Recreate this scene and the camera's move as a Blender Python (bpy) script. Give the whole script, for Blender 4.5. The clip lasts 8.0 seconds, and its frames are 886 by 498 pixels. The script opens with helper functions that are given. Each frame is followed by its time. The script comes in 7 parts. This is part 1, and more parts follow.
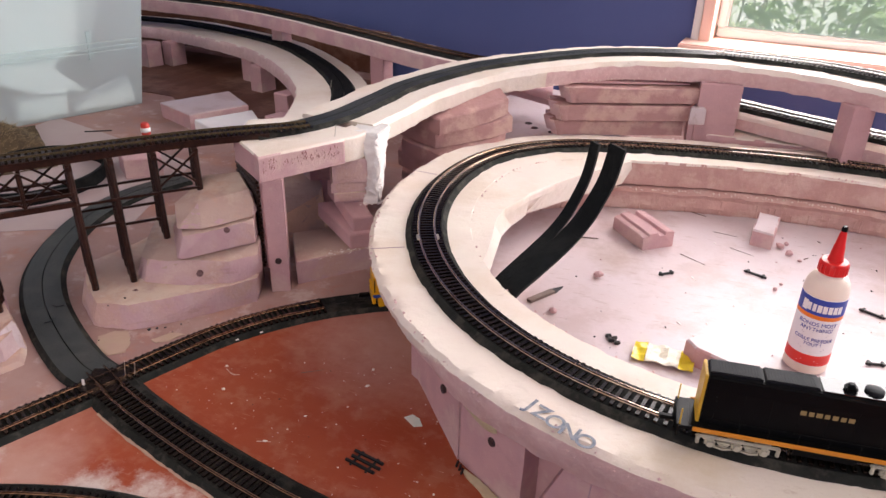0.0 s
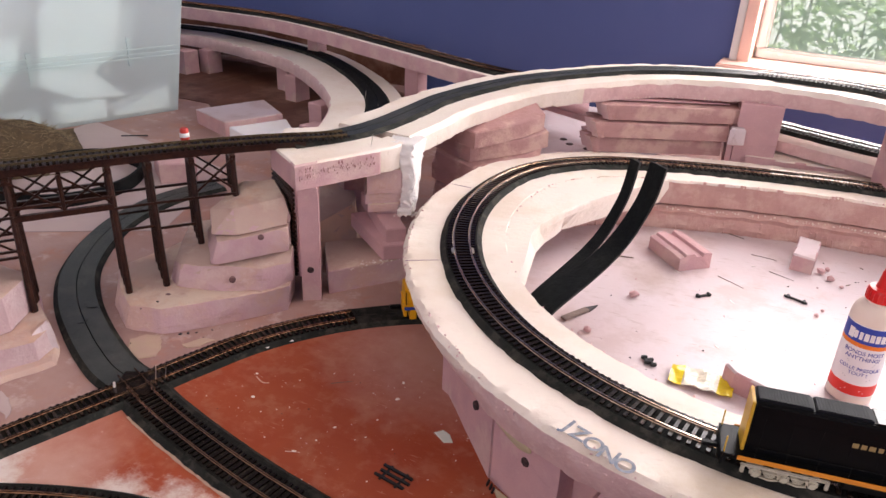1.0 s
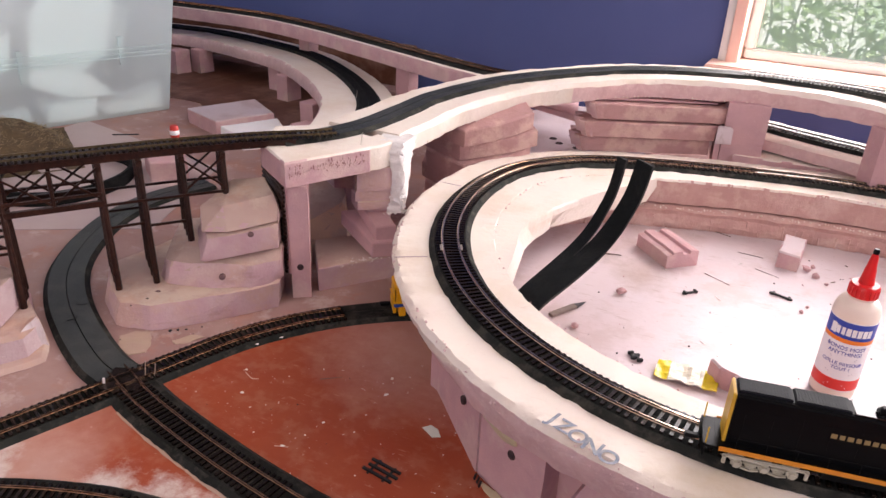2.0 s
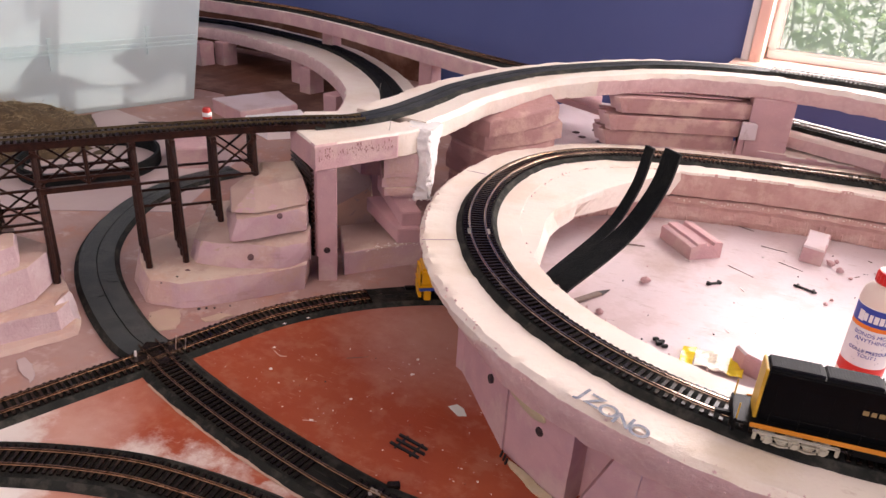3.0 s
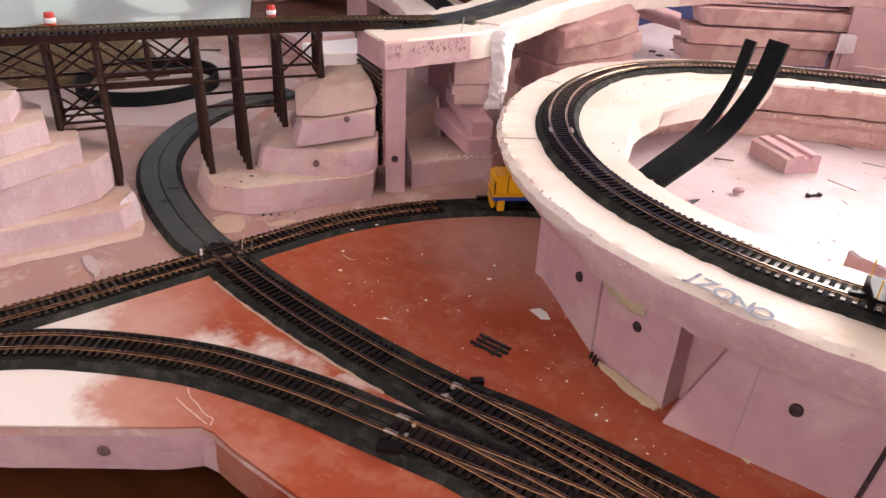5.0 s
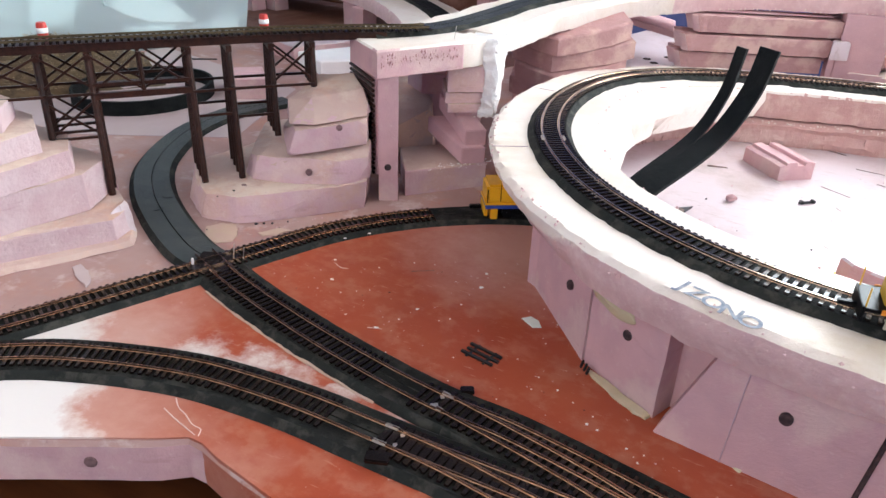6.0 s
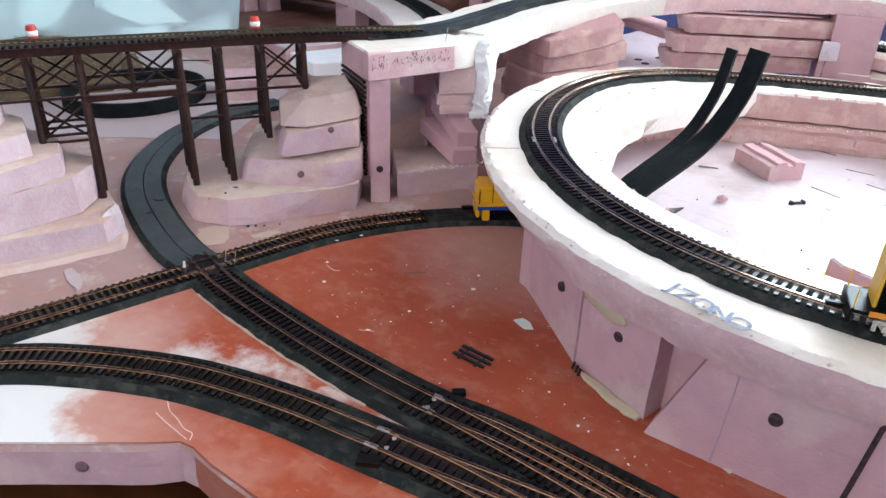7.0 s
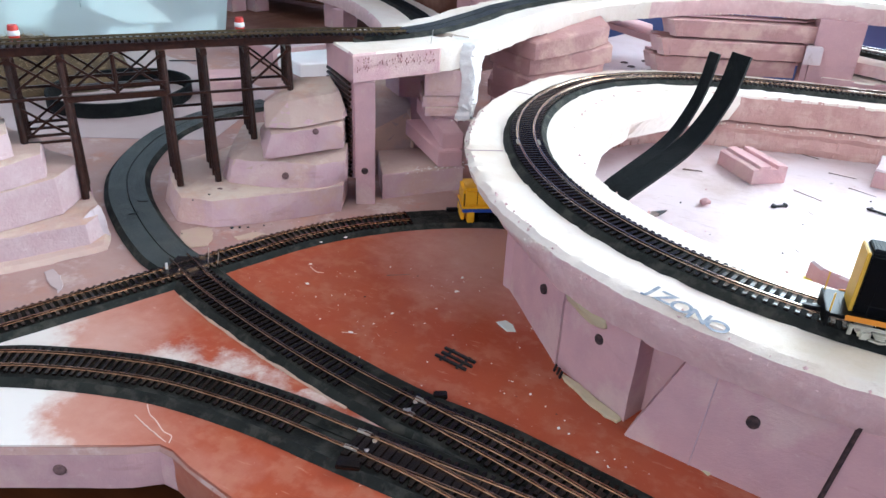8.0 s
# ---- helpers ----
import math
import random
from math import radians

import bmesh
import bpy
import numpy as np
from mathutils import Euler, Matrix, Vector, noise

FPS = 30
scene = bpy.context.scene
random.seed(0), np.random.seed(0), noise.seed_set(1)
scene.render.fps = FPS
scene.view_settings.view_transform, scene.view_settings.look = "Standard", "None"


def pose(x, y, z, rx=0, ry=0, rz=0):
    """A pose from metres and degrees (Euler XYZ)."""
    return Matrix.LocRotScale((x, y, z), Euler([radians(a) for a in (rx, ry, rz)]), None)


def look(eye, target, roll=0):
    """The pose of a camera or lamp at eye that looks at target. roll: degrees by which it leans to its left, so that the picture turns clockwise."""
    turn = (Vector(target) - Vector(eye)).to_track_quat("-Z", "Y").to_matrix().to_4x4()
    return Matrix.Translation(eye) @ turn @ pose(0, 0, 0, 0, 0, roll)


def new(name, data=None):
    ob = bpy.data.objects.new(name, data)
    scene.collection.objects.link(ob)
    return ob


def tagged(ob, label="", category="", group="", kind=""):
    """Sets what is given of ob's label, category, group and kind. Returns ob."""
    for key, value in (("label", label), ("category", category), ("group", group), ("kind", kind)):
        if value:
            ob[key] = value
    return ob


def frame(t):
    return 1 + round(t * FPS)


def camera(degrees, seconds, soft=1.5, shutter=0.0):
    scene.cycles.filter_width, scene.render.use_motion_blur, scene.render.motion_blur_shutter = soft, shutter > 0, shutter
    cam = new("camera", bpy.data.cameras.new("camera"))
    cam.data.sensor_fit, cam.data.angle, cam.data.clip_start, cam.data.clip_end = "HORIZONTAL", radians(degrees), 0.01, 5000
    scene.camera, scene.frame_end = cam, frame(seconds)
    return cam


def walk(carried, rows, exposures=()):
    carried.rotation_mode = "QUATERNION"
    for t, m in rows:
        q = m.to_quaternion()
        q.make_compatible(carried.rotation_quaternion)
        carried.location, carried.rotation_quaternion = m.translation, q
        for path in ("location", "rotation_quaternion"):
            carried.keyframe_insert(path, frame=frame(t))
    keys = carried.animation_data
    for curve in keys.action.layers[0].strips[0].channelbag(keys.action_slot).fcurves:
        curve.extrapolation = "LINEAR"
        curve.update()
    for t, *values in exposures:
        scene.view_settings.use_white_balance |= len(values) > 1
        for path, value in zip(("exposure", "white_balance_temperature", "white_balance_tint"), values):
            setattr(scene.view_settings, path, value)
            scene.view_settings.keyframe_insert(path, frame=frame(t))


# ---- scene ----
cam = camera(63.01, 8.0)
PATH = [
    (0, (0.0968, 0.1631, 0.4387), (-0.2075, 0.9997, -0.0168), 1.52),
    (0.5, (0.0805, 0.1561, 0.4343), (-0.2573, 0.9856, -0.0105), 2.28),
    (1, (0.0829, 0.1648, 0.4344), (-0.2539, 0.9977, -0.0048), 2.46),
    (1.5, (0.0896, 0.1645, 0.4362), (-0.2467, 0.9943, -0.0092), 2.03),
    (1.7, (0.0928, 0.1656, 0.4357), (-0.2393, 0.9988, -0.0063), 2.18),
    (2.8, (0.0780, 0.1367, 0.4193), (-0.2569, 0.9733, -0.0143), 3.88),
    (3, (0.0812, 0.1393, 0.4169), (-0.2620, 0.9725, -0.0166), 3.52),
    (3.5, (0.0766, 0.1303, 0.4145), (-0.2648, 0.9618, -0.0237), 3.58),
    (4, (0.0585, 0.1379, 0.3531), (-0.2958, 0.9441, -0.1207), 4.21),
    (4.5, (0.0490, 0.1359, 0.3379), (-0.3309, 0.9268, -0.1419), 2.94),
    (6, (0.0568, 0.1422, 0.3385), (-0.3327, 0.9361, -0.1285), 2.30),
    (6.5, (0.0583, 0.1439, 0.3404), (-0.3321, 0.9359, -0.1290), 1.98),
    (7, (0.0587, 0.1434, 0.3410), (-0.3237, 0.9405, -0.1263), 2.29),
    (7.5, (0.0620, 0.1438, 0.3398), (-0.3172, 0.9437, -0.1255), 2.55),
    (8, (0.0643, 0.1464, 0.3423), (-0.3068, 0.9499, -0.1232), 2.82),
]
LIGHTING = [(0.0, 0.08, 7000, 21), (1.5, 0.2, 7050, 23), (3.0, 0.2, 7300, 27), (4.0, 0.22, 7800, 32), (4.6, 0.3, 7700, 30), (6.0, 0.6, 6100, 8), (8.0, 0.6, 5600, 3)]
walk(cam, [(t, look(eye, target, roll)) for t, eye, target, roll in PATH], LIGHTING)

# ---- world and light ----
world = bpy.data.worlds.new("world")
scene.world = world
world.use_nodes = True
wn = world.node_tree
sky = wn.nodes.new("ShaderNodeTexSky")
sky.sky_type, sky.sun_disc = "NISHITA", False
sky.sun_elevation, sky.sun_rotation = radians(68), radians(278)
wn.links.new(sky.outputs[0], wn.nodes["Background"].inputs[0])
wn.nodes["Background"].inputs[1].default_value = 0.14

sun = new("sun", bpy.data.lights.new("sun", "SUN"))
sun.data.energy, sun.data.angle, sun.data.color = 5.0, radians(1), (1.0, 0.96, 0.9)
sun.matrix_world = look((-1.6, 0.24, 4.0), (0, 0, 0))


def area_lamp(name, eye, target, w, h, watts, colour):
    ob = new(name, bpy.data.lights.new(name, "AREA"))
    ob.data.shape, ob.data.size, ob.data.size_y, ob.data.energy, ob.data.color = "RECTANGLE", w, h, watts, colour
    ob.matrix_world = look(eye, target)
    return ob


# daylight in the north window, then three added fill lamps out of view
area_lamp("window_daylight", (0.763, 1.715, 0.72), (0.658, 0.72, 0.72), 1.33, 1.10, 43, (0.93, 0.97, 1.0))
area_lamp("side_fill_light", (2.10, 0.45, 0.95), (0.0, 0.6, 0.2), 1.5, 1.0, 17, (0.98, 0.98, 0.97))
area_lamp("south_fill_light", (-0.50, -1.20, 0.95), (-0.15, 0.6, 0.1), 1.4, 1.0, 13.5, (1.0, 0.93, 0.88))
area_lamp("west_fill_light", (-2.02, 1.10, 0.95), (-1.0, 1.20, 0.20), 0.9, 0.42, 3.2, (0.97, 0.98, 1.0))


# ---- materials ----
def mat(name, base, rough=0.6, metal=0.0, tint=None, scale=30, amount=0.5, bump=0.0, bump_scale=200, stain=None, stain_scale=8, stain_amount=0.4, rand=0.0, spec=0.4, stretch=(1, 1, 1)):
    """Principled surface with two scales of colour variation and a fine relief."""
    m = bpy.data.materials.new(name)
    m.use_nodes = True
    nt = m.node_tree
    b = nt.nodes["Principled BSDF"]
    b.inputs["Roughness"].default_value, b.inputs["Metallic"].default_value = rough, metal
    b.inputs["Specular IOR Level"].default_value = spec
    tc = nt.nodes.new("ShaderNodeTexCoord")
    mp = nt.nodes.new("ShaderNodeMapping")
    mp.inputs["Scale"].default_value = stretch
    nt.links.new(tc.outputs["Object"], mp.inputs["Vector"])

    def noise_tex(s, detail=5, r=0.6):
        n = nt.nodes.new("ShaderNodeTexNoise")
        n.inputs["Scale"].default_value, n.inputs["Detail"].default_value, n.inputs["Roughness"].default_value = s, detail, r
        nt.links.new(mp.outputs[0], n.inputs["Vector"])
        return n

    def ramp(src, lo, hi):
        r = nt.nodes.new("ShaderNodeMapRange")
        r.inputs["From Min"].default_value, r.inputs["From Max"].default_value = lo, hi
        nt.links.new(src, r.inputs["Value"])
        return r.outputs[0]

    def mix(fac, a, c):
        x = nt.nodes.new("ShaderNodeMix")
        x.data_type = "RGBA"
        if isinstance(fac, float):
            x.inputs[0].default_value = fac
        else:
            nt.links.new(fac, x.inputs[0])
        for v, s in ((a, x.inputs[6]), (c, x.inputs[7])):
            if isinstance(v, tuple):
                s.default_value = (*v, 1)
            else:
                nt.links.new(v, s)
        return x.outputs[2]

    def scaled(src, k):
        x = nt.nodes.new("ShaderNodeMath")
        x.operation = "MULTIPLY"
        x.inputs[1].default_value = k
        nt.links.new(src, x.inputs[0])
        return x.outputs[0]

    col = base
    if tint:
        col = mix(scaled(ramp(noise_tex(scale).outputs[0], 0.35, 0.7), amount), col, tint)
    if stain:
        col = mix(scaled(ramp(noise_tex(stain_scale, 8, 0.65).outputs[0], 0.5, 0.62), stain_amount), col, stain)
    if rand:
        oi = nt.nodes.new("ShaderNodeObjectInfo")
        h = nt.nodes.new("ShaderNodeHueSaturation")
        nt.links.new(ramp(oi.outputs["Random"], 0, 1), h.inputs["Value"])
        r = h.inputs["Value"].links[0].from_node
        r.inputs["To Min"].default_value, r.inputs["To Max"].default_value = 1 - rand, 1 + rand
        if isinstance(col, tuple):
            h.inputs["Color"].default_value = (*col, 1)
        else:
            nt.links.new(col, h.inputs["Color"])
        col = h.outputs[0]
    if isinstance(col, tuple):
        b.inputs["Base Color"].default_value = (*col, 1)
    else:
        nt.links.new(col, b.inputs["Base Color"])
    if bump:
        bp = nt.nodes.new("ShaderNodeBump")
        bp.inputs["Strength"].default_value, bp.inputs["Distance"].default_value = bump, 0.002
        nt.links.new(noise_tex(bump_scale, 6).outputs[0], bp.inputs["Height"])
        nt.links.new(bp.outputs[0], b.inputs["Normal"])
    return m


def scuffs(m, colour, scale, lo, hi, amount, stretch=(1, 1, 1), turn=0.0, rough=0.7):
    """Marks of another colour with edges of their own: dust, scratches, smears."""
    nt = m.node_tree
    b = nt.nodes["Principled BSDF"]
    tc, mp, n = nt.nodes.new("ShaderNodeTexCoord"), nt.nodes.new("ShaderNodeMapping"), nt.nodes.new("ShaderNodeTexNoise")
    mp.inputs["Scale"].default_value, mp.inputs["Rotation"].default_value = stretch, (0, 0, radians(turn))
    n.inputs["Scale"].default_value, n.inputs["Detail"].default_value, n.inputs["Roughness"].default_value = scale, 6, rough
    nt.links.new(tc.outputs["Object"], mp.inputs["Vector"])
    nt.links.new(mp.outputs[0], n.inputs["Vector"])
    r = nt.nodes.new("ShaderNodeMapRange")
    r.inputs["From Min"].default_value, r.inputs["From Max"].default_value, r.inputs["To Max"].default_value = lo, hi, amount
    nt.links.new(n.outputs[0], r.inputs["Value"])
    x = nt.nodes.new("ShaderNodeMix")
    x.data_type = "RGBA"
    nt.links.new(r.outputs[0], x.inputs[0])
    src = b.inputs["Base Color"]
    if src.links:
        nt.links.new(src.links[0].from_socket, x.inputs[6])
    else:
        x.inputs[6].default_value = src.default_value
    x.inputs[7].default_value = (*colour, 1)
    nt.links.new(x.outputs[2], src)
    return m


FOAM = mat("pink_foam", (0.585, 0.35, 0.352), 0.75, tint=(0.46, 0.28, 0.295), scale=22, amount=0.8, bump=0.3, bump_scale=420, stain=(0.66, 0.50, 0.44), stain_scale=14, stain_amount=0.5)
FOAM_ROUGH = mat("cut_pink_foam", (0.72, 0.50, 0.48), 0.85, tint=(0.60, 0.385, 0.375), scale=42, amount=0.9, bump=0.7, bump_scale=110, stain=(0.78, 0.62, 0.57), stain_scale=150, stain_amount=0.35)
# pink foam below the loop; shade and warm bounce light are in its colour
WARM_SHADE_FOAM = mat("cut_foam_in_warm_shade", (0.46, 0.258, 0.248), 0.85, tint=(0.40, 0.215, 0.203), scale=40, amount=0.9, bump=0.6, bump_scale=240, stain=(0.68, 0.48, 0.40), stain_scale=26, stain_amount=0.5)
# cut foam again, darker and warmer: the inner wall's shade as colour
INNERWALL = mat("cut_foam_wall_with_shade", (0.58, 0.36, 0.32), 0.85, tint=(0.48, 0.275, 0.24), scale=40, amount=0.9, bump=0.6, bump_scale=240, stain=(0.70, 0.52, 0.45), stain_scale=26, stain_amount=0.5)
CREAM = mat("cream_painted_foam", (0.79, 0.71, 0.62), 0.55, tint=(0.77, 0.63, 0.57), scale=16, amount=0.55, bump=0.4, bump_scale=160, stain=(0.66, 0.53, 0.40), stain_scale=9, stain_amount=0.45)
PLASTER = mat("pinkish_plaster", (0.33, 0.185, 0.165), 0.7, tint=(0.43, 0.29, 0.26), scale=9, amount=0.8, bump=0.35, bump_scale=90, stain=(0.44, 0.20, 0.13), stain_scale=7, stain_amount=0.55)
RED = mat("red_brown_paint", (0.315, 0.056, 0.024), 0.33, tint=(0.37, 0.092, 0.040), scale=12, amount=0.7, bump=0.15, bump_scale=60, stain=(0.47, 0.23, 0.15), stain_scale=42, stain_amount=0.26, spec=0.28)
BROWN = mat("brown_paint", (0.10, 0.034, 0.018), 0.5, tint=(0.20, 0.085, 0.05), scale=9, amount=0.8, bump=0.2, bump_scale=60, stain=(0.48, 0.31, 0.24), stain_scale=7, stain_amount=0.35)
SHEET = mat("dusty_white_foam", (0.62, 0.53, 0.55), 0.36, tint=(0.58, 0.45, 0.45), scale=6, amount=0.9, bump=0.15, bump_scale=120, stain=(0.44, 0.31, 0.28), stain_scale=15, stain_amount=0.45)
BED = mat("black_foam_roadbed", (0.0055, 0.0065, 0.0070), 0.62, tint=(0.013, 0.015, 0.015), scale=120, amount=0.7, bump=0.5, bump_scale=600, stain=(0.035, 0.034, 0.030), stain_scale=34, stain_amount=0.2, spec=0.07)
BED_GREY = mat("dusty_grey_roadbed", (0.022, 0.026, 0.026), 0.5, tint=(0.040, 0.044, 0.042), scale=60, amount=0.8, bump=0.5, bump_scale=600, stain=(0.085, 0.082, 0.072), stain_scale=22, stain_amount=0.4, spec=0.45)
TIE = mat("dark_brown_plastic_tie", (0.007, 0.0045, 0.0036), 0.24, rand=0.4, tint=(0.020, 0.011, 0.0075), scale=300, amount=0.6, spec=0.35)
BED_DUSTY = mat("dusty_black_roadbed", (0.0085, 0.0088, 0.0085), 0.75, tint=(0.019, 0.018, 0.016), scale=70, amount=0.9, bump=0.5, bump_scale=600, stain=(0.075, 0.07, 0.058), stain_scale=50, stain_amount=0.35, spec=0.1)
SHOULDER = mat("dusty_roadbed_shoulder", (0.012, 0.013, 0.012), 0.8, tint=(0.028, 0.029, 0.025), scale=45, amount=0.9, bump=0.5, bump_scale=500, stain=(0.11, 0.10, 0.08), stain_scale=60, stain_amount=0.35, spec=0.15)
RAIL = mat("bronzed_rail", (0.50, 0.32, 0.215), 0.22, metal=0.95, tint=(0.24, 0.125, 0.07), scale=150, amount=0.8)
RINGRAIL = mat("bright_bronze_rail", (0.72, 0.60, 0.50), 0.18, metal=0.95, tint=(0.40, 0.24, 0.15), scale=150, amount=0.8)
OLIVE = mat("dull_olive_rail", (0.16, 0.115, 0.06), 0.38, metal=0.6, tint=(0.07, 0.05, 0.03), scale=150, amount=0.8)
# far rails by the window: its silvery reflection is put into the metal colour
GLARE_RAIL = mat("rail_with_window_glare", (0.78, 0.77, 0.75), 0.22, metal=0.95, tint=(0.5, 0.48, 0.45), scale=150, amount=0.6)
NICKEL = mat("nickel_joiner", (0.6, 0.55, 0.5), 0.35, metal=0.9)
TRESTLE = mat("brown_plastic_timber", (0.015, 0.0052, 0.0036), 0.36, tint=(0.050, 0.018, 0.0105), scale=180, amount=0.8, bump=0.35, bump_scale=500, rand=0.3, spec=0.22)
BLUE = mat("dark_blue_wall_paint", (0.078, 0.108, 0.27), 0.75, tint=(0.095, 0.125, 0.29), scale=3, amount=0.8, bump=0.1, bump_scale=200)
WHITE = mat("white_wall_paint", (0.78, 0.76, 0.72), 0.8, tint=(0.74, 0.72, 0.68), scale=3, amount=0.8, bump=0.08, bump_scale=150)
WOODTRIM = mat("pale_painted_window_wood", (0.86, 0.57, 0.47), 0.5, tint=(0.78, 0.47, 0.37), scale=20, amount=0.6)
WOODFLOOR = mat("dark_wood_floor", (0.055, 0.016, 0.006), 0.35, tint=(0.12, 0.038, 0.012), scale=6, amount=0.9, bump=0.1, bump_scale=80, stretch=(1, 6, 1))
HAY = mat("straw_fibre_mat", (0.12, 0.08, 0.04), 0.95, tint=(0.05, 0.032, 0.018), scale=70, amount=0.9, bump=1.0, bump_scale=220)

ROCKFOAM = mat("carved_mauve_foam", (0.53, 0.335, 0.355), 0.7, tint=(0.60, 0.43, 0.42), scale=38, amount=0.9, bump=0.35, bump_scale=300, stain=(0.57, 0.36, 0.27), stain_scale=17, stain_amount=0.6)
TANTOP = mat("tan_dusted_foam", (0.53, 0.385, 0.325), 0.75, tint=(0.45, 0.28, 0.24), scale=14, amount=0.8, bump=0.3, bump_scale=200, stain=(0.70, 0.58, 0.46), stain_scale=12, stain_amount=0.6)
TANLUMP = mat("tan_glued_foam", (0.66, 0.44, 0.32), 0.75, tint=(0.54, 0.38, 0.30), scale=24, amount=0.8, bump=0.3, bump_scale=200, stain=(0.42, 0.34, 0.32), stain_scale=18, stain_amount=0.5)
CRUMB_W = mat("white_chip", (0.82, 0.78, 0.74), 0.6, tint=(0.75, 0.62, 0.58), scale=300)
scuffs(FOAM, (0.68, 0.52, 0.49), 160, 0.61, 0.68, 0.3)
scuffs(FOAM, (0.40, 0.22, 0.20), 26, 0.60, 0.70, 0.35, (1, 1, 4))
scuffs(CREAM, (0.50, 0.36, 0.28), 30, 0.62, 0.72, 0.5, (1, 3, 1), 35)
scuffs(CREAM, (0.60, 0.42, 0.38), 120, 0.64, 0.70, 0.5)
scuffs(RED, (0.48, 0.19, 0.12), 16, 0.55, 0.66, 0.3, (1, 2, 1), 40)
scuffs(RED, (0.52, 0.26, 0.18), 34, 0.64, 0.70, 0.45, (1, 7, 1), -55, 0.6)
scuffs(RED, (0.60, 0.40, 0.33), 190, 0.665, 0.70, 0.8)
scuffs(SHEET, (0.42, 0.30, 0.27), 40, 0.61, 0.68, 0.5, (1, 6, 1), 60, 0.6)
scuffs(SHEET, (0.30, 0.21, 0.19), 150, 0.66, 0.70, 0.7)
scuffs(ROCKFOAM, (0.40, 0.24, 0.22), 20, 0.58, 0.68, 0.45, (1, 1, 3))
scuffs(ROCKFOAM, (0.66, 0.52, 0.50), 34, 0.58, 0.68, 0.5)
scuffs(TANTOP, (0.58, 0.34, 0.24), 18, 0.54, 0.66, 0.5)
scuffs(TANTOP, (0.30, 0.20, 0.17), 90, 0.66, 0.72, 0.5)
scuffs(INNERWALL, (0.40, 0.21, 0.17), 40, 0.60, 0.70, 0.5, (1, 1, 5))
scuffs(WARM_SHADE_FOAM, (0.36, 0.18, 0.15), 40, 0.60, 0.70, 0.5, (1, 1, 5))
scuffs(BED, (0.07, 0.065, 0.058), 240, 0.66, 0.72, 0.6)
scuffs(BED_GREY, (0.012, 0.014, 0.015), 14, 0.52, 0.62, 0.5)
scuffs(BED_GREY, (0.13, 0.125, 0.11), 200, 0.64, 0.70, 0.6)
scuffs(PLASTER, (0.58, 0.47, 0.43), 22, 0.55, 0.63, 0.45)
scuffs(PLASTER, (0.44, 0.16, 0.10), 15, 0.58, 0.68, 0.5)
scuffs(PLASTER, (0.20, 0.11, 0.09), 140, 0.67, 0.71, 0.7)

# ---- building helpers ----
from mathutils.geometry import delaunay_2d_cdt  # noqa: E402

def part(name, bm, material, parent=None, label="", m=None):
    me = bpy.data.meshes.new(name)
    bm.to_mesh(me)
    bm.free()
    me.materials.append(material)
    ob = new(name, me)
    if parent:
        ob.parent = parent
    if m is not None:
        ob.matrix_basis = m
    if label:
        ob["label"] = label
    return ob


def shared(name, me, parent, m):
    ob = new(name, me)
    ob.parent = parent
    ob.matrix_basis = m
    return ob


def thing(name, at, label, category, group="", kind=""):
    ob = new(name)
    ob.empty_display_size = 0.02
    ob.location = at
    return tagged(ob, label, category, group, kind)


def smooth(ob, angle=40):
    for p in ob.data.polygons:
        p.use_smooth = True
    ob.data.set_sharp_from_angle(angle=radians(angle))
    return ob


def box(sx, sy, sz, bevel=0.0, at=(0, 0, 0), bm=None, turn=None, seg=2):
    """A box whose base centre stands at the place given."""
    own = bmesh.new()
    bmesh.ops.create_cube(own, size=1)
    bmesh.ops.scale(own, vec=(sx, sy, sz), verts=own.verts)
    if bevel:
        bmesh.ops.bevel(own, geom=own.edges[:], offset=bevel, segments=seg, affect="EDGES")
    bmesh.ops.translate(own, vec=(0, 0, sz / 2), verts=own.verts)
    if turn is not None:
        bmesh.ops.transform(own, matrix=turn, verts=own.verts)
    bmesh.ops.translate(own, vec=at, verts=own.verts)
    if bm is None:
        return own
    me = bpy.data.meshes.new("tmp")
    own.to_mesh(me)
    own.free()
    bm.from_mesh(me)
    bpy.data.meshes.remove(me)
    return bm


def rod(a, b, r, bm=None, seg=8, r2=None):
    """A round bar from a to b."""
    bm = bm or bmesh.new()
    a, b = Vector(a), Vector(b)
    q = (b - a).to_track_quat("Z", "Y").to_matrix().to_4x4()
    bmesh.ops.create_cone(bm, cap_ends=True, segments=seg, radius1=r, radius2=r if r2 is None else r2, depth=(b - a).length, matrix=Matrix.Translation((a + b) / 2) @ q)
    return bm


def beam(a, b, w, h, bm=None):
    """A squared bar from a to b, w wide and h high."""
    a, b = Vector(a), Vector(b)
    d = b - a
    q = d.to_track_quat("X", "Z").to_matrix().to_4x4()
    return box(d.length, w, h, 0, (0, 0, 0), bm, Matrix.Translation((a + b) / 2) @ q @ Matrix.Translation((0, 0, -h / 2)))


def lathe(profile, seg=32, bm=None, m=None):
    own = bm or bmesh.new()
    m = m or Matrix()
    rings = [[own.verts.new(m @ Vector((r * math.cos(2 * math.pi * k / seg), r * math.sin(2 * math.pi * k / seg), z))) for k in range(seg)] for r, z in profile]
    for a, b in zip(rings, rings[1:]):
        for k in range(seg):
            own.faces.new((a[k], a[(k + 1) % seg], b[(k + 1) % seg], b[k]))
    own.faces.new(rings[0][::-1])
    own.faces.new(rings[-1])
    return own


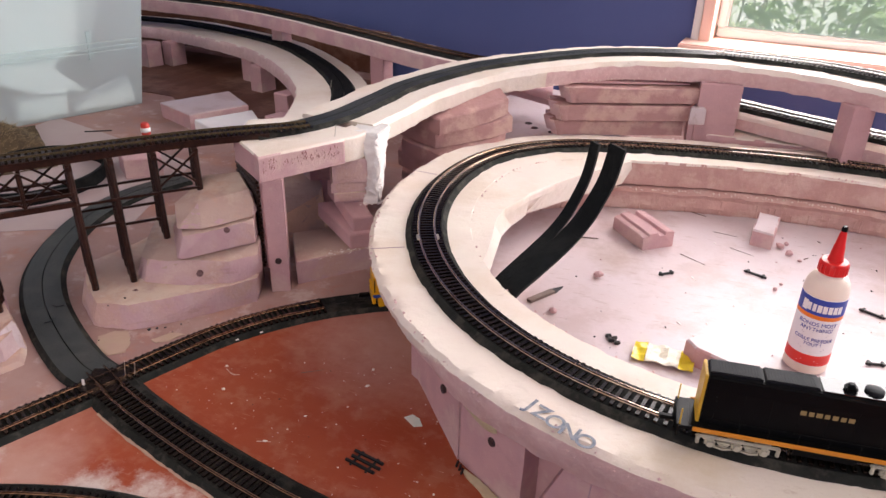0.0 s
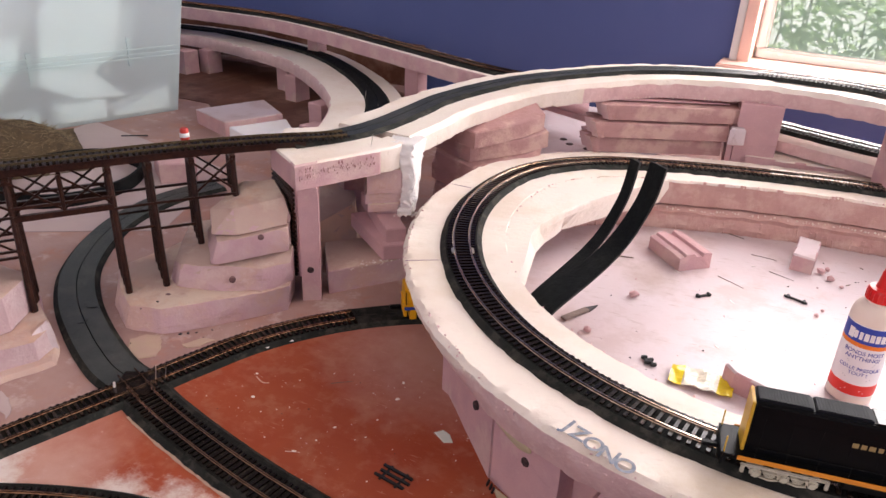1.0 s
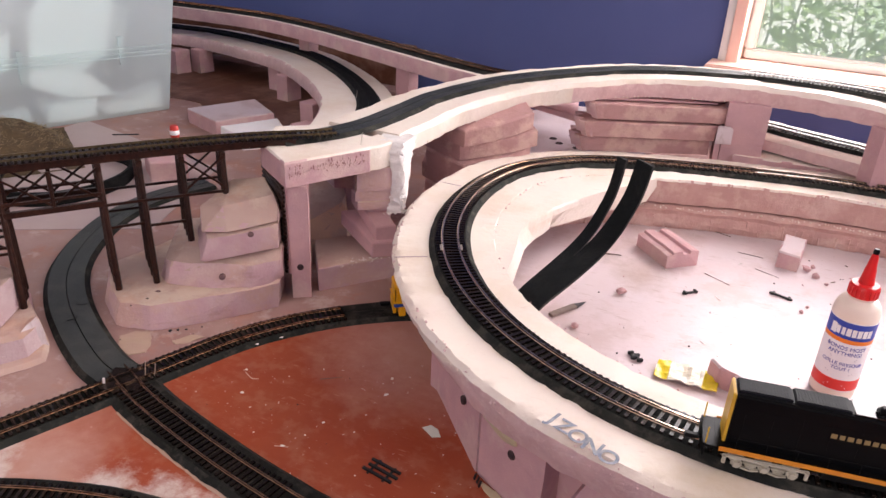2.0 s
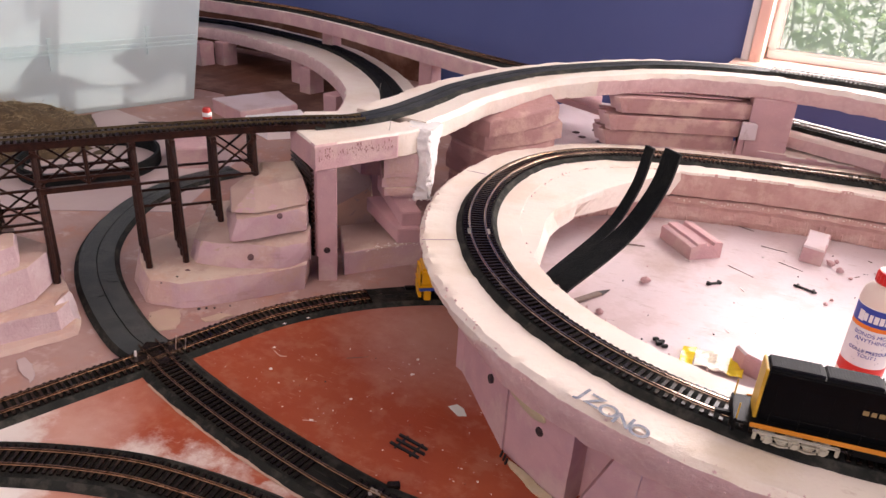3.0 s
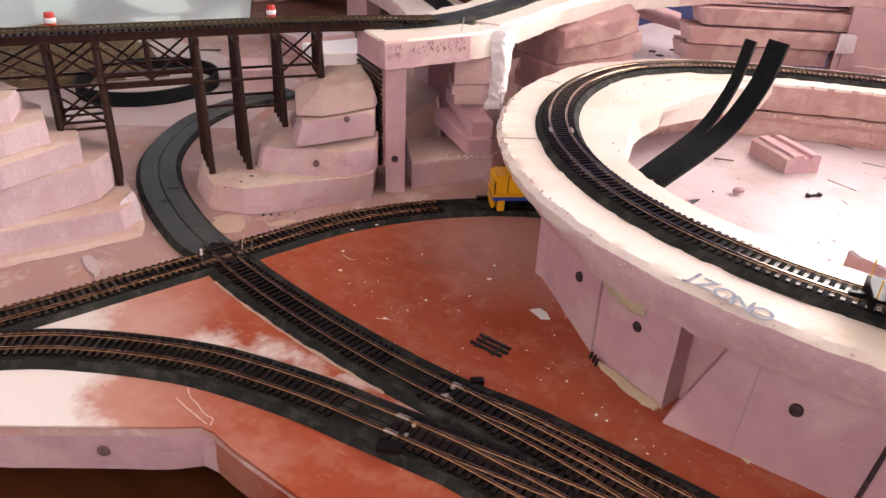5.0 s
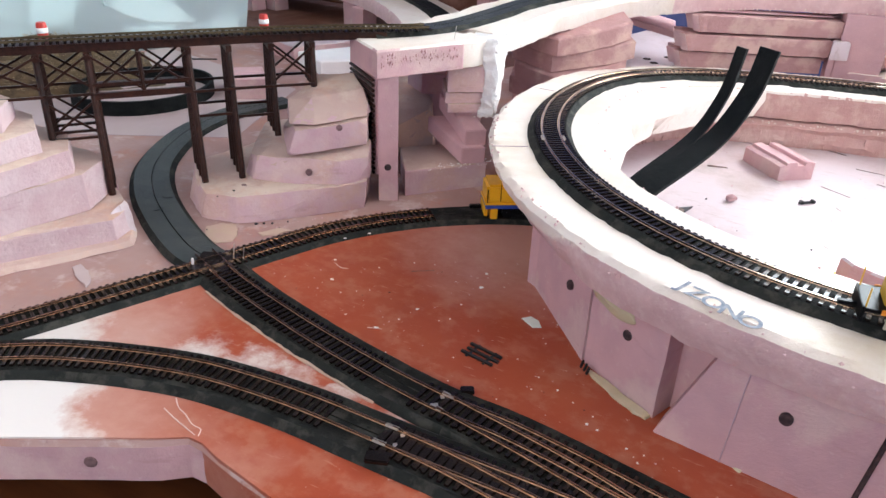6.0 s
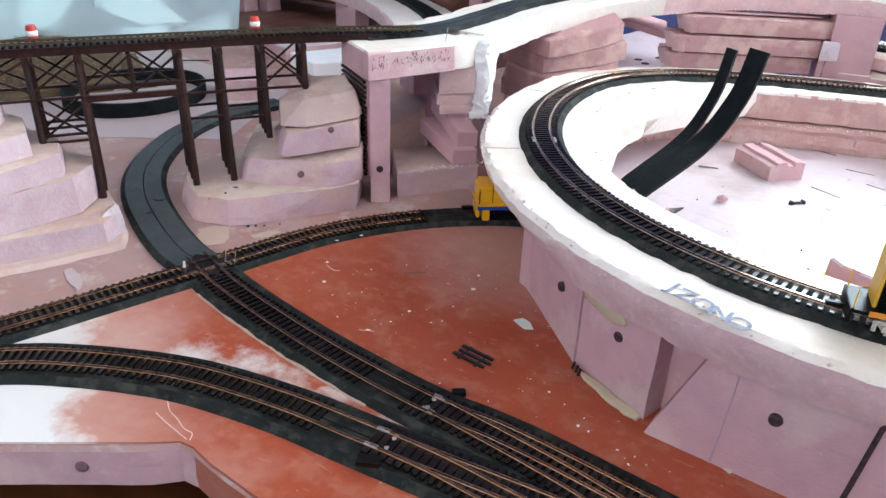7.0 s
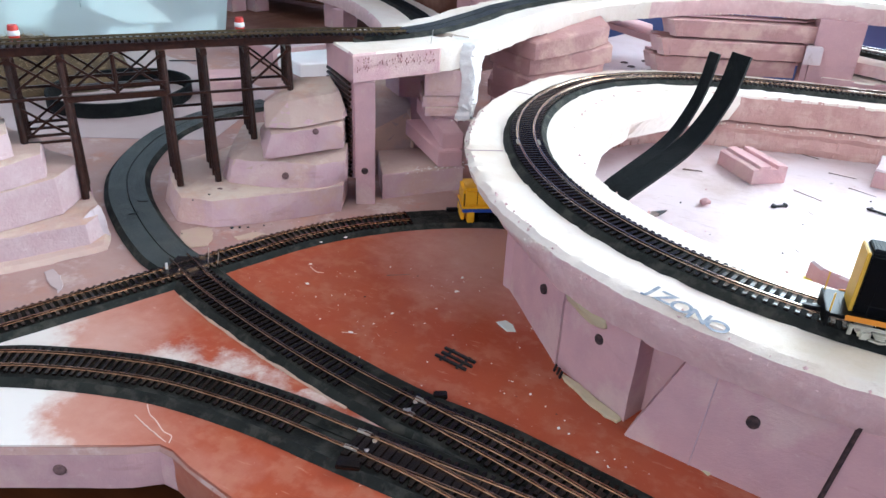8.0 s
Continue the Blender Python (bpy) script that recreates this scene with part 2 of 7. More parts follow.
def spline(points, step=0.008):
    """An even line of points through control points (Catmull-Rom)."""
    p = [Vector((*q, 0)[:3]) for q in points]
    p = [2 * p[0] - p[1]] + p + [2 * p[-1] - p[-2]]
    fine = []
    for i in range(1, len(p) - 2):
        a, b, c, d = p[i - 1 : i + 3]
        for k in range(24):
            t = k / 24
            fine.append(0.5 * (2 * b + (c - a) * t + (2 * a - 5 * b + 4 * c - d) * t * t + (3 * b - a - 3 * c + d) * t**3))
    fine.append(p[-2])
    out, left = [fine[0]], step
    for a, b in zip(fine, fine[1:]):
        d = (b - a).length
        while d >= left:
            a = a + (b - a) * (left / d)
            d = (b - a).length
            left = step
            out.append(a)
        left -= d
    out.append(fine[-1])
    return out


def sides(path):
    """Unit left normals in plan along a line."""
    out = []
    for i in range(len(path)):
        d = path[min(i + 1, len(path) - 1)] - path[max(i - 1, 0)]
        out.append(Vector((-d.y, d.x, 0)).normalized())
    return out


def sweep(path, profile, bm=None, jitter=0.0, closed=False):
    """A closed profile of (side, height) points drawn along a line; side counts to the left. A function gives a shape that changes on the way."""
    bm = bm or bmesh.new()
    nor = sides(path)
    rows = []
    shape = profile if callable(profile) else (lambda p: profile)
    profile = shape(path[0])
    for p, n in zip(path, nor):
        row = []
        for s, z in shape(p):
            v = p + n * s + Vector((0, 0, z))
            if jitter:
                k = 0.7 * noise.noise_vector(v * 55) + 0.4 * noise.noise_vector(v * 190)
                v = v + k * jitter
            row.append(bm.verts.new(v))
        rows.append(row)
    n = len(profile)
    for a, b in zip(rows, rows[1:]):
        for k in range(n):
            bm.faces.new((a[k], b[k], b[(k + 1) % n], a[(k + 1) % n]))
    if not closed:
        bm.faces.new(rows[0])
        bm.faces.new(rows[-1][::-1])
    bmesh.ops.recalc_face_normals(bm, faces=bm.faces)
    return bm


def slab(outline, z0, z1, rough=0.0, bevel=0.002, step=0.012, tilt=None, top_in=0.0, under=0.0):
    """A cut foam piece: an outline in plan between two heights, with worn edges; tilt(x, y) lifts the top."""
    pts = []
    n = len(outline)
    for i in range(n):
        a, b = Vector(outline[i]), Vector(outline[(i + 1) % n])
        k = max(1, int((b - a).length / step))
        pts += [a.lerp(b, j / k) for j in range(k)]
    c = sum(pts, Vector((0, 0))) / len(pts)
    bm = bmesh.new()
    h = z1 - z0
    levels = [(under, z0), (under * 0.5, z0 + 0.35 * h), (top_in * 0.6, z0 + 0.7 * h), (top_in, z1 - bevel), (top_in + bevel, z1)]
    rows = []
    for inset, z in levels:
        row = []
        for p in pts:
            d = (c - p).normalized() * inset
            v = Vector((p.x + d.x, p.y + d.y, z))
            if rough:
                k = noise.noise_vector(v * 60) + 0.5 * noise.noise_vector(v * 170)
                v += Vector((k.x, k.y, k.z * 0.4)) * rough
            if tilt:
                v.z += tilt(v.x, v.y) * (z - z0) / h
            row.append(bm.verts.new(v))
        rows.append(row)
    m = len(pts)
    for a, b in zip(rows, rows[1:]):
        for k in range(m):
            bm.faces.new((a[k], a[(k + 1) % m], b[(k + 1) % m], b[k]))
    flat = [Vector(p) for p in pts]
    _, _, tris, back, *_ = delaunay_2d_cdt(flat, [], [list(range(m))], 1, 1e-9)
    for tri in tris:
        k = [back[q][0] for q in tri]
        for row in (rows[0], rows[-1]):
            bm.faces.new([row[q] for q in k])
    bmesh.ops.recalc_face_normals(bm, faces=bm.faces)
    return bm


def text_mesh(words, size, depth=0.0002, bold=0.0):
    cu = bpy.data.curves.new("words", "FONT")
    cu.offset = bold
    cu.body, cu.size, cu.extrude, cu.align_x, cu.align_y = words, size, depth, "CENTER", "CENTER"
    ob = bpy.data.objects.new("words", cu)
    scene.collection.objects.link(ob)
    dg = bpy.context.evaluated_depsgraph_get()
    me = bpy.data.meshes.new_from_object(ob.evaluated_get(dg))
    bpy.data.objects.remove(ob)
    bm = bmesh.new()
    bm.from_mesh(me)
    bpy.data.meshes.remove(me)
    return bm


# ---- track pieces ----
TIE_GAP, GAUGE = 0.0062, 0.0165
tie_bm = box(0.0027, 0.030, 0.0019)
TIE_MESH = bpy.data.meshes.new("tie")
tie_bm.to_mesh(TIE_MESH)
tie_bm.free()
TIE_MESH.materials.append(TIE)


def frame_at(path, i):
    d = (path[min(i + 1, len(path) - 1)] - path[max(i - 1, 0)]).normalized()
    y = Vector((0, 0, 1)).cross(d).normalized()
    z = d.cross(y)
    m = Matrix((d, y, z)).transposed().to_4x4()
    m.translation = path[i]
    return m


def track(name, control, label, metal=None, bare=None):
    """Rails on ties along a line that lies on top of the roadbed."""
    path = spline(control, TIE_GAP)
    t = thing(name, path[0], label, "railway track", "model railway track")
    inv = Matrix.Translation(-path[0])
    local = [p - path[0] for p in path]
    for s in (-1, 1):
        prof = [(s * GAUGE / 2 + w, z) for w, z in ((-0.0011, 0.0019), (0.0011, 0.0019), (0.0011, 0.0023), (0.0004, 0.0026), (0.0005, 0.0040), (-0.0005, 0.0040), (-0.0004, 0.0026), (-0.0011, 0.0023))]
        smooth(part("rail", sweep(local, prof), metal or RAIL, t), 30)
    for i in range(len(path)):
        if bare and bare[0] < path[i].x < bare[1]:
            continue
        m = frame_at(local, i)
        j = random.Random(i)
        shared("tie", TIE_MESH, t, m @ pose(0, j.uniform(-0.0004, 0.0004), 0, 0, 0, j.uniform(-1.2, 1.2)))
    return t


def roadbed(name, control, label, width=0.044, height=0.005, slit=True, material=None):
    path = spline(control, 0.008)
    local = [p - path[0] for p in path]
    w, h, s = width / 2, height, 0.0006
    gap = s if slit else 0.0001
    t = thing(name, path[0], label, "roadbed", "black roadbed strips")
    for k in (-1, 1):
        prof = [(k * 0.0001, 0), (k * w, 0), (k * (w - 0.0055), h), (k * gap, h), (k * gap * 0.5, h - 0.0012)]
        half_ = smooth(part("roadbed_half", sweep(local, prof, jitter=0.0003), material or BED, t), 25)
        half_.data.materials.append(SHOULDER)
        for p in half_.data.polygons:
            if p.normal.z < 0.9:
                p.material_index = 1
    return t


def two_tone(ob, top, least=0.6):
    """A second material on the faces that look upwards."""
    ob.data.materials.append(top)
    for p in ob.data.polygons:
        if p.normal.z > least:
            p.material_index = 1
    return ob


def foam_piece(name, outline, z0, z1, label, category="foam block", group="", material=None, top=None, rough=0.0012, bevel=0.002, tilt=None, top_in=0.0, smooth_angle=28, step=0.012):
    """A loose piece of foam of its own, its origin at its base."""
    c = sum((Vector(p) for p in outline), Vector((0, 0))) / len(outline)
    bm = slab(outline, z0, z1, rough, bevel, step, tilt=tilt, top_in=top_in)
    bmesh.ops.translate(bm, vec=(-c.x, -c.y, -z0), verts=bm.verts)
    ob = smooth(part(name, bm, material or FOAM), smooth_angle)
    if top:
        two_tone(ob, top)
    ob.location = (c.x, c.y, z0)
    return tagged(ob, label, category, group)


def hole(parent, at, facing, r=0.0040, soft=False):
    """A round bore in a foam face, as a raised disc with the hole's shade in its colour."""
    q = Vector(facing).to_track_quat("Z", "Y").to_matrix().to_4x4()
    bm = lathe([(r * 1.02, -0.006), (r * 1.02, 0.0003), (r * 0.9, 0.0011), (r * 0.3, 0.0013)], 18)
    return part("bore", bm, SOFTBORE if soft else DARK, parent, "round bore drawn as a dark disc", Matrix.Translation(Vector(at) - parent.location) @ q)


# disc colours that stand for the shade inside shallow and deep bores
SOFTBORE = mat("shallow_bore", (0.20, 0.115, 0.115), 0.9, tint=(0.09, 0.05, 0.05), scale=160, amount=0.9)
DARK = mat("dark_bore", (0.022, 0.013, 0.014), 0.9, tint=(0.09, 0.05, 0.05), scale=260, amount=0.9)
GREYSIDE = mat("greyish_foam", (0.50, 0.36, 0.40), 0.8, tint=(0.42, 0.3, 0.34), scale=30, amount=0.8, bump=0.4, bump_scale=250)

# ---- the room ----
WALL = [(-1.9, 1.975), (2.2, 1.545)]


def wall_y(x):
    return 1.7595 - 0.105 * x


def room():
    f = part("floor", box(4.6, 4.2, 0.05, at=(0.15, 0.05, -0.80)), WOODFLOOR)
    tagged(f, "dark brown wooden floor", "floor", kind="structure")
    c = part("ceiling", box(4.6, 4.4, 0.05, at=(0.15, 0.05, 1.65)), WHITE)
    tagged(c, "plain white ceiling", "ceiling", kind="structure")
    # north wall, with the window's opening through it
    x0, x1, z0, z1 = 0.06, 1.46, 0.16, 1.30
    bm = bmesh.new()
    for a, b, lo, hi in ((-2.1, x0, -0.75, 1.65), (x0, x1, -0.75, z0), (x0, x1, z1, 1.65), (x1, 2.4, -0.75, 1.65)):
        box(b - a, 0.12, hi - lo, 0, ((a + b) / 2, 0.06, lo), bm)
    w = part("wall_north", bm, BLUE, m=pose(0, 1.7595, 0, 0, 0, -6.0))
    tagged(w, "plain dark blue painted wall", "wall", kind="structure")
    # unseen walls; their openings are added to suit the fill lamps
    bm = bmesh.new()
    for a, b, lo, hi in ((-2.1, 0.60, -0.75, 1.65), (0.60, 1.60, -0.75, 0.70), (0.60, 1.60, 1.20, 1.65), (1.60, 2.2, -0.75, 1.65)):
        box(0.1, b - a, hi - lo, 0, (-2.1, (a + b) / 2, lo), bm)
    tagged(part("wall_west", bm, BLUE), "plain blue wall with an added opening for a fill lamp", "wall", kind="structure")
    bm = bmesh.new()
    for a, b, lo, hi in ((-2.1, -0.35, -0.75, 1.65), (-0.35, 1.25, -0.75, 0.40), (-0.35, 1.25, 1.5, 1.65), (1.25, 1.9, -0.75, 1.65)):
        box(0.1, b - a, hi - lo, 0, (2.2, (a + b) / 2, lo), bm)
    tagged(part("wall_east", bm, BLUE), "plain blue wall with an added opening for a fill lamp", "wall", kind="structure")
    bm = bmesh.new()
    for a, b, lo, hi in ((-2.15, -1.25, -0.75, 1.65), (-1.25, 0.25, -0.75, 0.4), (-1.25, 0.25, 1.5, 1.65), (0.25, 2.25, -0.75, 1.65)):
        box(b - a, 0.1, hi - lo, 0, ((a + b) / 2, -1.28, lo), bm)
    tagged(part("wall_south", bm, BLUE), "plain blue wall with an added opening for a fill lamp", "wall", kind="structure")
    # the window: casing, sill, sash and glass
    win = thing("window_1", (x0, wall_y(x0), z0), "pale pinkish wooden window with a white sill", "window", kind="structure")
    win.rotation_euler = (0, 0, radians(-6.0))
    W, H = x1 - x0, z1 - z0
    for n, sx, sz, at in (("jamb", 0.022, H, (0.011, 0.03, 0)), ("jamb", 0.022, H, (W - 0.011, 0.03, 0)), ("head", W, 0.022, (W / 2, 0.03, H - 0.022))):
        part(n, box(sx, 0.10, sz, 0.002, at), WOODTRIM, win)
    part("window_sill", box(W + 0.06, 0.155, 0.02, 0.003, (W / 2, 0.0085, -0.018)), WOODTRIM, win, "pale pink painted sill")
    for n, sx, sz, at in (("casing", 0.016, H + 0.04, (-0.008, -0.005, 0.0)), ("casing", 0.016, H + 0.04, (W + 0.008, -0.005, 0.0)), ("casing", W + 0.03, 0.03, (W / 2, -0.005, H))):
        part(n, box(sx, 0.012, sz, 0.002, at), WINWHITE, win, "glossy white casing")
    for n, sx, sz, at in (("sash", 0.022, H - 0.05, (0.033, 0.06, 0.02)), ("sash", 0.022, H - 0.05, (W - 0.033, 0.06, 0.02)), ("sash", W - 0.05, 0.022, (W / 2, 0.06, 0.0)), ("sash", W - 0.05, 0.022, (W / 2, 0.06, H - 0.045))):
        part(n, box(sx, 0.03, sz, 0.004, at), WINWHITE, win, "white window sash")
    pane = part("pane", box(W - 0.084, 0.004, H - 0.06, at=(W / 2, 0.06, 0.021)), GLASS, win, "clear glass pane")
    pane.visible_shadow = False


WINWHITE = mat("white_gloss_paint", (0.82, 0.80, 0.77), 0.35, tint=(0.78, 0.74, 0.7), scale=12, amount=0.5)
GLASS = bpy.data.materials.new("window_glass")
GLASS.use_nodes = True
GLASS.node_tree.nodes["Principled BSDF"].inputs["Transmission Weight"].default_value = 1.0
GLASS.node_tree.nodes["Principled BSDF"].inputs["Roughness"].default_value = 0.02
GLASS.node_tree.nodes["Principled BSDF"].inputs["IOR"].default_value = 1.05
_gn = GLASS.node_tree
_haze = _gn.nodes.new("ShaderNodeBsdfTranslucent")
_haze.inputs[0].default_value = (0.9, 0.95, 0.93, 1)
_gm = _gn.nodes.new("ShaderNodeMixShader")
_gm.inputs[0].default_value = 0.30
_gn.links.new(_gn.nodes["Principled BSDF"].outputs[0], _gm.inputs[1])
_gn.links.new(_haze.outputs[0], _gm.inputs[2])
_gn.links.new(_gm.outputs[0], _gn.nodes["Material Output"].inputs[0])
room()

# ---- the layout's base ----
FRONT = [(-1.75, -0.37), (-0.355, 0.328), (-0.262, 0.379), (-0.246, 0.391), (-0.234, 0.391), (-0.219, 0.387), (-0.149, 0.374), (0.3, 0.30), (1.3, 0.15)]
base = part("layout_base", slab(FRONT + [(1.3, 1.60), (-1.75, 1.92)], -0.032, 0.0, 0.0009, 0.0030, step=0.014), FOAM)
two_tone(base, PLASTER)
base.data.materials.append(RED)
for p_ in base.data.polygons:
    if p_.normal.z < 0.6 and p_.center.x > -0.236 and p_.center.y < 0.45:
        p_.material_index = 2
tagged(base, "pink foam base board with plaster and paint on it", "base board", kind="structure")
table = thing("wooden_table", (-0.3, 0.9, -0.752), "dark reddish-brown wooden table under the base board", "table")
part("tabletop", box(3.1, 1.9, 0.03, 0.004, (0, -0.02, 0.652)), WOODFLOOR, table)
for x, y in ((-1.45, -0.85), (1.45, -0.85), (-1.45, 0.6), (1.45, 0.6)):
    part("leg", box(0.07, 0.07, 0.652, 0.004, (x, y, 0)), WOODFLOOR, table)
for x, y in ((-0.9, 0.2), (-0.25, 0.8), (0.7, 0.6), (-0.9, 1.2), (0.7, 1.2)):
    tagged(part("batten", box(0.09, 0.3, 0.038, 0.002, (0, 0, 0)), WOODFLOOR, m=Matrix.Translation((x, y + 0.2, -0.070))), "dark wooden batten under the foam base", "batten", "battens under the base")
red = part("red_paint_area", slab([(-0.394, 0.575), (-0.352, 0.662), (-0.318, 0.720), (-0.27, 0.772), (-0.18, 0.838), (0.1, 0.80), (1.25, 0.8), (1.29, 0.17), (0.3, 0.302), (-0.149, 0.3755), (-0.217, 0.3880), (-0.236, 0.3935), (-0.247, 0.3935), (-0.264, 0.383), (-0.355, 0.333), (-0.52, 0.252), (-0.455, 0.43), (-0.425, 0.49)], -0.004, 0.0015, 0, 0.0005, step=0.02), RED)
tagged(red, "red-brown painted ground with white plaster patches", "painted ground", kind="structure")
brown = part("brown_paint_area", slab([(-1.7, 1.86), (-1.7, 1.45), (-1.0, 1.42), (-0.83, 1.28), (-0.62, 1.25), (-0.5, 1.3), (-0.4, 1.7)], -0.004, 0.0016, 0.004, 0.0005, step=0.03), BROWN)
tagged(brown, "dusty brown painted ground", "painted ground", kind="structure")
sheet = part("inner_floor_sheet", slab([(-0.13, 0.75), (-0.05, 0.68), (0.2, 0.60), (0.6, 0.62), (0.9, 0.9), (0.7, 1.25), (0.3, 1.27), (0.0, 1.22), (-0.13, 1.08), (-0.19, 0.93)], 0.0, 0.041, 0.0006, 0.001, step=0.02), FOAM)
two_tone(sheet, SHEET)
tagged(sheet, "dusty whitish foam sheet inside the raised ring", "foam sheet", kind="structure")

# ---- the raised ring ----
CX, CY, CR, RZ = 0.167, 0.932, 0.347, 0.108
RING = [(CX + CR * math.cos(radians(a)), CY + CR * math.sin(radians(a)), RZ) for a in range(315, 164, -10)]
RING += [(-0.149, 1.062, RZ), (-0.115, 1.105, RZ), (-0.064, 1.139, RZ), (0.003, 1.162, RZ), (0.07, 1.179, RZ), (0.136, 1.192, RZ), (0.25, 1.205, RZ), (0.40, 1.195, RZ), (0.6, 1.14, RZ)]
ring_path = spline(RING, 0.004)
o, i_, t_ = 0.0605, -0.049, 0.034


def ring_shape(p):
    """The rim is thick in front and worn thin and undercut on its west side."""
    thin = max(0.0, min(1.0, (-0.02 - p.x) / 0.12)) if p.y < 1.0 else max(0.0, 1 - (p.y - 1.0) / 0.08)
    lo = t_ - 0.010 * thin
    return [(o - 0.006, 0), (o - 0.001, -0.004), (o - 0.001 - 0.003 * thin, -0.012), (o - 0.004 - 0.010 * thin, -0.022), (o - 0.008 - 0.022 * thin, -lo), (i_ + 0.002, -t_), (i_ + 0.001, -0.018), (i_, -0.003), (i_ + 0.002, 0), (-0.024, 0), (0.0, 0), (0.024, 0), (0.045, 0)]


ring = smooth(part("raised_track_ring", sweep(ring_path, ring_shape, jitter=0.0019), FOAM_ROUGH), 35)
two_tone(ring, CREAM, 0.45)
RIM = FOAM_ROUGH.copy()
RIM.name = "cut_foam_rim_with_paint_runs"
ring.data.materials[0] = RIM
ring.data.materials.append(INNERWALL)
# inward faces at the back get the copy with shade in its colour
for p_ in ring.data.polygons:
    inward = p_.normal.x * (CX - p_.center.x) + p_.normal.y * (CY - p_.center.y)
    if p_.normal.z <= 0.45 and inward > 0 and p_.center.y > 0.95:
        p_.material_index = 2
tagged(ring, "curved pink foam shelf with a cream painted top", "foam shelf")
pad = part("pad", slab([(-0.079, 0.752), (-0.083, 0.79), (-0.090, 0.828), (-0.097, 0.862), (-0.095, 0.893), (-0.080, 0.945), (-0.060, 0.992), (-0.030, 1.045), (0.02, 1.118), (-0.045, 1.115), (-0.108, 1.062), (-0.147, 0.97), (-0.148, 0.90), (-0.135, 0.83), (-0.10, 0.77)], RZ - 0.030, RZ - 0.0006, 0.0006, 0.0020, under=0.020), FOAM_ROUGH, ring, "wide cream painted inner piece")
# sides get the top's cream too, so colour gives their lit look
two_tone(pad, CREAM, -0.6)
low = [p for p in ring_path if p.x < 0.65 and p.y > 0.96]
lower = smooth(part("lower_layer", sweep(low, [(0.05, -0.037), (0.05, -0.067), (-0.055, -0.067), (-0.058, -0.058), (-0.055, -0.047), (-0.058, -0.041), (-0.050, -0.037)], jitter=0.0022), INNERWALL, ring, "rough-cut lower foam layer"), 35)
# knife strokes down the inner wall
strokes = sides(low)
for k in range(0, len(low), 2):
    j_ = random.Random(k)
    if j_.random() < 0.5:
        continue
    w_ = low[k] - strokes[k] * 0.0566
    part("knife_stroke", rod(w_ + Vector((0, 0, -0.066)), w_ + Vector((j_.uniform(-0.002, 0.002), 0, -0.046 - j_.uniform(0, 0.014))), j_.uniform(0.0006, 0.0017), seg=5), INNERWALL, ring)
foam_piece("riser", [(-0.108, 0.742), (-0.084, 0.742), (-0.088, 0.775), (-0.112, 0.780)], 0.0412, 0.0735, "dark pink foam packing under the ring's inner piece", "foam riser", "risers under the ring", rough=0.0008)

roadbed("roadbed", [p + Vector((0, 0, 0)) for p in ring_path[::18]], "black foam roadbed curving round the raised ring")
track("curved_track", [p + Vector((0, 0, 0.005)) for p in ring_path[9::15]], "bronze rails on dark ties round the raised ring", metal=RINGRAIL)

# risers below the ring's edge
RISE = [
    ([(-0.128, 0.699), (-0.116, 0.692), (-0.09, 0.72), (-0.11, 0.735)], "narrow pink foam riser under the ring"),
    ([(-0.118, 0.693), (-0.046, 0.605), (-0.02, 0.63), (-0.09, 0.715)], "pink foam riser with a dark bore under the ring"),
    ([(-0.044, 0.604), (0.0185, 0.5645), (0.028, 0.588), (-0.018, 0.636)], "broad pink foam riser with a bore and dried glue"),
    ([(0.019, 0.588), (0.040, 0.577), (0.062, 0.566), (0.075, 0.59), (0.030, 0.606)], "pink foam packing block under the ring"),
]
risers = [foam_piece("riser", q, 0.0, 0.076, l, "foam riser", "risers under the ring", rough=0.0006, bevel=0.001) for q, l in RISE]
hole(risers[1], (-0.0705, 0.632, 0.049), (-0.77, -0.63, 0))
hole(risers[2], (-0.0115, 0.5832, 0.0505), (-0.53, -0.85, 0))


def leaning_panel():
    """The wide panel with a slanting left end that closes the ring's front."""
    bm = bmesh.new()
    a, b = Vector((0.021, 0.551)), Vector((0.30, 0.506))
    d = (b - a).normalized()
    n = Vector((d.y, -d.x))
    low_, top_ = [a, b], [a + d * 0.030 - n * 0.004, b - n * 0.004]
    vs = []
    for q, z in ((low_, 0.0), (top_, 0.077)):
        for p in q:
            for s in (0, -0.024):
                w = p + n * s
                vs.append(bm.verts.new((w.x, w.y, z)))
    # order: a-front, a-back, b-front, b-back for each height
    f0, k0, f1, k1, F0, K0, F1, K1 = vs
    for q in ((f0, f1, F1, F0), (k1, k0, K0, K1), (k0, f0, F0, K0), (f1, k1, K1, F1), (F0, F1, K1, K0), (f1, f0, k0, k1)):
        bm.faces.new(q)
    bmesh.ops.recalc_face_normals(bm, faces=bm.faces)
    bmesh.ops.bevel(bm, geom=bm.edges[:], offset=0.0008, segments=2, affect="EDGES")
    ob = part("riser", bm, FOAM)
    ob.location = (0, 0, 0)
    tagged(ob, "wide smooth pink foam panel with a slanting end", "foam riser", "risers under the ring")
    seam = part("seam", beam((0.1395, 0.5300, 0.001), (0.1475, 0.5332, 0.0765), 0.0022, 0.0022), DARK, ob, "dark marker line")
    return ob


panel = leaning_panel()
part("seam", beam((0.0665, 0.5432, 0.001), (0.0705, 0.5462, 0.0765), 0.0005, 0.0005), GREYSIDE, panel, "thin cut line")
hole(panel, (0.0955, 0.5395, 0.0525), (-0.16, -0.987, 0.05))

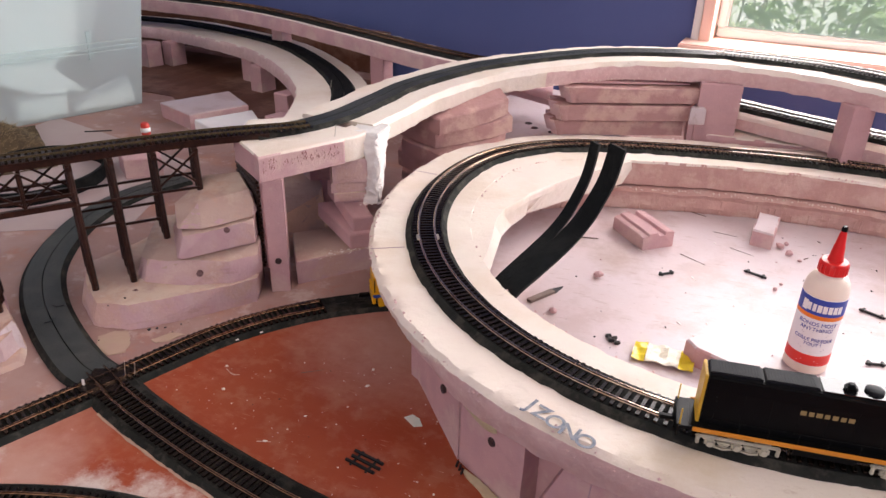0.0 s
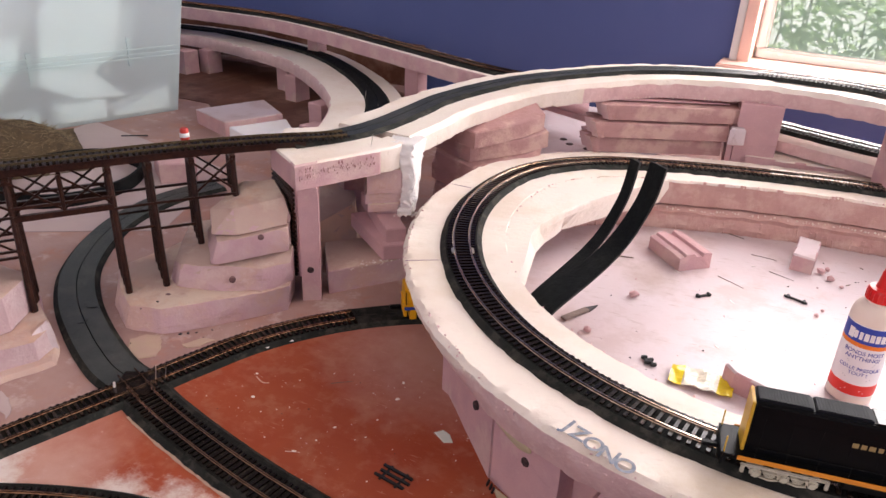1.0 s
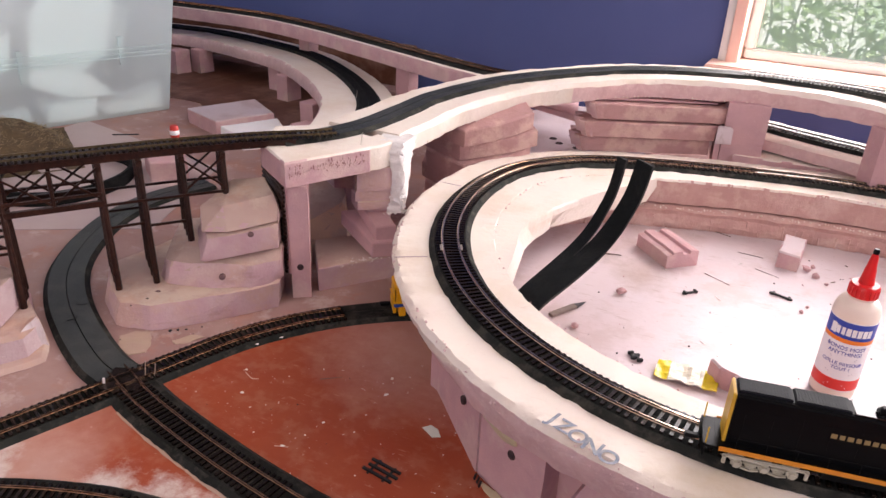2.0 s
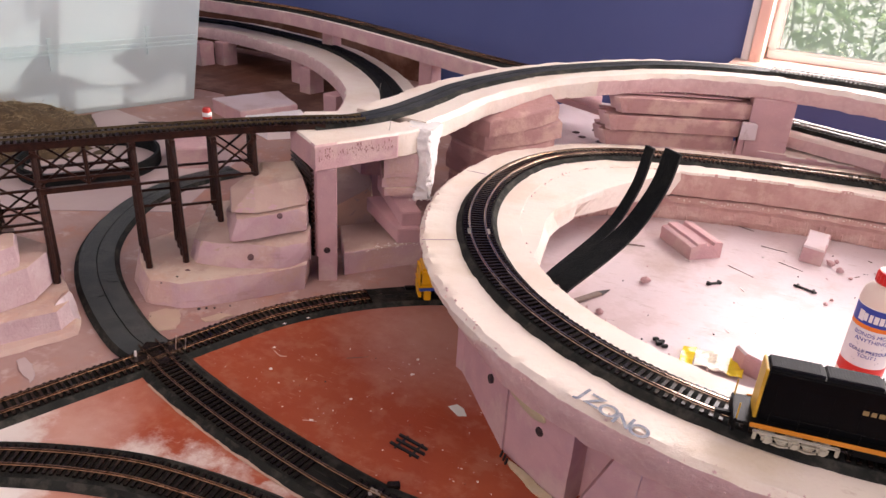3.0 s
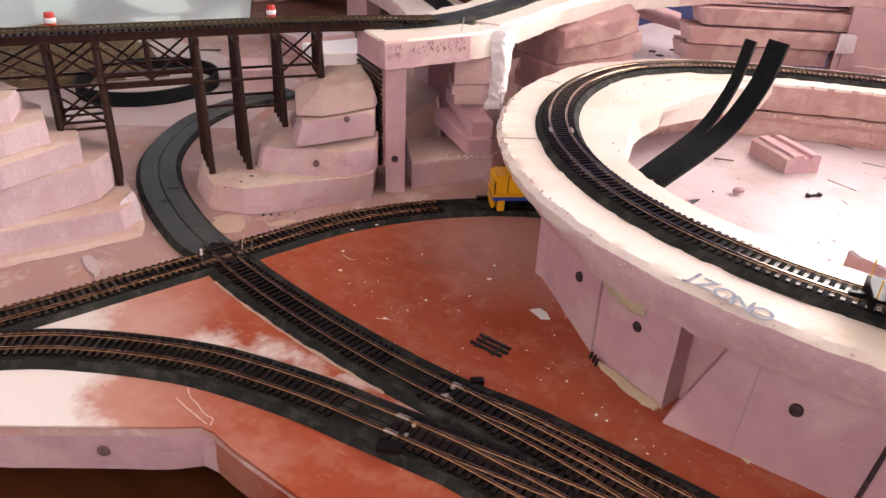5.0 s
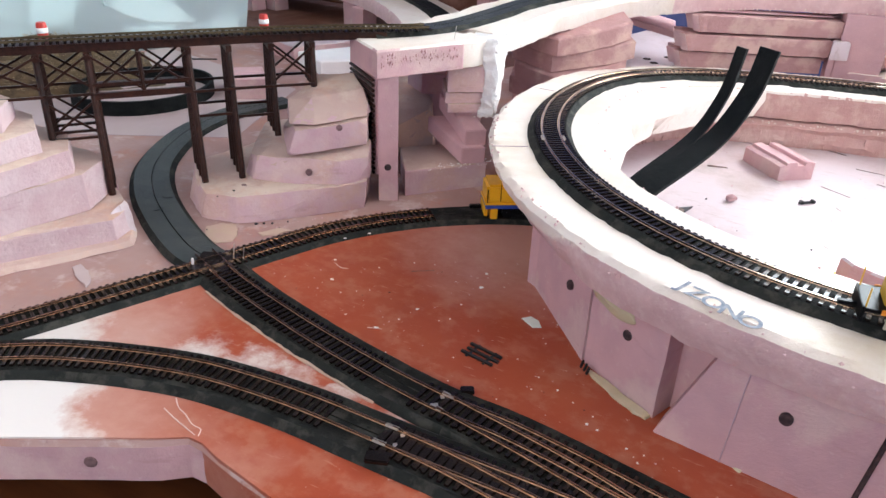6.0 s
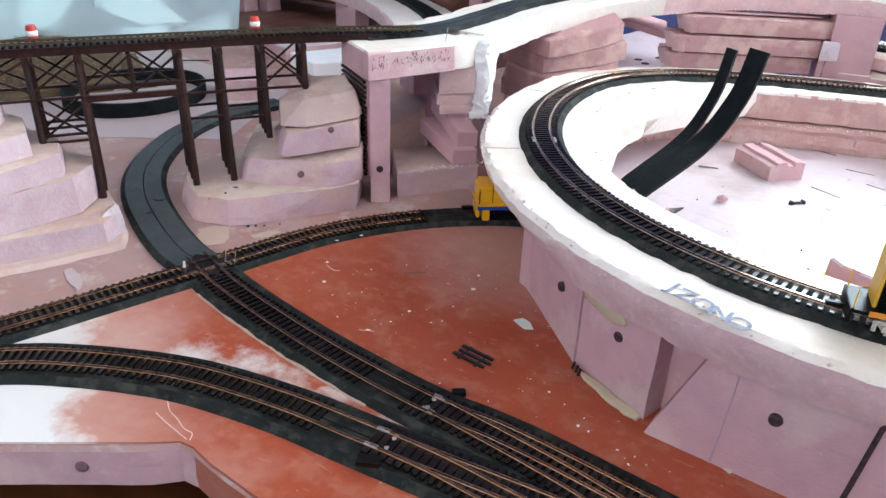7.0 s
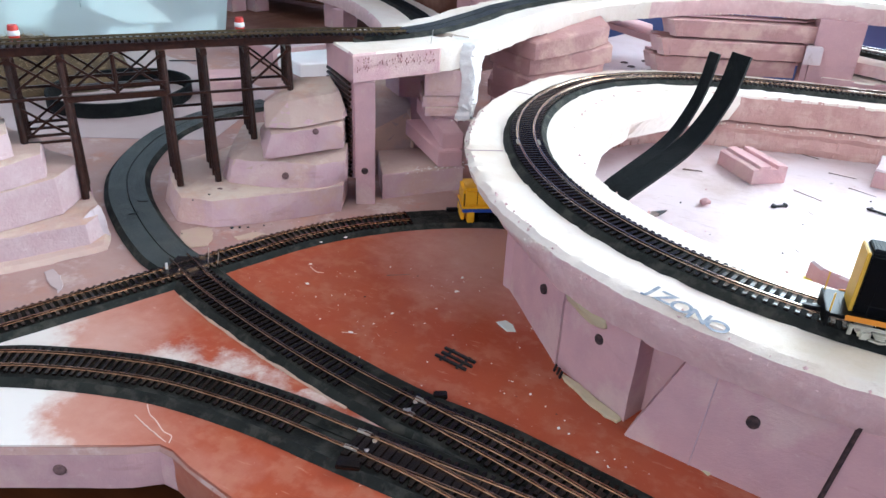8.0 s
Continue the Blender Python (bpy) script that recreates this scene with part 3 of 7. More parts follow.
# ---- tracks on the ground ----
GZ = 0.001
WPATH = [(-0.487, 0.36, GZ), (-0.452, 0.431, GZ), (-0.426, 0.489, GZ), (-0.389, 0.572, GZ)]
EPATH = [(-0.389, 0.572, GZ), (-0.366, 0.628, GZ), (-0.341, 0.682, GZ), (-0.305, 0.733, GZ), (-0.258, 0.780, GZ), (-0.19, 0.825, GZ), (-0.10, 0.855, GZ)]
APATH = [(-0.389, 0.571, GZ), (-0.36, 0.5588, GZ), (-0.32, 0.5453, GZ), (-0.28, 0.5335, GZ), (-0.244, 0.5238, GZ), (-0.212, 0.5162, GZ), (-0.181, 0.5097, GZ), (-0.153, 0.5043, GZ), (-0.113, 0.4985, GZ), (-0.069, 0.4965, GZ), (-0.028, 0.491, GZ), (0.012, 0.484, GZ), (0.10, 0.468, GZ), (0.20, 0.45, GZ)]
BPATH = [(-0.46, 0.362, GZ), (-0.407, 0.399, GZ), (-0.37, 0.417, GZ), (-0.33, 0.432, GZ), (-0.287, 0.444, GZ), (-0.24, 0.450, GZ), (-0.192, 0.4525, GZ), (-0.144, 0.4515, GZ), (-0.089, 0.4512, GZ), (-0.05, 0.4512, GZ), (-0.014, 0.451, GZ), (0.10, 0.449, GZ), (0.20, 0.445, GZ)]
A2PATH = [(-0.113, 0.4993, GZ), (-0.066, 0.4905, GZ), (-0.024, 0.482, GZ), (0.015, 0.472, GZ), (0.10, 0.446, GZ), (0.20, 0.41, GZ)]
B2PATH = [(-0.131, 0.4513, GZ), (-0.088, 0.449, GZ), (-0.047, 0.4435, GZ), (-0.010, 0.438, GZ), (0.10, 0.418, GZ), (0.20, 0.395, GZ)]
NPATH = [(-0.389, 0.572, GZ), (-0.438, 0.588, GZ), (-0.502, 0.622, GZ), (-0.568, 0.667, GZ), (-0.623, 0.722, GZ), (-0.667, 0.797, GZ), (-0.69, 0.87, GZ), (-0.69, 0.95, GZ), (-0.66, 1.03, GZ)]
up = lambda q, h=0.005: [(x, y, z + h) for x, y, z in q]  # noqa: E731
roadbed("roadbed", WPATH[:-1] + [(-0.392, 0.565, GZ)], "black roadbed strip on pinkish ground", material=BED_DUSTY)
roadbed("roadbed", [(-0.386, 0.580, GZ)] + EPATH[1:], "black roadbed strip curving under the ring", material=BED_DUSTY)
roadbed("roadbed", [(-0.384, 0.572, GZ + 0.0003)] + [(x, y + 0.002, z + 0.0003) for x, y, z in APATH[1:]], "black roadbed strip on red-brown ground", 0.050, material=BED_DUSTY)
roadbed("roadbed", [(x, y, z + 0.0006) for x, y, z in BPATH], "black roadbed strip along the base's edge", 0.050, material=BED_DUSTY)
roadbed("roadbed", [(-0.399, 0.576, GZ)] + NPATH[1:], "bare dusty grey roadbed strip without rails", 0.050, material=BED_GREY)
track("track", up(WPATH), "bronze rails on dark ties up to the crossing")
track("track", up([EPATH[0], *EPATH[1:4], (-0.268, 0.771, GZ)]), "bronze rails on dark ties ending on bare roadbed")
track("track", up([(x, y, z + 0.0003) for x, y, z in APATH]), "bronze rails on dark ties from crossing to turnout", bare=(-0.170, -0.138))
roadbed("roadbed", [(x, y, z - 0.0002) for x, y, z in A2PATH], "black roadbed under a turnout's branch", 0.046, slit=False, material=BED_DUSTY)
roadbed("roadbed", [(x, y, z + 0.0001) for x, y, z in B2PATH], "black roadbed under a turnout's branch", 0.046, slit=False, material=BED_DUSTY)
track("turnout_branch", up([(x, y, z + 0.0007) for x, y, z in A2PATH]), "bronze turnout rails branching on dark ties")
track("turnout_branch", up([(x, y, z + 0.0010) for x, y, z in B2PATH]), "bronze turnout rails branching on dark ties")
track("track", up([(x, y, z + 0.0006) for x, y, z in BPATH]), "bronze rails on dark ties curving into the turnout", bare=(-0.172, -0.138))

# ---- the upper loop ----
LOOPF = [(-0.27, 0.940, 0.170), (-0.262, 1.005, 0.175), (-0.238, 1.062, 0.182), (-0.172, 1.137, 0.194), (-0.078, 1.213, 0.204), (-0.006, 1.254, 0.209), (0.096, 1.276, 0.212), (0.179, 1.266, 0.213), (0.256, 1.234, 0.214), (0.40, 1.14, 0.215)]
LOOP = [(-0.344, 0.858, 0.171), (-0.330, 0.900, 0.171), (-0.325, 0.950, 0.172), (-0.312, 1.018, 0.175), (-0.290, 1.090, 0.182), (-0.222, 1.184, 0.194), (-0.118, 1.264, 0.204), (-0.030, 1.310, 0.209), (0.100, 1.334, 0.212), (0.196, 1.322, 0.213), (0.285, 1.286, 0.214), (0.45, 1.18, 0.215)]
loop_path = spline(LOOP, 0.007)
lp = [p for p in loop_path if p.y > 0.93 or p.x > -0.2]
o, i_, t_ = 0.05, -0.056, 0.028
prof = [(o, 0), (o + 0.002, -0.004), (o, -t_), (i_ + 0.004, -t_), (i_ + 0.001, -0.016), (i_, -0.007), (i_ + 0.005, 0), (-0.024, 0), (0.0, 0), (0.024, 0)]
loop = thing("upper_track_shelf", (0, 0, 0), "", "")
cut = [i for i, p in enumerate(lp) if p.x > 0.118 and p.y > 1.2][0]
for piece in (lp[: cut + 1], [p + Vector((0, 0, -0.0008)) for p in lp[cut:]]):
    sec_ = two_tone(smooth(part("shelf_section", sweep(piece, prof, jitter=0.0022), FOAM_ROUGH, loop), 35), CREAM, 0.4)
    # plaster runs over the front edge near the corner
    for p_ in sec_.data.polygons:
        if p_.center.x + 0.05 * noise.noise(p_.center * 40) < -0.125 and p_.normal.z > -0.5:
            p_.material_index = 1
tagged(loop, "rising pink foam track shelf with cream painted top", "foam shelf")
endp = foam_piece("shelf_end_block", [(-0.338, 0.776), (-0.284, 0.866), (-0.288, 0.905), (-0.375, 0.925), (-0.425, 0.885), (-0.402, 0.823)], 0.142, 0.171, "pink foam slab with a pitted front and cream top", "foam slab", top=CREAM, rough=0.0006)
roadbed("roadbed", [(-0.384, 0.836, 0.171), (-0.346, 0.892, 0.171)] + LOOP[2:], "bare grey-black roadbed strip on the rising shelf", 0.042, material=BED_GREY)

# back line along the wall
BACK = [(-1.45, 1.70, 0.155), (-1.25, 1.702, 0.155), (-1.0, 1.682, 0.155), (-0.807, 1.620, 0.155), (-0.66, 1.553, 0.155), (-0.533, 1.492, 0.155), (-0.42, 1.437, 0.155), (-0.32, 1.394, 0.155), (-0.2, 1.365, 0.155)]
bp_ = spline(BACK, 0.01)
prof = [(0.04, 0), (0.04, -0.027), (-0.036, -0.027), (-0.036, -0.003), (-0.034, 0), (0, 0)]
back = thing("back_track_shelf", (0, 0, 0), "", "")
for piece in (bp_[:62], bp_[61:]):
    two_tone(smooth(part("shelf_section", sweep(piece, prof, jitter=0.001), FOAM, back), 35), CREAM, 0.75)
tagged(back, "pink foam track shelf on risers along the wall", "foam shelf")
roadbed("roadbed", BACK, "black roadbed strip along the blue wall", slit=False)
track("track", up(BACK), "bronze rails along the blue wall")
for x, y, z in ((-0.895, 1.665, 0.0853), (-0.545, 1.475, 0.0)):
    foam_piece("riser", [(x, y), (x + 0.03, y - 0.005), (x + 0.035, y + 0.03), (x, y + 0.035)], z, 0.1275, "square pink foam riser below the back shelf", "foam riser", "risers under the back shelf", rough=0.0006)

# back-left curve
BL = [(-1.5, 1.72, 0.085), (-1.318, 1.734, 0.085), (-1.182, 1.727, 0.085), (-0.966, 1.664, 0.085), (-0.828, 1.596, 0.085), (-0.683, 1.474, 0.085), (-0.588, 1.367, 0.085), (-0.536, 1.28, 0.085), (-0.49, 1.16, 0.085), (-0.45, 1.0, 0.085)]
bl_path = [p + n * 0.028 for p, n in zip(spline(BL, 0.01), sides(spline(BL, 0.01)))]
prof = [(0.05, 0), (0.05, -0.027), (-0.088, -0.027), (-0.090, -0.014), (-0.088, -0.003), (-0.085, 0), (0, 0)]
bl = thing("far_curve_shelf", (0, 0, 0), "", "")
for piece in (bl_path[:70], bl_path[69:]):
    two_tone(smooth(part("shelf_section", sweep(piece, prof, jitter=0.0016), FOAM_ROUGH, bl), 35), CREAM, 0.75)
tagged(bl, "curved pink foam track shelf on short risers", "foam shelf")
roadbed("roadbed", bl_path[::9], "black roadbed strip on the far curve", 0.046)
for x, y in ((-1.255, 1.615), (-1.215, 1.655), (-0.945, 1.605), (-0.875, 1.535), (-0.70, 1.36), (-0.63, 1.22)):
    foam_piece("riser", [(x, y), (x + 0.035, y - 0.01), (x + 0.045, y + 0.03), (x + 0.01, y + 0.035)], 0.0, 0.059, "short pink foam riser below the far curve", "foam riser", "risers under the far curve", rough=0.0006)

# right line that passes below the loop
RIGHT = [(0.05, 1.40, 0.135), (0.16, 1.345, 0.135), (0.22, 1.315, 0.135), (0.285, 1.285, 0.135), (0.45, 1.20, 0.135), (0.7, 1.05, 0.135)]
prof = [(0.05, 0), (0.05, -0.02), (-0.045, -0.02), (-0.046, -0.004), (-0.040, 0), (0, 0)]
rl = two_tone(smooth(part("right_track_shelf", sweep(spline(RIGHT, 0.008), prof, jitter=0.0012), FOAM_ROUGH), 35), CREAM, 0.5)
tagged(rl, "pink foam track shelf passing below the loop", "foam shelf")
roadbed("roadbed", RIGHT, "black roadbed strip below the loop", material=BED_GREY)
track("track", up(RIGHT), "rails, window glare in their colour, on dark ties below the loop", metal=GLARE_RAIL)
# cream top holds white dust and, as colour, the glare lying on it
foam_piece("foam_sheet", [(0.105, 1.264), (0.20, 1.270), (0.30, 1.268), (0.27, 1.31), (0.18, 1.36), (0.105, 1.39)], 0.06, 0.1115, "dusty whitish foam sheet carrying the far track", "foam piece", top=CREAM, rough=0.0014)

# columns and stacks that carry the loop
col_ = foam_piece("column", [(-0.3425, 0.785), (-0.3240, 0.7960), (-0.345, 0.832), (-0.3640, 0.8205)], 0.0, 0.141, "square pink foam column with a dark bore", "foam column", rough=0.0005, bevel=0.001)
hole(col_, (-0.3335, 0.7900, 0.0405), (0.5, -0.866, 0), 0.0038)
foam_piece("column", [(0.086, 1.267), (0.143, 1.274), (0.136, 1.312), (0.080, 1.304)], 0.074, 0.186, "broad mauve foam column carrying the loop", "foam column", rough=0.0005, bevel=0.001, material=FOAM)
# long slabs with ragged left ends
LONG = [(0.1040, -0.109, 0.070, 0.005), (0.1285, -0.103, 0.076, -0.004), (0.1530, -0.093, 0.105, 0.003)]
for k, (z, x0, x1, dy) in enumerate(LONG):
    y0, y1 = 1.190 + dy + (x0 + 0.107) * 0.4, 1.265 + dy + (x1 - 0.073) * 0.4
    slab_ = foam_piece("foam_slab", [(x0, y0), (x1, y1), (x1 - 0.006, y1 + 0.040), (x0 + 0.05, y0 + 0.066), (x0 - 0.026, y0 + 0.052), (x0 - 0.012, y0 + 0.040), (x0 - 0.022, y0 + 0.026), (x0 - 0.006, y0 + 0.018), (x0 - 0.010, y0 + 0.006)], z, z + 0.0215, "long mauve-pink foam slab in a stack below the loop", "foam slab", "stack of long foam slabs", rough=0.0007, bevel=0.0012, step=0.004, material=WARM_SHADE_FOAM)
    slab_.data.materials.append(ROCKFOAM)
    # the broken ends overhang
    for v in slab_.data.vertices:
        if v.co.x + slab_.location.x < x0 + 0.010:
            v.co.x += 0.007 * (1 - v.co.z / 0.0215)
    # faces turned left, from the window, take mauve as painted shade
    for p_ in slab_.data.polygons:
        if p_.normal.x < -0.25:
            p_.material_index = 1
foam_piece("foam_slab", [(-0.08, 1.225), (0.07, 1.285), (0.06, 1.30), (-0.09, 1.25)], 0.1770, 0.1785, "thin dark-edged foam packing on the long slabs", "foam slab", "stack of long foam slabs", rough=0.0004, bevel=0.0004)
foam_piece("foam_block", [(0.0775, 1.250), (0.099, 1.257), (0.096, 1.2655), (0.0770, 1.2635)], 0.1280, 0.1520, "whitish foam block at the end of the slab stack", "foam block", material=SHEET, rough=0.0012)
foam_piece("foam_block", [(0.045, 1.312), (0.125, 1.335), (0.122, 1.365), (0.042, 1.342)], 0.1120, 0.1780, "pink foam block behind the slab stack", "foam block", rough=0.0012)
foam_piece("foam_block", [(0.0775, 1.2655), (0.0850, 1.268), (0.0790, 1.303), (0.0735, 1.302)], 0.0740, 0.1276, "mauve foam block under the whitish block", "foam block", rough=0.0012)
# curved slabs with one sharp corner
for k in range(6):
    z = 0.004 + 0.0243 * k
    dx, dy = ((0.0, 0.0), (0.006, -0.004), (-0.004, 0.004), (0.006, -0.004), (-0.003, 0.003), (0.005, -0.003))[k]
    ob = foam_piece("foam_slab", [(-0.310 + dx, 1.084 + dy), (-0.276 + dx, 1.072 + dy), (-0.244 + dx, 1.062 + dy), (-0.205, 1.086 + dy), (-0.180, 1.104), (-0.157 - dx, 1.126), (-0.2, 1.17), (-0.32, 1.12)], z, z + 0.0226, "pink foam slab, warm shade in its colour, in a slanting stack below the loop", "foam slab", "stack of slanting foam slabs", rough=0.0010, bevel=0.0016, material=WARM_SHADE_FOAM)
    # each slab leans back a little
    for v in ob.data.vertices:
        v.co.z += 0.33 * (v.co.y + ob.location.y - 1.062)


def plaster_drip(rows, label):
    """An uneven run of white plaster: ellipses of changing size, lumpy all over."""
    bm = bmesh.new()
    fine = []
    for a, b in zip(rows, rows[1:]):
        fine += [tuple(u + (v - u) * i / 5 for u, v in zip(a, b)) for i in range(5)]
    fine.append(rows[-1])
    loops = []
    for x, y, z, rx, ry in fine:
        ring_ = []
        for k in range(30):
            t = 2 * math.pi * k / 30
            sq = lambda c: math.copysign(abs(c) ** 0.45, c)  # noqa: E731
            v = Vector((x + rx * sq(math.cos(t)), y + ry * sq(math.sin(t)), z))
            ring_.append(bm.verts.new(v + noise.noise_vector(v * 140) * 0.0022 + noise.noise_vector(v * 420) * 0.0024))
        loops.append(ring_)
    for a, b in zip(loops, loops[1:]):
        for k in range(30):
            bm.faces.new((a[k], a[(k + 1) % 30], b[(k + 1) % 30], b[k]))
    bm.faces.new(loops[0])
    bm.faces.new(loops[-1])
    bmesh.ops.recalc_face_normals(bm, faces=bm.faces)
    return tagged(smooth(part("plaster_drip", bm, WHITEPLASTER), 50), label, "plaster")


WHITEPLASTER = mat("white_crumbly_plaster", (0.80, 0.77, 0.74), 0.7, tint=(0.72, 0.66, 0.64), scale=60, amount=0.7, bump=0.8, bump_scale=220)
plaster_drip([(-0.268, 0.899, 0.083, 0.008, 0.005), (-0.2655, 0.900, 0.087, 0.0105, 0.007), (-0.264, 0.903, 0.094, 0.0092, 0.008), (-0.2625, 0.904, 0.106, 0.0082, 0.009), (-0.2625, 0.906, 0.122, 0.0086, 0.011), (-0.2635, 0.908, 0.146, 0.0096, 0.013), (-0.272, 0.917, 0.162, 0.016, 0.02), (-0.277, 0.922, 0.1705, 0.019, 0.021)], "ragged white plaster drip down the shelf's corner")
foam_piece("foam_block", [(-0.290, 0.862), (-0.277, 0.880), (-0.270, 0.905), (-0.30, 0.92), (-0.31, 0.88)], 0.1425, 0.1712, "white plastered block closing the shelf's corner", "foam block", material=CREAM, rough=0.0010)
STEPS = [
    ([(-0.324, 0.812), (-0.257, 0.889), (-0.30, 0.95), (-0.37, 0.88)], 0, 0.0300),
    ([(-0.303, 0.871), (-0.269, 0.896), (-0.30, 0.95), (-0.335, 0.93)], 0.1115, 0.1415),
    ([(-0.307, 0.874), (-0.272, 0.899), (-0.30, 0.95), (-0.340, 0.93)], 0.0975, 0.1110),
    ([(-0.304, 0.876), (-0.271, 0.900), (-0.30, 0.95), (-0.338, 0.93)], 0.0860, 0.0970),
    ([(-0.300, 0.890), (-0.276, 0.908), (-0.30, 0.95), (-0.325, 0.93)], 0.0305, 0.0855),
    ([(-0.366, 0.912), (-0.325, 0.930), (-0.335, 0.97), (-0.40, 0.95)], 0.1165, 0.1415),
    ([(-0.362, 0.918), (-0.320, 0.936), (-0.335, 0.97), (-0.40, 0.95)], 0.0900, 0.1155),
    ([(-0.355, 0.935), (-0.325, 0.945), (-0.335, 0.97), (-0.38, 0.96)], 0.0005, 0.0895),
]
for q, a, b in STEPS:
    foam_piece("foam_slab", q, a, b, "mauve-pink foam slab stacked like a step", "foam slab", "stepped foam stack", rough=0.0008, bevel=0.0014, top=TANTOP, material=ROCKFOAM)


def leaning_board(corner, run, across, up_, label):
    """A board cut square, given by one low corner and its three edges."""
    bm = bmesh.new()
    run, across, up_ = Vector(run), Vector(across), Vector(up_)
    vs = [bm.verts.new(a * run + b * across + c * up_) for a in (0, 1) for b in (0, 1) for c in (0, 1)]
    bmesh.ops.convex_hull(bm, input=vs)
    bmesh.ops.dissolve_limit(bm, angle_limit=0.05, verts=bm.verts[:], edges=bm.edges[:])
    bmesh.ops.bevel(bm, geom=bm.edges[:], offset=0.0010, segments=2, affect="EDGES")
    bmesh.ops.recalc_face_normals(bm, faces=bm.faces)
    ob = part("leaning_slab", bm, FOAM)
    ob.location = corner
    return tagged(ob, label, "foam slab", "leaning foam boards")


leaning_board((-0.280, 0.867, 0.0302), (-0.063, 0.033, 0.020), (0.022, 0.019, 0), (0.001, -0.001, 0.0195), "mauve foam board leaning against the step stack")
leaning_board((-0.2790, 0.8745, 0.0500), (-0.058, 0.042, 0.026), (0.019, 0.016, 0), (0.001, -0.001, 0.0195), "upper mauve foam board leaning against the step stack")
sh = foam_piece("foam_sheet", [(-0.215, 1.17), (-0.11, 1.20), (-0.02, 1.24), (0.0, 1.50), (-0.22, 1.50), (-0.26, 1.36)], 0.060, 0.092, "pale foam sheet with dark holes behind the stacks", "foam piece", top=SHEET, rough=0.001)
for x, y in ((-0.165, 1.27), (-0.14, 1.30), (-0.15, 1.25), (-0.10, 1.30), (-0.12, 1.24), (-0.09, 1.26)):
    hole(sh, (x, y, 0.0918), (0, 0, 1), 0.006)
foam_piece("riser", [(-0.22, 1.2), (-0.05, 1.26), (-0.05, 1.32), (-0.22, 1.3)], 0.0, 0.0598, "pink foam packing below the pale sheet", "foam riser", rough=0.001)
leaning_board((-0.200, 1.222, 0.150), (0.074, 0.020, -0.018), (-0.02, 0.10, 0.0), (0.001, 0, 0.0085), "thin pink foam plank bridging two stacks below the loop")
# brown board closing the space under the back shelf
bb = part("backboard", box(1.15, 0.008, 0.105, 0.001), BROWN, m=pose(-1.22, wall_y(-1.22) - 0.03, 0.001, 0, 0, -6.0))
tagged(bb, "dark brown board standing below the back shelf", "backboard", kind="structure")

# rock-like stack under the trestle's end
def knife_cuts(bm, seed, count, depth):
    """Planes sliced off a convex piece all round, as a knife carves foam."""
    j_ = random.Random(seed)
    for _ in range(count):
        a_ = j_.uniform(0, 2 * math.pi)
        n_ = Vector((math.cos(a_), math.sin(a_), j_.uniform(-0.25, 0.75))).normalized()
        far = max(v.co.dot(n_) for v in bm.verts)
        bmesh.ops.bisect_plane(bm, geom=bm.verts[:] + bm.edges[:] + bm.faces[:], plane_co=n_ * (far - j_.uniform(0.2, 1.0) * depth), plane_no=n_, clear_outer=True)
        pts = [v.co.copy() for v in bm.verts]
        bm.clear()
        for p in pts:
            bm.verts.new(p)
        bmesh.ops.convex_hull(bm, input=bm.verts[:])
        bmesh.ops.delete(bm, geom=[v for v in bm.verts if not v.link_faces], context="VERTS")


def rock(base_, top, label, group, bores=(), cuts=12, depth=0.0045):
    """A carved foam slab: the hull of a lower and an upper outline with flat knife cuts."""
    c = Vector(base_[0])
    bm = bmesh.new()
    for p in list(base_) + list(top):
        bm.verts.new(Vector(p) - c)
    bmesh.ops.convex_hull(bm, input=bm.verts[:])
    bmesh.ops.delete(bm, geom=[v for v in bm.verts if not v.link_faces], context="VERTS")
    knife_cuts(bm, len(label) + int(abs(c.x) * 1000), cuts, depth)
    bmesh.ops.dissolve_limit(bm, angle_limit=radians(4), verts=bm.verts[:], edges=bm.edges[:])
    bmesh.ops.bevel(bm, geom=bm.edges[:], offset=0.0004, segments=1, affect="EDGES")
    bmesh.ops.triangulate(bm, faces=bm.faces[:])
    for _ in range(2):
        bmesh.ops.subdivide_edges(bm, edges=[e for e in bm.edges if e.calc_length() > 0.008], cuts=2)
        bmesh.ops.triangulate(bm, faces=bm.faces[:])
    for v in bm.verts:
        w = v.co + c
        v.co += noise.noise_vector(w * 45) * 0.0010 + noise.noise_vector(w * 160) * 0.0005
    ob = two_tone(smooth(part("foam_rock", bm, ROCKFOAM), 14), TANTOP, 0.45)
    ob.location = c
    tagged(ob, label, "foam slab", group)
    for at, fc in bores:
        hole(ob, Vector(at) + Vector(fc).normalized() * 0.0008, fc, 0.0034, True)
    return ob


RS = "rock-like foam stack"
rock([(-0.552, 0.712, 0), (-0.520, 0.672, 0), (-0.480, 0.648, 0), (-0.448, 0.650, 0), (-0.425, 0.666, 0), (-0.404, 0.688, 0), (-0.366, 0.732, 0), (-0.343, 0.764, 0), (-0.36, 0.80, 0), (-0.44, 0.85, 0), (-0.54, 0.80, 0)], [(-0.550, 0.718, 0.029), (-0.518, 0.684, 0.026), (-0.474, 0.655, 0.026), (-0.450, 0.657, 0.026), (-0.416, 0.683, 0.029), (-0.362, 0.735, 0.031), (-0.342, 0.764, 0.032), (-0.36, 0.80, 0.033), (-0.44, 0.84, 0.031), (-0.53, 0.795, 0.030)], "carved pink foam slab at the foot of the rock stack", RS, [((-0.452, 0.688, 0.0270), (0.1, -0.3, 1))])
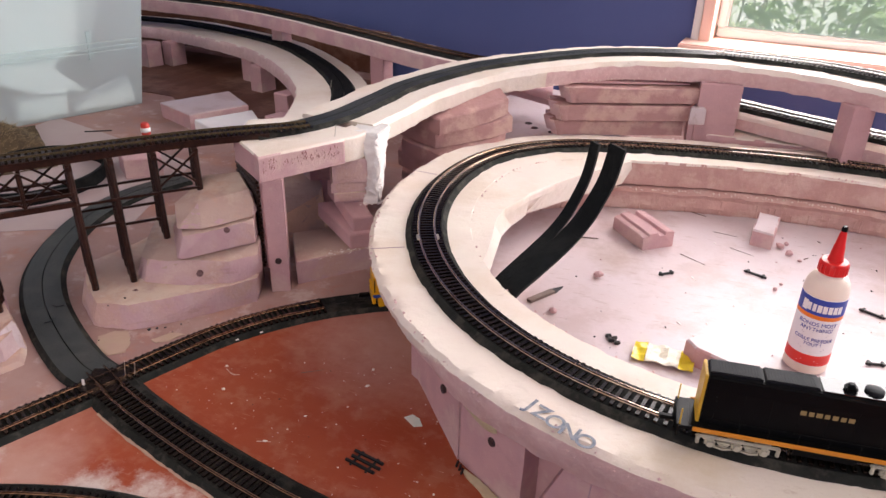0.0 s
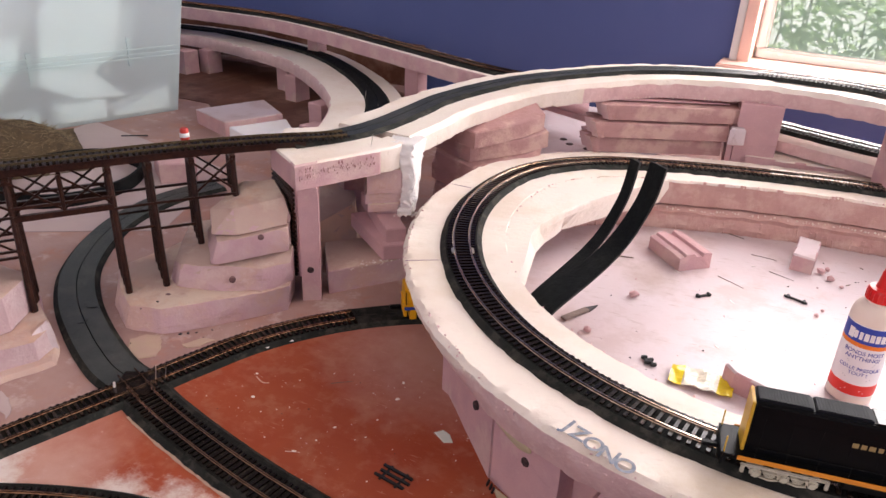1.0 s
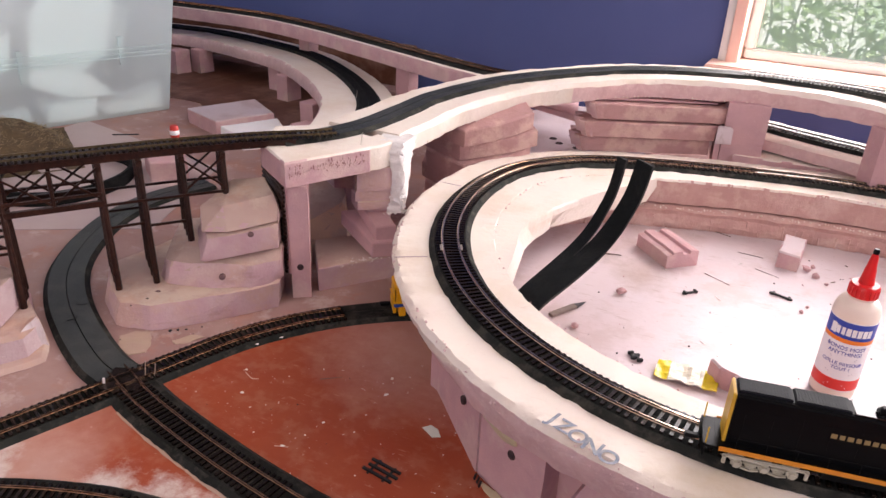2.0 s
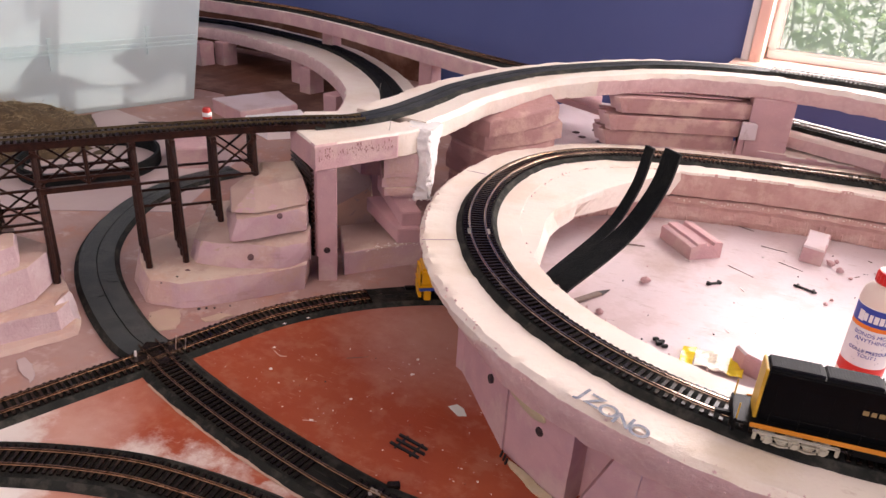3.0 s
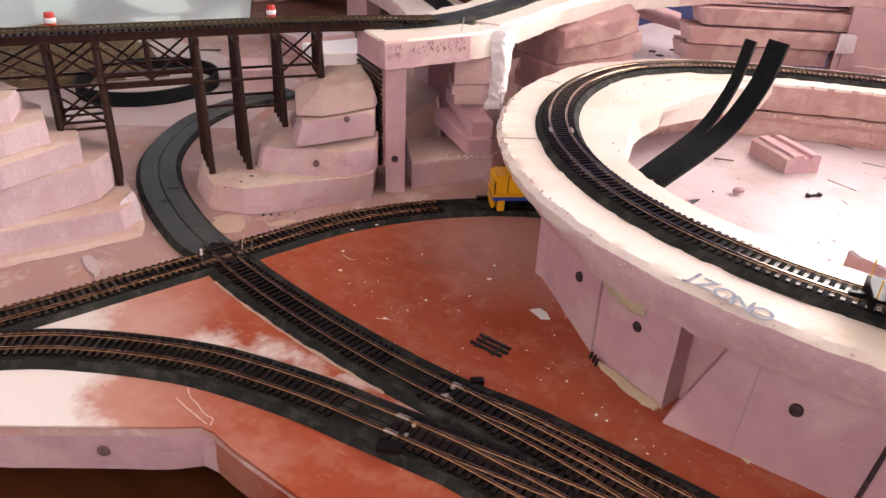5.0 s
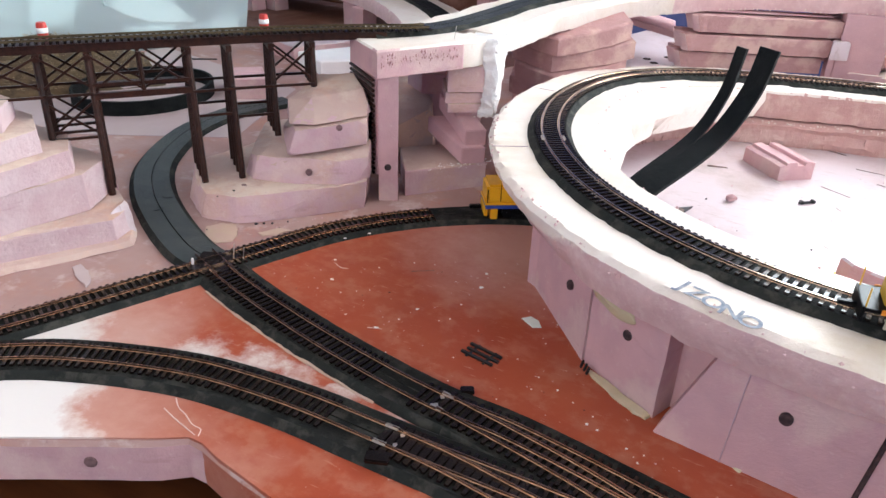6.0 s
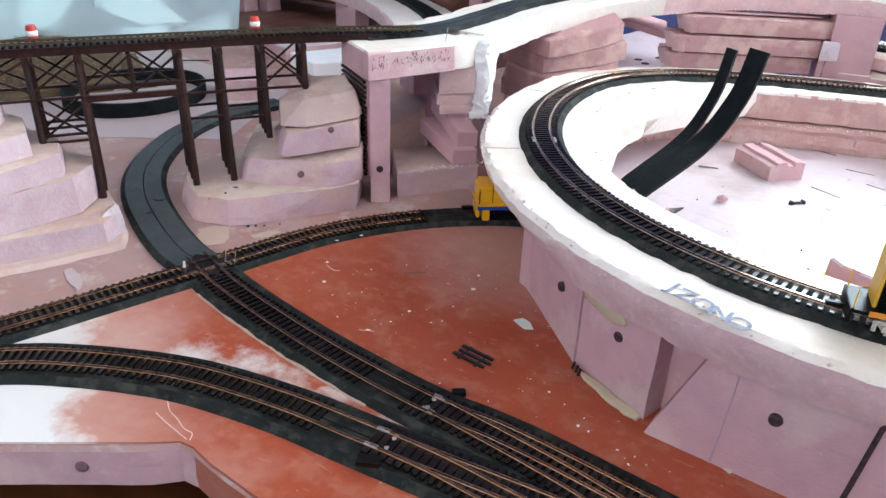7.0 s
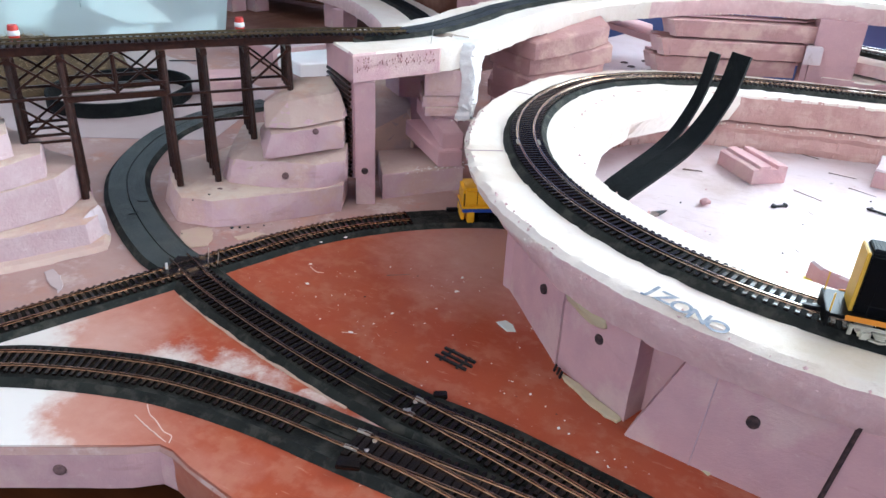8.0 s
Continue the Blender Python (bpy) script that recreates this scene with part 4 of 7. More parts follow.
rock([(-0.475, 0.716, 0.029), (-0.455, 0.707, 0.029), (-0.404, 0.719, 0.029), (-0.365, 0.738, 0.031), (-0.344, 0.767, 0.032), (-0.36, 0.80, 0.03), (-0.42, 0.85, 0.03), (-0.535, 0.81, 0.03)], [(-0.470, 0.722, 0.050), (-0.450, 0.711, 0.053), (-0.420, 0.724, 0.056), (-0.367, 0.745, 0.056), (-0.345, 0.768, 0.058), (-0.352, 0.785, 0.070), (-0.37, 0.80, 0.071), (-0.44, 0.835, 0.068), (-0.46, 0.765, 0.063), (-0.515, 0.805, 0.058)], "thick carved pink foam slab with a bore", RS, [((-0.3945, 0.7270, 0.043), (0.42, -0.9, 0.1))], cuts=9)
rock([(-0.413, 0.714, 0.0615), (-0.391, 0.732, 0.064), (-0.348, 0.770, 0.071), (-0.368, 0.81, 0.071), (-0.42, 0.83, 0.068), (-0.475, 0.782, 0.062)], [(-0.410, 0.724, 0.087), (-0.386, 0.737, 0.091), (-0.348, 0.770, 0.099), (-0.368, 0.81, 0.1015), (-0.42, 0.825, 0.098), (-0.450, 0.785, 0.090)], "carved pink foam slab with a bore near its edge", RS, [((-0.3705, 0.7520, 0.0905), (0.62, -0.75, 0.15))], cuts=8, depth=0.003)
rock([(-0.420, 0.731, 0.0905), (-0.392, 0.740, 0.0925), (-0.347, 0.777, 0.1015), (-0.370, 0.815, 0.1025), (-0.42, 0.825, 0.100), (-0.449, 0.765, 0.092)], [(-0.436, 0.752, 0.111), (-0.404, 0.750, 0.117), (-0.364, 0.790, 0.126), (-0.395, 0.817, 0.131), (-0.428, 0.802, 0.129)], "sloping pink foam cap of the rock stack", RS, cuts=7, depth=0.004)
rock([(-0.44, 0.885, 0), (-0.375, 0.865, 0), (-0.335, 0.905, 0), (-0.37, 0.99, 0), (-0.45, 0.98, 0)], [(-0.425, 0.90, 0.060), (-0.385, 0.885, 0.050), (-0.350, 0.925, 0.072), (-0.375, 0.98, 0.095), (-0.43, 0.97, 0.090)], "tan-stained foam lump behind the column", RS).data.materials[0] = TANLUMP
# terraced stack at the trestle's other end
LT = [
    ([(-0.60, 0.40), (-0.557, 0.472), (-0.533, 0.515), (-0.504, 0.562), (-0.512, 0.590), (-0.61, 0.645), (-0.80, 0.60), (-0.80, 0.42)], 0.0045, 0.028),
    ([(-0.60, 0.42), (-0.5595, 0.479), (-0.538, 0.564), (-0.56, 0.612), (-0.70, 0.62), (-0.75, 0.42)], 0.028, 0.066),
    ([(-0.60, 0.42), (-0.552, 0.486), (-0.547, 0.562), (-0.59, 0.595), (-0.72, 0.60), (-0.74, 0.42)], 0.066, 0.089),
    ([(-0.60, 0.43), (-0.562, 0.502), (-0.562, 0.544), (-0.61, 0.575), (-0.72, 0.58), (-0.73, 0.43)], 0.089, 0.1115),
    ([(-0.62, 0.43), (-0.586, 0.497), (-0.578, 0.522), (-0.61, 0.558), (-0.72, 0.57), (-0.73, 0.43)], 0.1115, 0.133),
]
rock([(x, y, 0) for x, y in ((-0.60, 0.40), (-0.543, 0.464), (-0.519, 0.506), (-0.495, 0.548), (-0.488, 0.568), (-0.513, 0.594), (-0.60, 0.645), (-0.8, 0.6), (-0.8, 0.42))], [(x, y, 0.0050) for x, y in ((-0.60, 0.402), (-0.547, 0.466), (-0.523, 0.508), (-0.499, 0.550), (-0.493, 0.567), (-0.515, 0.590), (-0.60, 0.64), (-0.79, 0.595), (-0.79, 0.42))], "thin pale foam sheet under the terraced stack", "terraced foam stack", cuts=3, depth=0.002)
PALEFOAM = mat("pale_dusted_foam", (0.54, 0.385, 0.39), 0.8, tint=(0.60, 0.47, 0.47), scale=40, amount=0.8, bump=0.6, bump_scale=260, stain=(0.48, 0.31, 0.32), stain_scale=24, stain_amount=0.5)
scuffs(PALEFOAM, (0.42, 0.27, 0.27), 30, 0.60, 0.69, 0.45, (1, 1, 4))
scuffs(PALEFOAM, (0.72, 0.62, 0.60), 70, 0.60, 0.68, 0.5)
for q, a, b in LT:
    top_ = [(x * 0.985 - 0.61 * 0.015, y * 0.985 + 0.52 * 0.015, b - 0.002 * (k % 2)) for k, (x, y) in enumerate(q)]
    step_ = rock([(x, y, a) for x, y in q], top_, "pale pink foam slab of the terraced stack", "terraced foam stack", [((-0.5575, 0.502, 0.0600), (1, -0.3, 0.2)), ((-0.5535, 0.519, 0.0600), (1, -0.3, 0.2)), ((-0.5510, 0.530, 0.0600), (1, -0.3, 0.2))] if b == 0.066 else (), cuts=6, depth=0.003)
    step_.data.materials[0] = PALEFOAM
rock([(-0.532, 0.545, 0.001), (-0.508, 0.565, 0.001), (-0.505, 0.588, 0.001), (-0.530, 0.595, 0.001)], [(-0.512, 0.570, 0.032), (-0.514, 0.588, 0.036), (-0.528, 0.590, 0.030)], "torn whitish foam corner beside the bare roadbed", "terraced foam stack").data.materials[0] = SHEET


# ---- the trestle ----
TP = [(-0.69, 0.478, 0.178), (-0.602, 0.588, 0.178), (-0.541, 0.662, 0.178), (-0.474, 0.744, 0.178), (-0.409, 0.812, 0.178), (-0.352, 0.860, 0.178), (-0.336, 0.878, 0.178)]
tpath = spline(TP, 0.004)


def near(x, y):
    i = min(range(len(tpath)), key=lambda k: (tpath[k].x - x) ** 2 + (tpath[k].y - y) ** 2)
    n = sides(tpath)[i]
    return tpath[i], n


def trestle():
    """Brown pile trestle: deck beams, bents of leaning piles, girts and cross braces."""
    t = thing("trestle_bridge", (-0.5, 0.7, 0.02), "dark brown plastic pile trestle with cross bracing", "trestle bridge")
    back_ = Matrix.Translation((0.5, -0.7, -0.02))
    run = [p for p in tpath if p.y < 0.846]
    for s in (-0.011, 0.011):
        part("deck_beam", sweep(run, [(s - 0.003, -0.0085), (s + 0.003, -0.0085), (s + 0.003, -0.0004), (s - 0.003, -0.0004)]), TRESTLE, t, m=back_)
    part("deck_planking", sweep(run, [(-0.016, -0.0020), (0.016, -0.0020), (0.016, -0.0002), (-0.016, -0.0002)]), TRESTLE, t, m=back_)
    bents = [(-0.64, 0.54, 0.112), (-0.603, 0.588, 0.066), (-0.575, 0.624, 0.018), (-0.516, 0.694, 0.029), (-0.490, 0.724, 0.029), (-0.462, 0.758, 0.072), (-0.432, 0.790, 0.122)]
    tops = []
    for x, y, zb in bents:
        c, n = near(x, y)
        zt = c.z - 0.0085
        tops.append((c, n, zb, zt))
        part("cap", beam(c - n * 0.021 + Vector((0, 0, -0.0115)), c + n * 0.021 + Vector((0, 0, -0.0115)), 0.006, 0.006), TRESTLE, t, m=back_)
        for o1 in (-0.016, -0.0055, 0.0055, 0.016):
            a = c + n * o1
            b = c + n * (o1 * (1 + 1.1 * (zt - zb) / 0.16))
            part("post", rod((a.x, a.y, zt - 0.004), (b.x, b.y, zb), 0.0033, seg=8, r2=0.0036), TRESTLE, t, m=back_)
        for f0 in (0.3, 0.62):
            z = zt - (zt - zb) * f0
            w = 0.018 + 0.016 * f0 * (zt - zb) / 0.16
            part("sway_brace", beam(c - n * w + Vector((0, 0, z - c.z)), c + n * w + Vector((0, 0, z - c.z + 0.008)), 0.0016, 0.0026), TRESTLE, t, m=back_)

    def at(k, off, z):
        c, n, zb, zt = tops[k]
        p = c + n * off
        return Vector((p.x, p.y, z))

    def bar(a, b, w=0.0022, h=0.0026, name="girt"):
        part(name, beam(a, b, w, h), TRESTLE, t, m=back_)

    for side in (-0.021, 0.021):
        # girts between the bents
        for k0, k1, z in ((0, 1, 0.131), (1, 2, 0.131), (3, 4, 0.126), (4, 5, 0.126), (5, 6, 0.126), (3, 4, 0.100), (4, 5, 0.096), (1, 2, 0.088), (1, 2, 0.095)):
            bar(at(k0, side * 1.12, z), at(k1, side * 1.12, z))
        # cross braces below the deck
        for k0, k1, z0, z1 in ((1, 2, 0.137, 0.168), (5, 6, 0.130, 0.166), (1, 2, 0.090, 0.124), (0, 1, 0.137, 0.168)):
            bar(at(k0, side, z0), at(k1, side, z1), 0.0016, 0.0022, "brace")
            bar(at(k0, side, z1), at(k1, side, z0), 0.0016, 0.0022, "brace")
        # framed opening over the bare roadbed
        a, b = at(2, side, 0.128), at(3, side, 0.128)
        mid = (a + b) / 2
        bar(a, b, 0.005, 0.006, "chord")
        bar(a + Vector((0, 0, 0.011)), b + Vector((0, 0, 0.011)), 0.003, 0.003, "chord")
        part("hanger", rod(mid, mid + Vector((0, 0, 0.041)), 0.0022), TRESTLE, t, m=back_)
        for p, q in ((a, mid), (mid, b)):
            bar(p + Vector((0, 0, 0.004)), q + Vector((0, 0, 0.040)), 0.0016, 0.0022, "brace")
            bar(p + Vector((0, 0, 0.040)), q + Vector((0, 0, 0.004)), 0.0016, 0.0022, "brace")
    return t


trestle()
track("track", TP, "olive-brown rails and ties along the trestle deck", metal=OLIVE)
foam_piece("foam_sheet", [(-0.60, 0.60), (-0.560, 0.597), (-0.557, 0.614), (-0.590, 0.640), (-0.63, 0.64)], 0.0, 0.018, "thin pale pink foam piece under a trestle bent", "foam piece", rough=0.001)

BARREL_RED = mat("red_barrel_plastic", (0.55, 0.04, 0.025), 0.4, tint=(0.4, 0.03, 0.02), scale=200)
BARREL_WHITE = mat("white_barrel_band", (0.8, 0.78, 0.75), 0.45, tint=(0.7, 0.66, 0.62), scale=200)


def barrel(x, y):
    c, n = near(x, y)
    p = c + n * 0.0195
    b = thing("toy_barrel", (p.x, p.y, c.z), "tiny red barrel with a white band beside the track", "toy barrel", "toy barrels")
    smooth(part("barrel_body", lathe([(0.0040, -0.008), (0.0044, -0.002), (0.0048, 0.002), (0.0050, 0.007), (0.0047, 0.012), (0.0040, 0.0145), (0.0036, 0.0145)], 20), BARREL_RED, b), 50)
    smooth(part("band", lathe([(0.0049, 0.0045), (0.00525, 0.0048), (0.00525, 0.0092), (0.0049, 0.0095)], 20), BARREL_WHITE, b, "white band"), 50)
    part("ledge", box(0.016, 0.010, 0.003, 0.0006, (0, 0, -0.0105)), TRESTLE, b, "brown timber ledge")


barrel(-0.492, 0.784)
barrel(-0.632, 0.620)


# timber facing beside the column
def facing():
    a, b = Vector((-0.347, 0.787)), Vector((-0.408, 0.836))
    t = thing("timber_facing", (a.x, a.y, 0.03), "dark brown log facing between column and shelf end", "timber facing")
    d = (b - a)
    n = Vector((-d.y, d.x)).normalized()
    for k in range(20):
        z = 0.002 + k * 0.0055
        j = random.Random(k)
        s0, s1 = j.uniform(0, 0.04), 1 + j.uniform(-0.05, 0.03)
        p, q = d * s0 + n * 0.002, d * s1 + n * 0.002
        part("log", rod((p.x, p.y, z), (q.x, q.y, z), 0.0019, seg=7), TRESTLE, t)
    w_ = n * -0.0020
    part("backing", beam((w_.x, w_.y, 0.054), (d.x + w_.x, d.y + w_.y, 0.054), 0.003, 0.108), FOAM, t, "pink foam board behind the logs")


facing()

# ---- the storage box, straw and loose loop behind the trestle ----
MILKY = bpy.data.materials.new("milky_plastic")
MILKY.use_nodes = True
_n = MILKY.node_tree
_b = _n.nodes["Principled BSDF"]
_b.inputs["Base Color"].default_value = (0.88, 0.96, 0.94, 1)
_b.inputs["Roughness"].default_value = 0.3
_clear = _n.nodes.new("ShaderNodeBsdfTransparent")
_clear.inputs[0].default_value = (0.93, 0.99, 0.985, 1)
_glow = _n.nodes.new("ShaderNodeBsdfTranslucent")
_glow.inputs[0].default_value = (0.88, 0.93, 0.93, 1)
_m1, _m2 = _n.nodes.new("ShaderNodeMixShader"), _n.nodes.new("ShaderNodeMixShader")
_m1.inputs[0].default_value, _m2.inputs[0].default_value = 0.55, 0.62
_n.links.new(_b.outputs[0], _m1.inputs[1])
_n.links.new(_glow.outputs[0], _m1.inputs[2])
_n.links.new(_m1.outputs[0], _m2.inputs[1])
_n.links.new(_clear.outputs[0], _m2.inputs[2])
_n.links.new(_m2.outputs[0], _n.nodes["Material Output"].inputs[0])


def storage_box():
    a = Vector((-1.018, 1.345, 0.0))
    u = Vector((-0.142, -0.314, 0)).normalized()
    n = Vector((u.y, -u.x, 0))
    if n.x > 0:
        n = -n
    t = thing("storage_box", a + Vector((0, 0, 0.002)), "milky translucent plastic storage box full of foam scraps", "storage box")
    L, D, H = 0.56, 0.36, 0.34
    lean = 0.05

    def wall(p, q, inward):
        bm = bmesh.new()
        lo = [p, q, q + inward * 0.003, p + inward * 0.003]
        c = u * (L / 2) + n * (D / 2)
        hi = [v + (v - c).normalized() * lean + Vector((0, 0, H)) for v in lo]
        vs = [bm.verts.new(v) for v in lo + hi]
        for f in ((0, 1, 5, 4), (1, 2, 6, 5), (2, 3, 7, 6), (3, 0, 4, 7), (3, 2, 1, 0), (4, 5, 6, 7)):
            bm.faces.new([vs[k] for k in f])
        bmesh.ops.recalc_face_normals(bm, faces=bm.faces)
        return part("side_wall", bm, MILKY, t)

    o = Vector((0, 0, 0))
    wall(o, u * L, n)
    wall(u * L, u * L + n * D, -u)
    wall(u * L + n * D, n * D, -n)
    wall(n * D, o, u)
    part("bottom", beam(u * 0.004 + n * D / 2, u * (L - 0.004) + n * D / 2, D - 0.008, 0.004), MILKY, t)
    for z in (0.118, 0.126, 0.136):
        k = z / H * lean * 0.75
        off = -n * (k + 0.0012) - u * k * 0.6
        part("rib", beam(off + Vector((0, 0, z)), u * L + off + u * k * 1.2 + Vector((0, 0, z)), 0.003, 0.003), MILKY, t, "raised moulded rib")
    for s, z0, z1 in ((0.088, 0.105, 0.160), (0.270, 0.088, 0.148)):
        p = u * s - n * 0.002
        part("rib", beam(p - n * 0.08 * z0 + Vector((0, 0, z0)), p - n * 0.08 * z1 + Vector((0, 0, z1)), 0.008, 0.004), MILKY, t, "raised moulded rib")
    return a, u, n


BA, BU, BN = storage_box()
SCRAP = mat("white_foam_scrap", (0.93, 0.92, 0.91), 0.75, tint=(0.84, 0.78, 0.78), scale=12, amount=0.7, bump=0.3, bump_scale=200)
turn0 = math.degrees(math.atan2(BU.y, BU.x))
# along the box, depth, height, then size and the three turns
HEAP = [
    (0.43, 0.055, 0.004, 0.09, 0.06, 0.05, 0, 0, 8), (0.50, 0.06, 0.004, 0.06, 0.05, 0.06, 0, 0, 0), (0.40, 0.05, 0.060, 0.16, 0.025, 0.19, -4, -12, -3), (0.50, 0.06, 0.075, 0.07, 0.04, 0.10, 0, 18, 0),
    (0.13, 0.10, 0.12, 0.10, 0.03, 0.17, 0, 14, 10), (0.30, 0.12, 0.15, 0.16, 0.04, 0.14, 5, -20, 0), (0.46, 0.12, 0.16, 0.12, 0.04, 0.13, 0, 20, 5), (0.07, 0.12, 0.11, 0.05, 0.04, 0.10, 0, -18, 0),
]
for s, n_, z, sx, sy, sz, rx, ry, rz in HEAP:
    ob = part("foam_scrap", box(sx, sy, sz, 0.003), SCRAP, m=Matrix.Translation(BA + BU * s + BN * n_ + Vector((0, 0, z))) @ pose(0, 0, 0, rx, ry, turn0 + rz))
    tagged(ob, "white foam offcut inside the milky storage box", "foam scrap", "foam scraps in the box")


def pressed_scrap(outline, deep):
    """A white offcut lying against the box's leaning front wall; the outline runs along the wall and up."""
    bm = bmesh.new()
    rows = [[bm.verts.new(BU * a + BN * (0.006 + d - 0.08 * z) + Vector((0, 0, z))) for a, z in outline] for d in (0.0, deep)]
    k = len(outline)
    for q in range(k):
        bm.faces.new((rows[0][q], rows[0][(q + 1) % k], rows[1][(q + 1) % k], rows[1][q]))
    bm.faces.new(rows[0])
    bm.faces.new(rows[1][::-1])
    bmesh.ops.recalc_face_normals(bm, faces=bm.faces)
    bmesh.ops.bevel(bm, geom=bm.edges[:], offset=0.0015, segments=1, affect="EDGES")
    tagged(part("foam_scrap", bm, SCRAP, m=Matrix.Translation(BA)), "white foam offcut pressed against the milky box wall", "foam scrap", "foam scraps in the box")


pressed_scrap([(0.261, 0.088), (0.237, 0.208), (0.19, 0.27), (0.083, 0.27), (0.101, 0.165), (0.113, 0.128), (0.16, 0.101), (0.101, 0.046), (0.195, 0.052), (0.254, 0.081)], 0.02)
pressed_scrap([(0.233, 0.045), (0.143, 0.045), (0.146, 0.007), (0.236, 0.007)], 0.05)
pressed_scrap([(0.130, 0.016), (0.012, 0.054), (0.012, 0.007), (0.130, 0.007)], 0.05)
pressed_scrap([(0.331, 0.029), (0.264, 0.034), (0.268, 0.007), (0.336, 0.007)], 0.05)
pressed_scrap([(0.330, 0.165), (0.274, 0.185), (0.287, 0.123), (0.350, 0.060), (0.400, 0.060), (0.390, 0.165)], 0.03)


def straw():
    bm = bmesh.new()
    bmesh.ops.create_grid(bm, x_segments=28, y_segments=28, size=1)
    for v in bm.verts:
        x, y = v.co.x, v.co.y
        r = math.sqrt(x * x + y * y)
        h = max(0.0, 1 - r * r) ** 0.7
        q = Vector((x * 0.17, y * 0.13, h * 0.062))
        v.co = q + noise.noise_vector(q * 45) * 0.008 * (0.3 + h)
    t = part("straw_heap", bm, HAY, m=pose(-1.09, 0.93, 0.001, 0, 0, 55))
    smooth(t, 60)
    tagged(t, "brown straw heap beside the storage box", "straw heap", kind="stuff")
    j = random.Random(3)
    fb = bmesh.new()
    for _ in range(2600):
        a, r = j.uniform(0, 6.283), math.sqrt(j.random()) * 0.98
        h = max(0.0, 1 - r * r) ** 0.7
        p = Vector((0.17 * r * math.cos(a), 0.13 * r * math.sin(a), h * 0.062 + 0.001))
        d = Vector((j.uniform(-1, 1), j.uniform(-1, 1), j.uniform(-0.15, 0.35))).normalized() * j.uniform(0.008, 0.024)
        w = Vector((-d.y, d.x, 0.3 * d.x)).normalized() * 0.0005
        fb.faces.new([fb.verts.new(p - w), fb.verts.new(p + w), fb.verts.new(p + d)])
    s = part("straw_fibre", fb, STRAW, t, "loose pale straw fibres")
    s["kind"] = "stuff"


STRAW = mat("pale_straw", (0.34, 0.25, 0.14), 0.8, tint=(0.10, 0.068, 0.036), scale=60, amount=0.9)
straw()

PALESHEET = mat("pale_pink_sheet", (0.48, 0.38, 0.37), 0.6, tint=(0.42, 0.31, 0.30), scale=7, amount=0.8, bump=0.1, bump_scale=90)
hoop = [Vector((-0.868 + 0.098 * math.cos(a), 0.935 + 0.108 * math.sin(a), 0.0)) for a in (2 * math.pi * k / 64 for k in range(65))]
hp = smooth(part("loose_roadbed_hoop", sweep(hoop, [(0.0025, 0), (0.0025, 0.021), (-0.0025, 0.021), (-0.0025, 0)], jitter=0.0004), BED), 50)
hp.location = (0, 0, 0.001)
tagged(hp, "black roadbed strip coiled in a hoop standing on edge", "roadbed strip")
foam_piece("foam_block", [(-0.80, 1.04), (-0.745, 0.995), (-0.70, 1.03), (-0.755, 1.085)], 0.0, 0.034, "pink foam block with pale end behind the trestle", "foam block", rough=0.0008)
foam_piece("foam_sheet", [(-0.92, 1.29), (-0.815, 1.245), (-0.755, 1.35), (-0.85, 1.42)], 0.0, 0.030, "flat pink foam offcut with a whitish top", "foam piece", rough=0.001, top=SHEET)
foam_piece("foam_sheet", [(-0.80, 1.24), (-0.72, 1.20), (-0.66, 1.26), (-0.74, 1.34)], 0.0, 0.024, "flat white foam offcut on the ground", "foam piece", rough=0.001, material=SCRAP)
foam_piece("foam_sheet", [(-1.05, 0.62), (-0.62, 0.86), (-0.70, 1.10), (-1.1, 1.2)], 0.0, 0.0008, "thin pale pinkish sheet lying on the ground", "sheet", rough=0.0, material=PALESHEET, bevel=0.0002)

# ---- upright loose roadbed halves inside the ring ----


def half_strip(points, width, label):
    pts = spline(points, 0.005)
    bm = bmesh.new()
    rows = []
    across = Vector((0.70, -0.70, 0.05)).normalized()
    for k, p in enumerate(pts):
        d = (pts[min(k + 1, len(pts) - 1)] - pts[max(k - 1, 0)]).normalized()
        w = (across - d * across.dot(d)).normalized()
        h = d.cross(w).normalized()
        rows.append([bm.verts.new(p + w * a + h * c) for a, c in ((-width / 2, -0.0025), (width / 2, -0.0025), (width / 2 - 0.003, 0.0025), (-width / 2, 0.0025))])
    for a, b in zip(rows, rows[1:]):
        for k in range(4):
            bm.faces.new((a[k], b[k], b[(k + 1) % 4], a[(k + 1) % 4]))
    bm.faces.new(rows[0])
    bm.faces.new(rows[-1][::-1])
    bmesh.ops.recalc_face_normals(bm, faces=bm.faces)
    return tagged(smooth(part("loose_roadbed_strip", bm, BED), 30), label, "roadbed strip", "loose roadbed halves")


half_strip([(-0.0518, 0.7160, 0.0855), (-0.0416, 0.7378, 0.0983), (-0.0292, 0.7640, 0.1068), (-0.0180, 0.7914, 0.1135), (-0.0080, 0.8180, 0.1206), (0.0009, 0.8423, 0.1305), (0.0089, 0.8625, 0.1456), (0.0169, 0.8772, 0.1682), (0.0223, 0.8837, 0.2007)], 0.026, "wide black roadbed half curving up from the ring's edge")
half_strip([(-0.0652, 0.7285, 0.0817), (-0.0559, 0.7490, 0.0967), (-0.0450, 0.7761, 0.1051), (-0.0358, 0.8058, 0.1101), (-0.0279, 0.8354, 0.1148), (-0.0210, 0.8628, 0.1224), (-0.0149, 0.8851, 0.1362), (-0.0083, 0.9006, 0.1592), (-0.0036, 0.9054, 0.1947)], 0.015, "narrow black roadbed half curving up from the ring's edge")

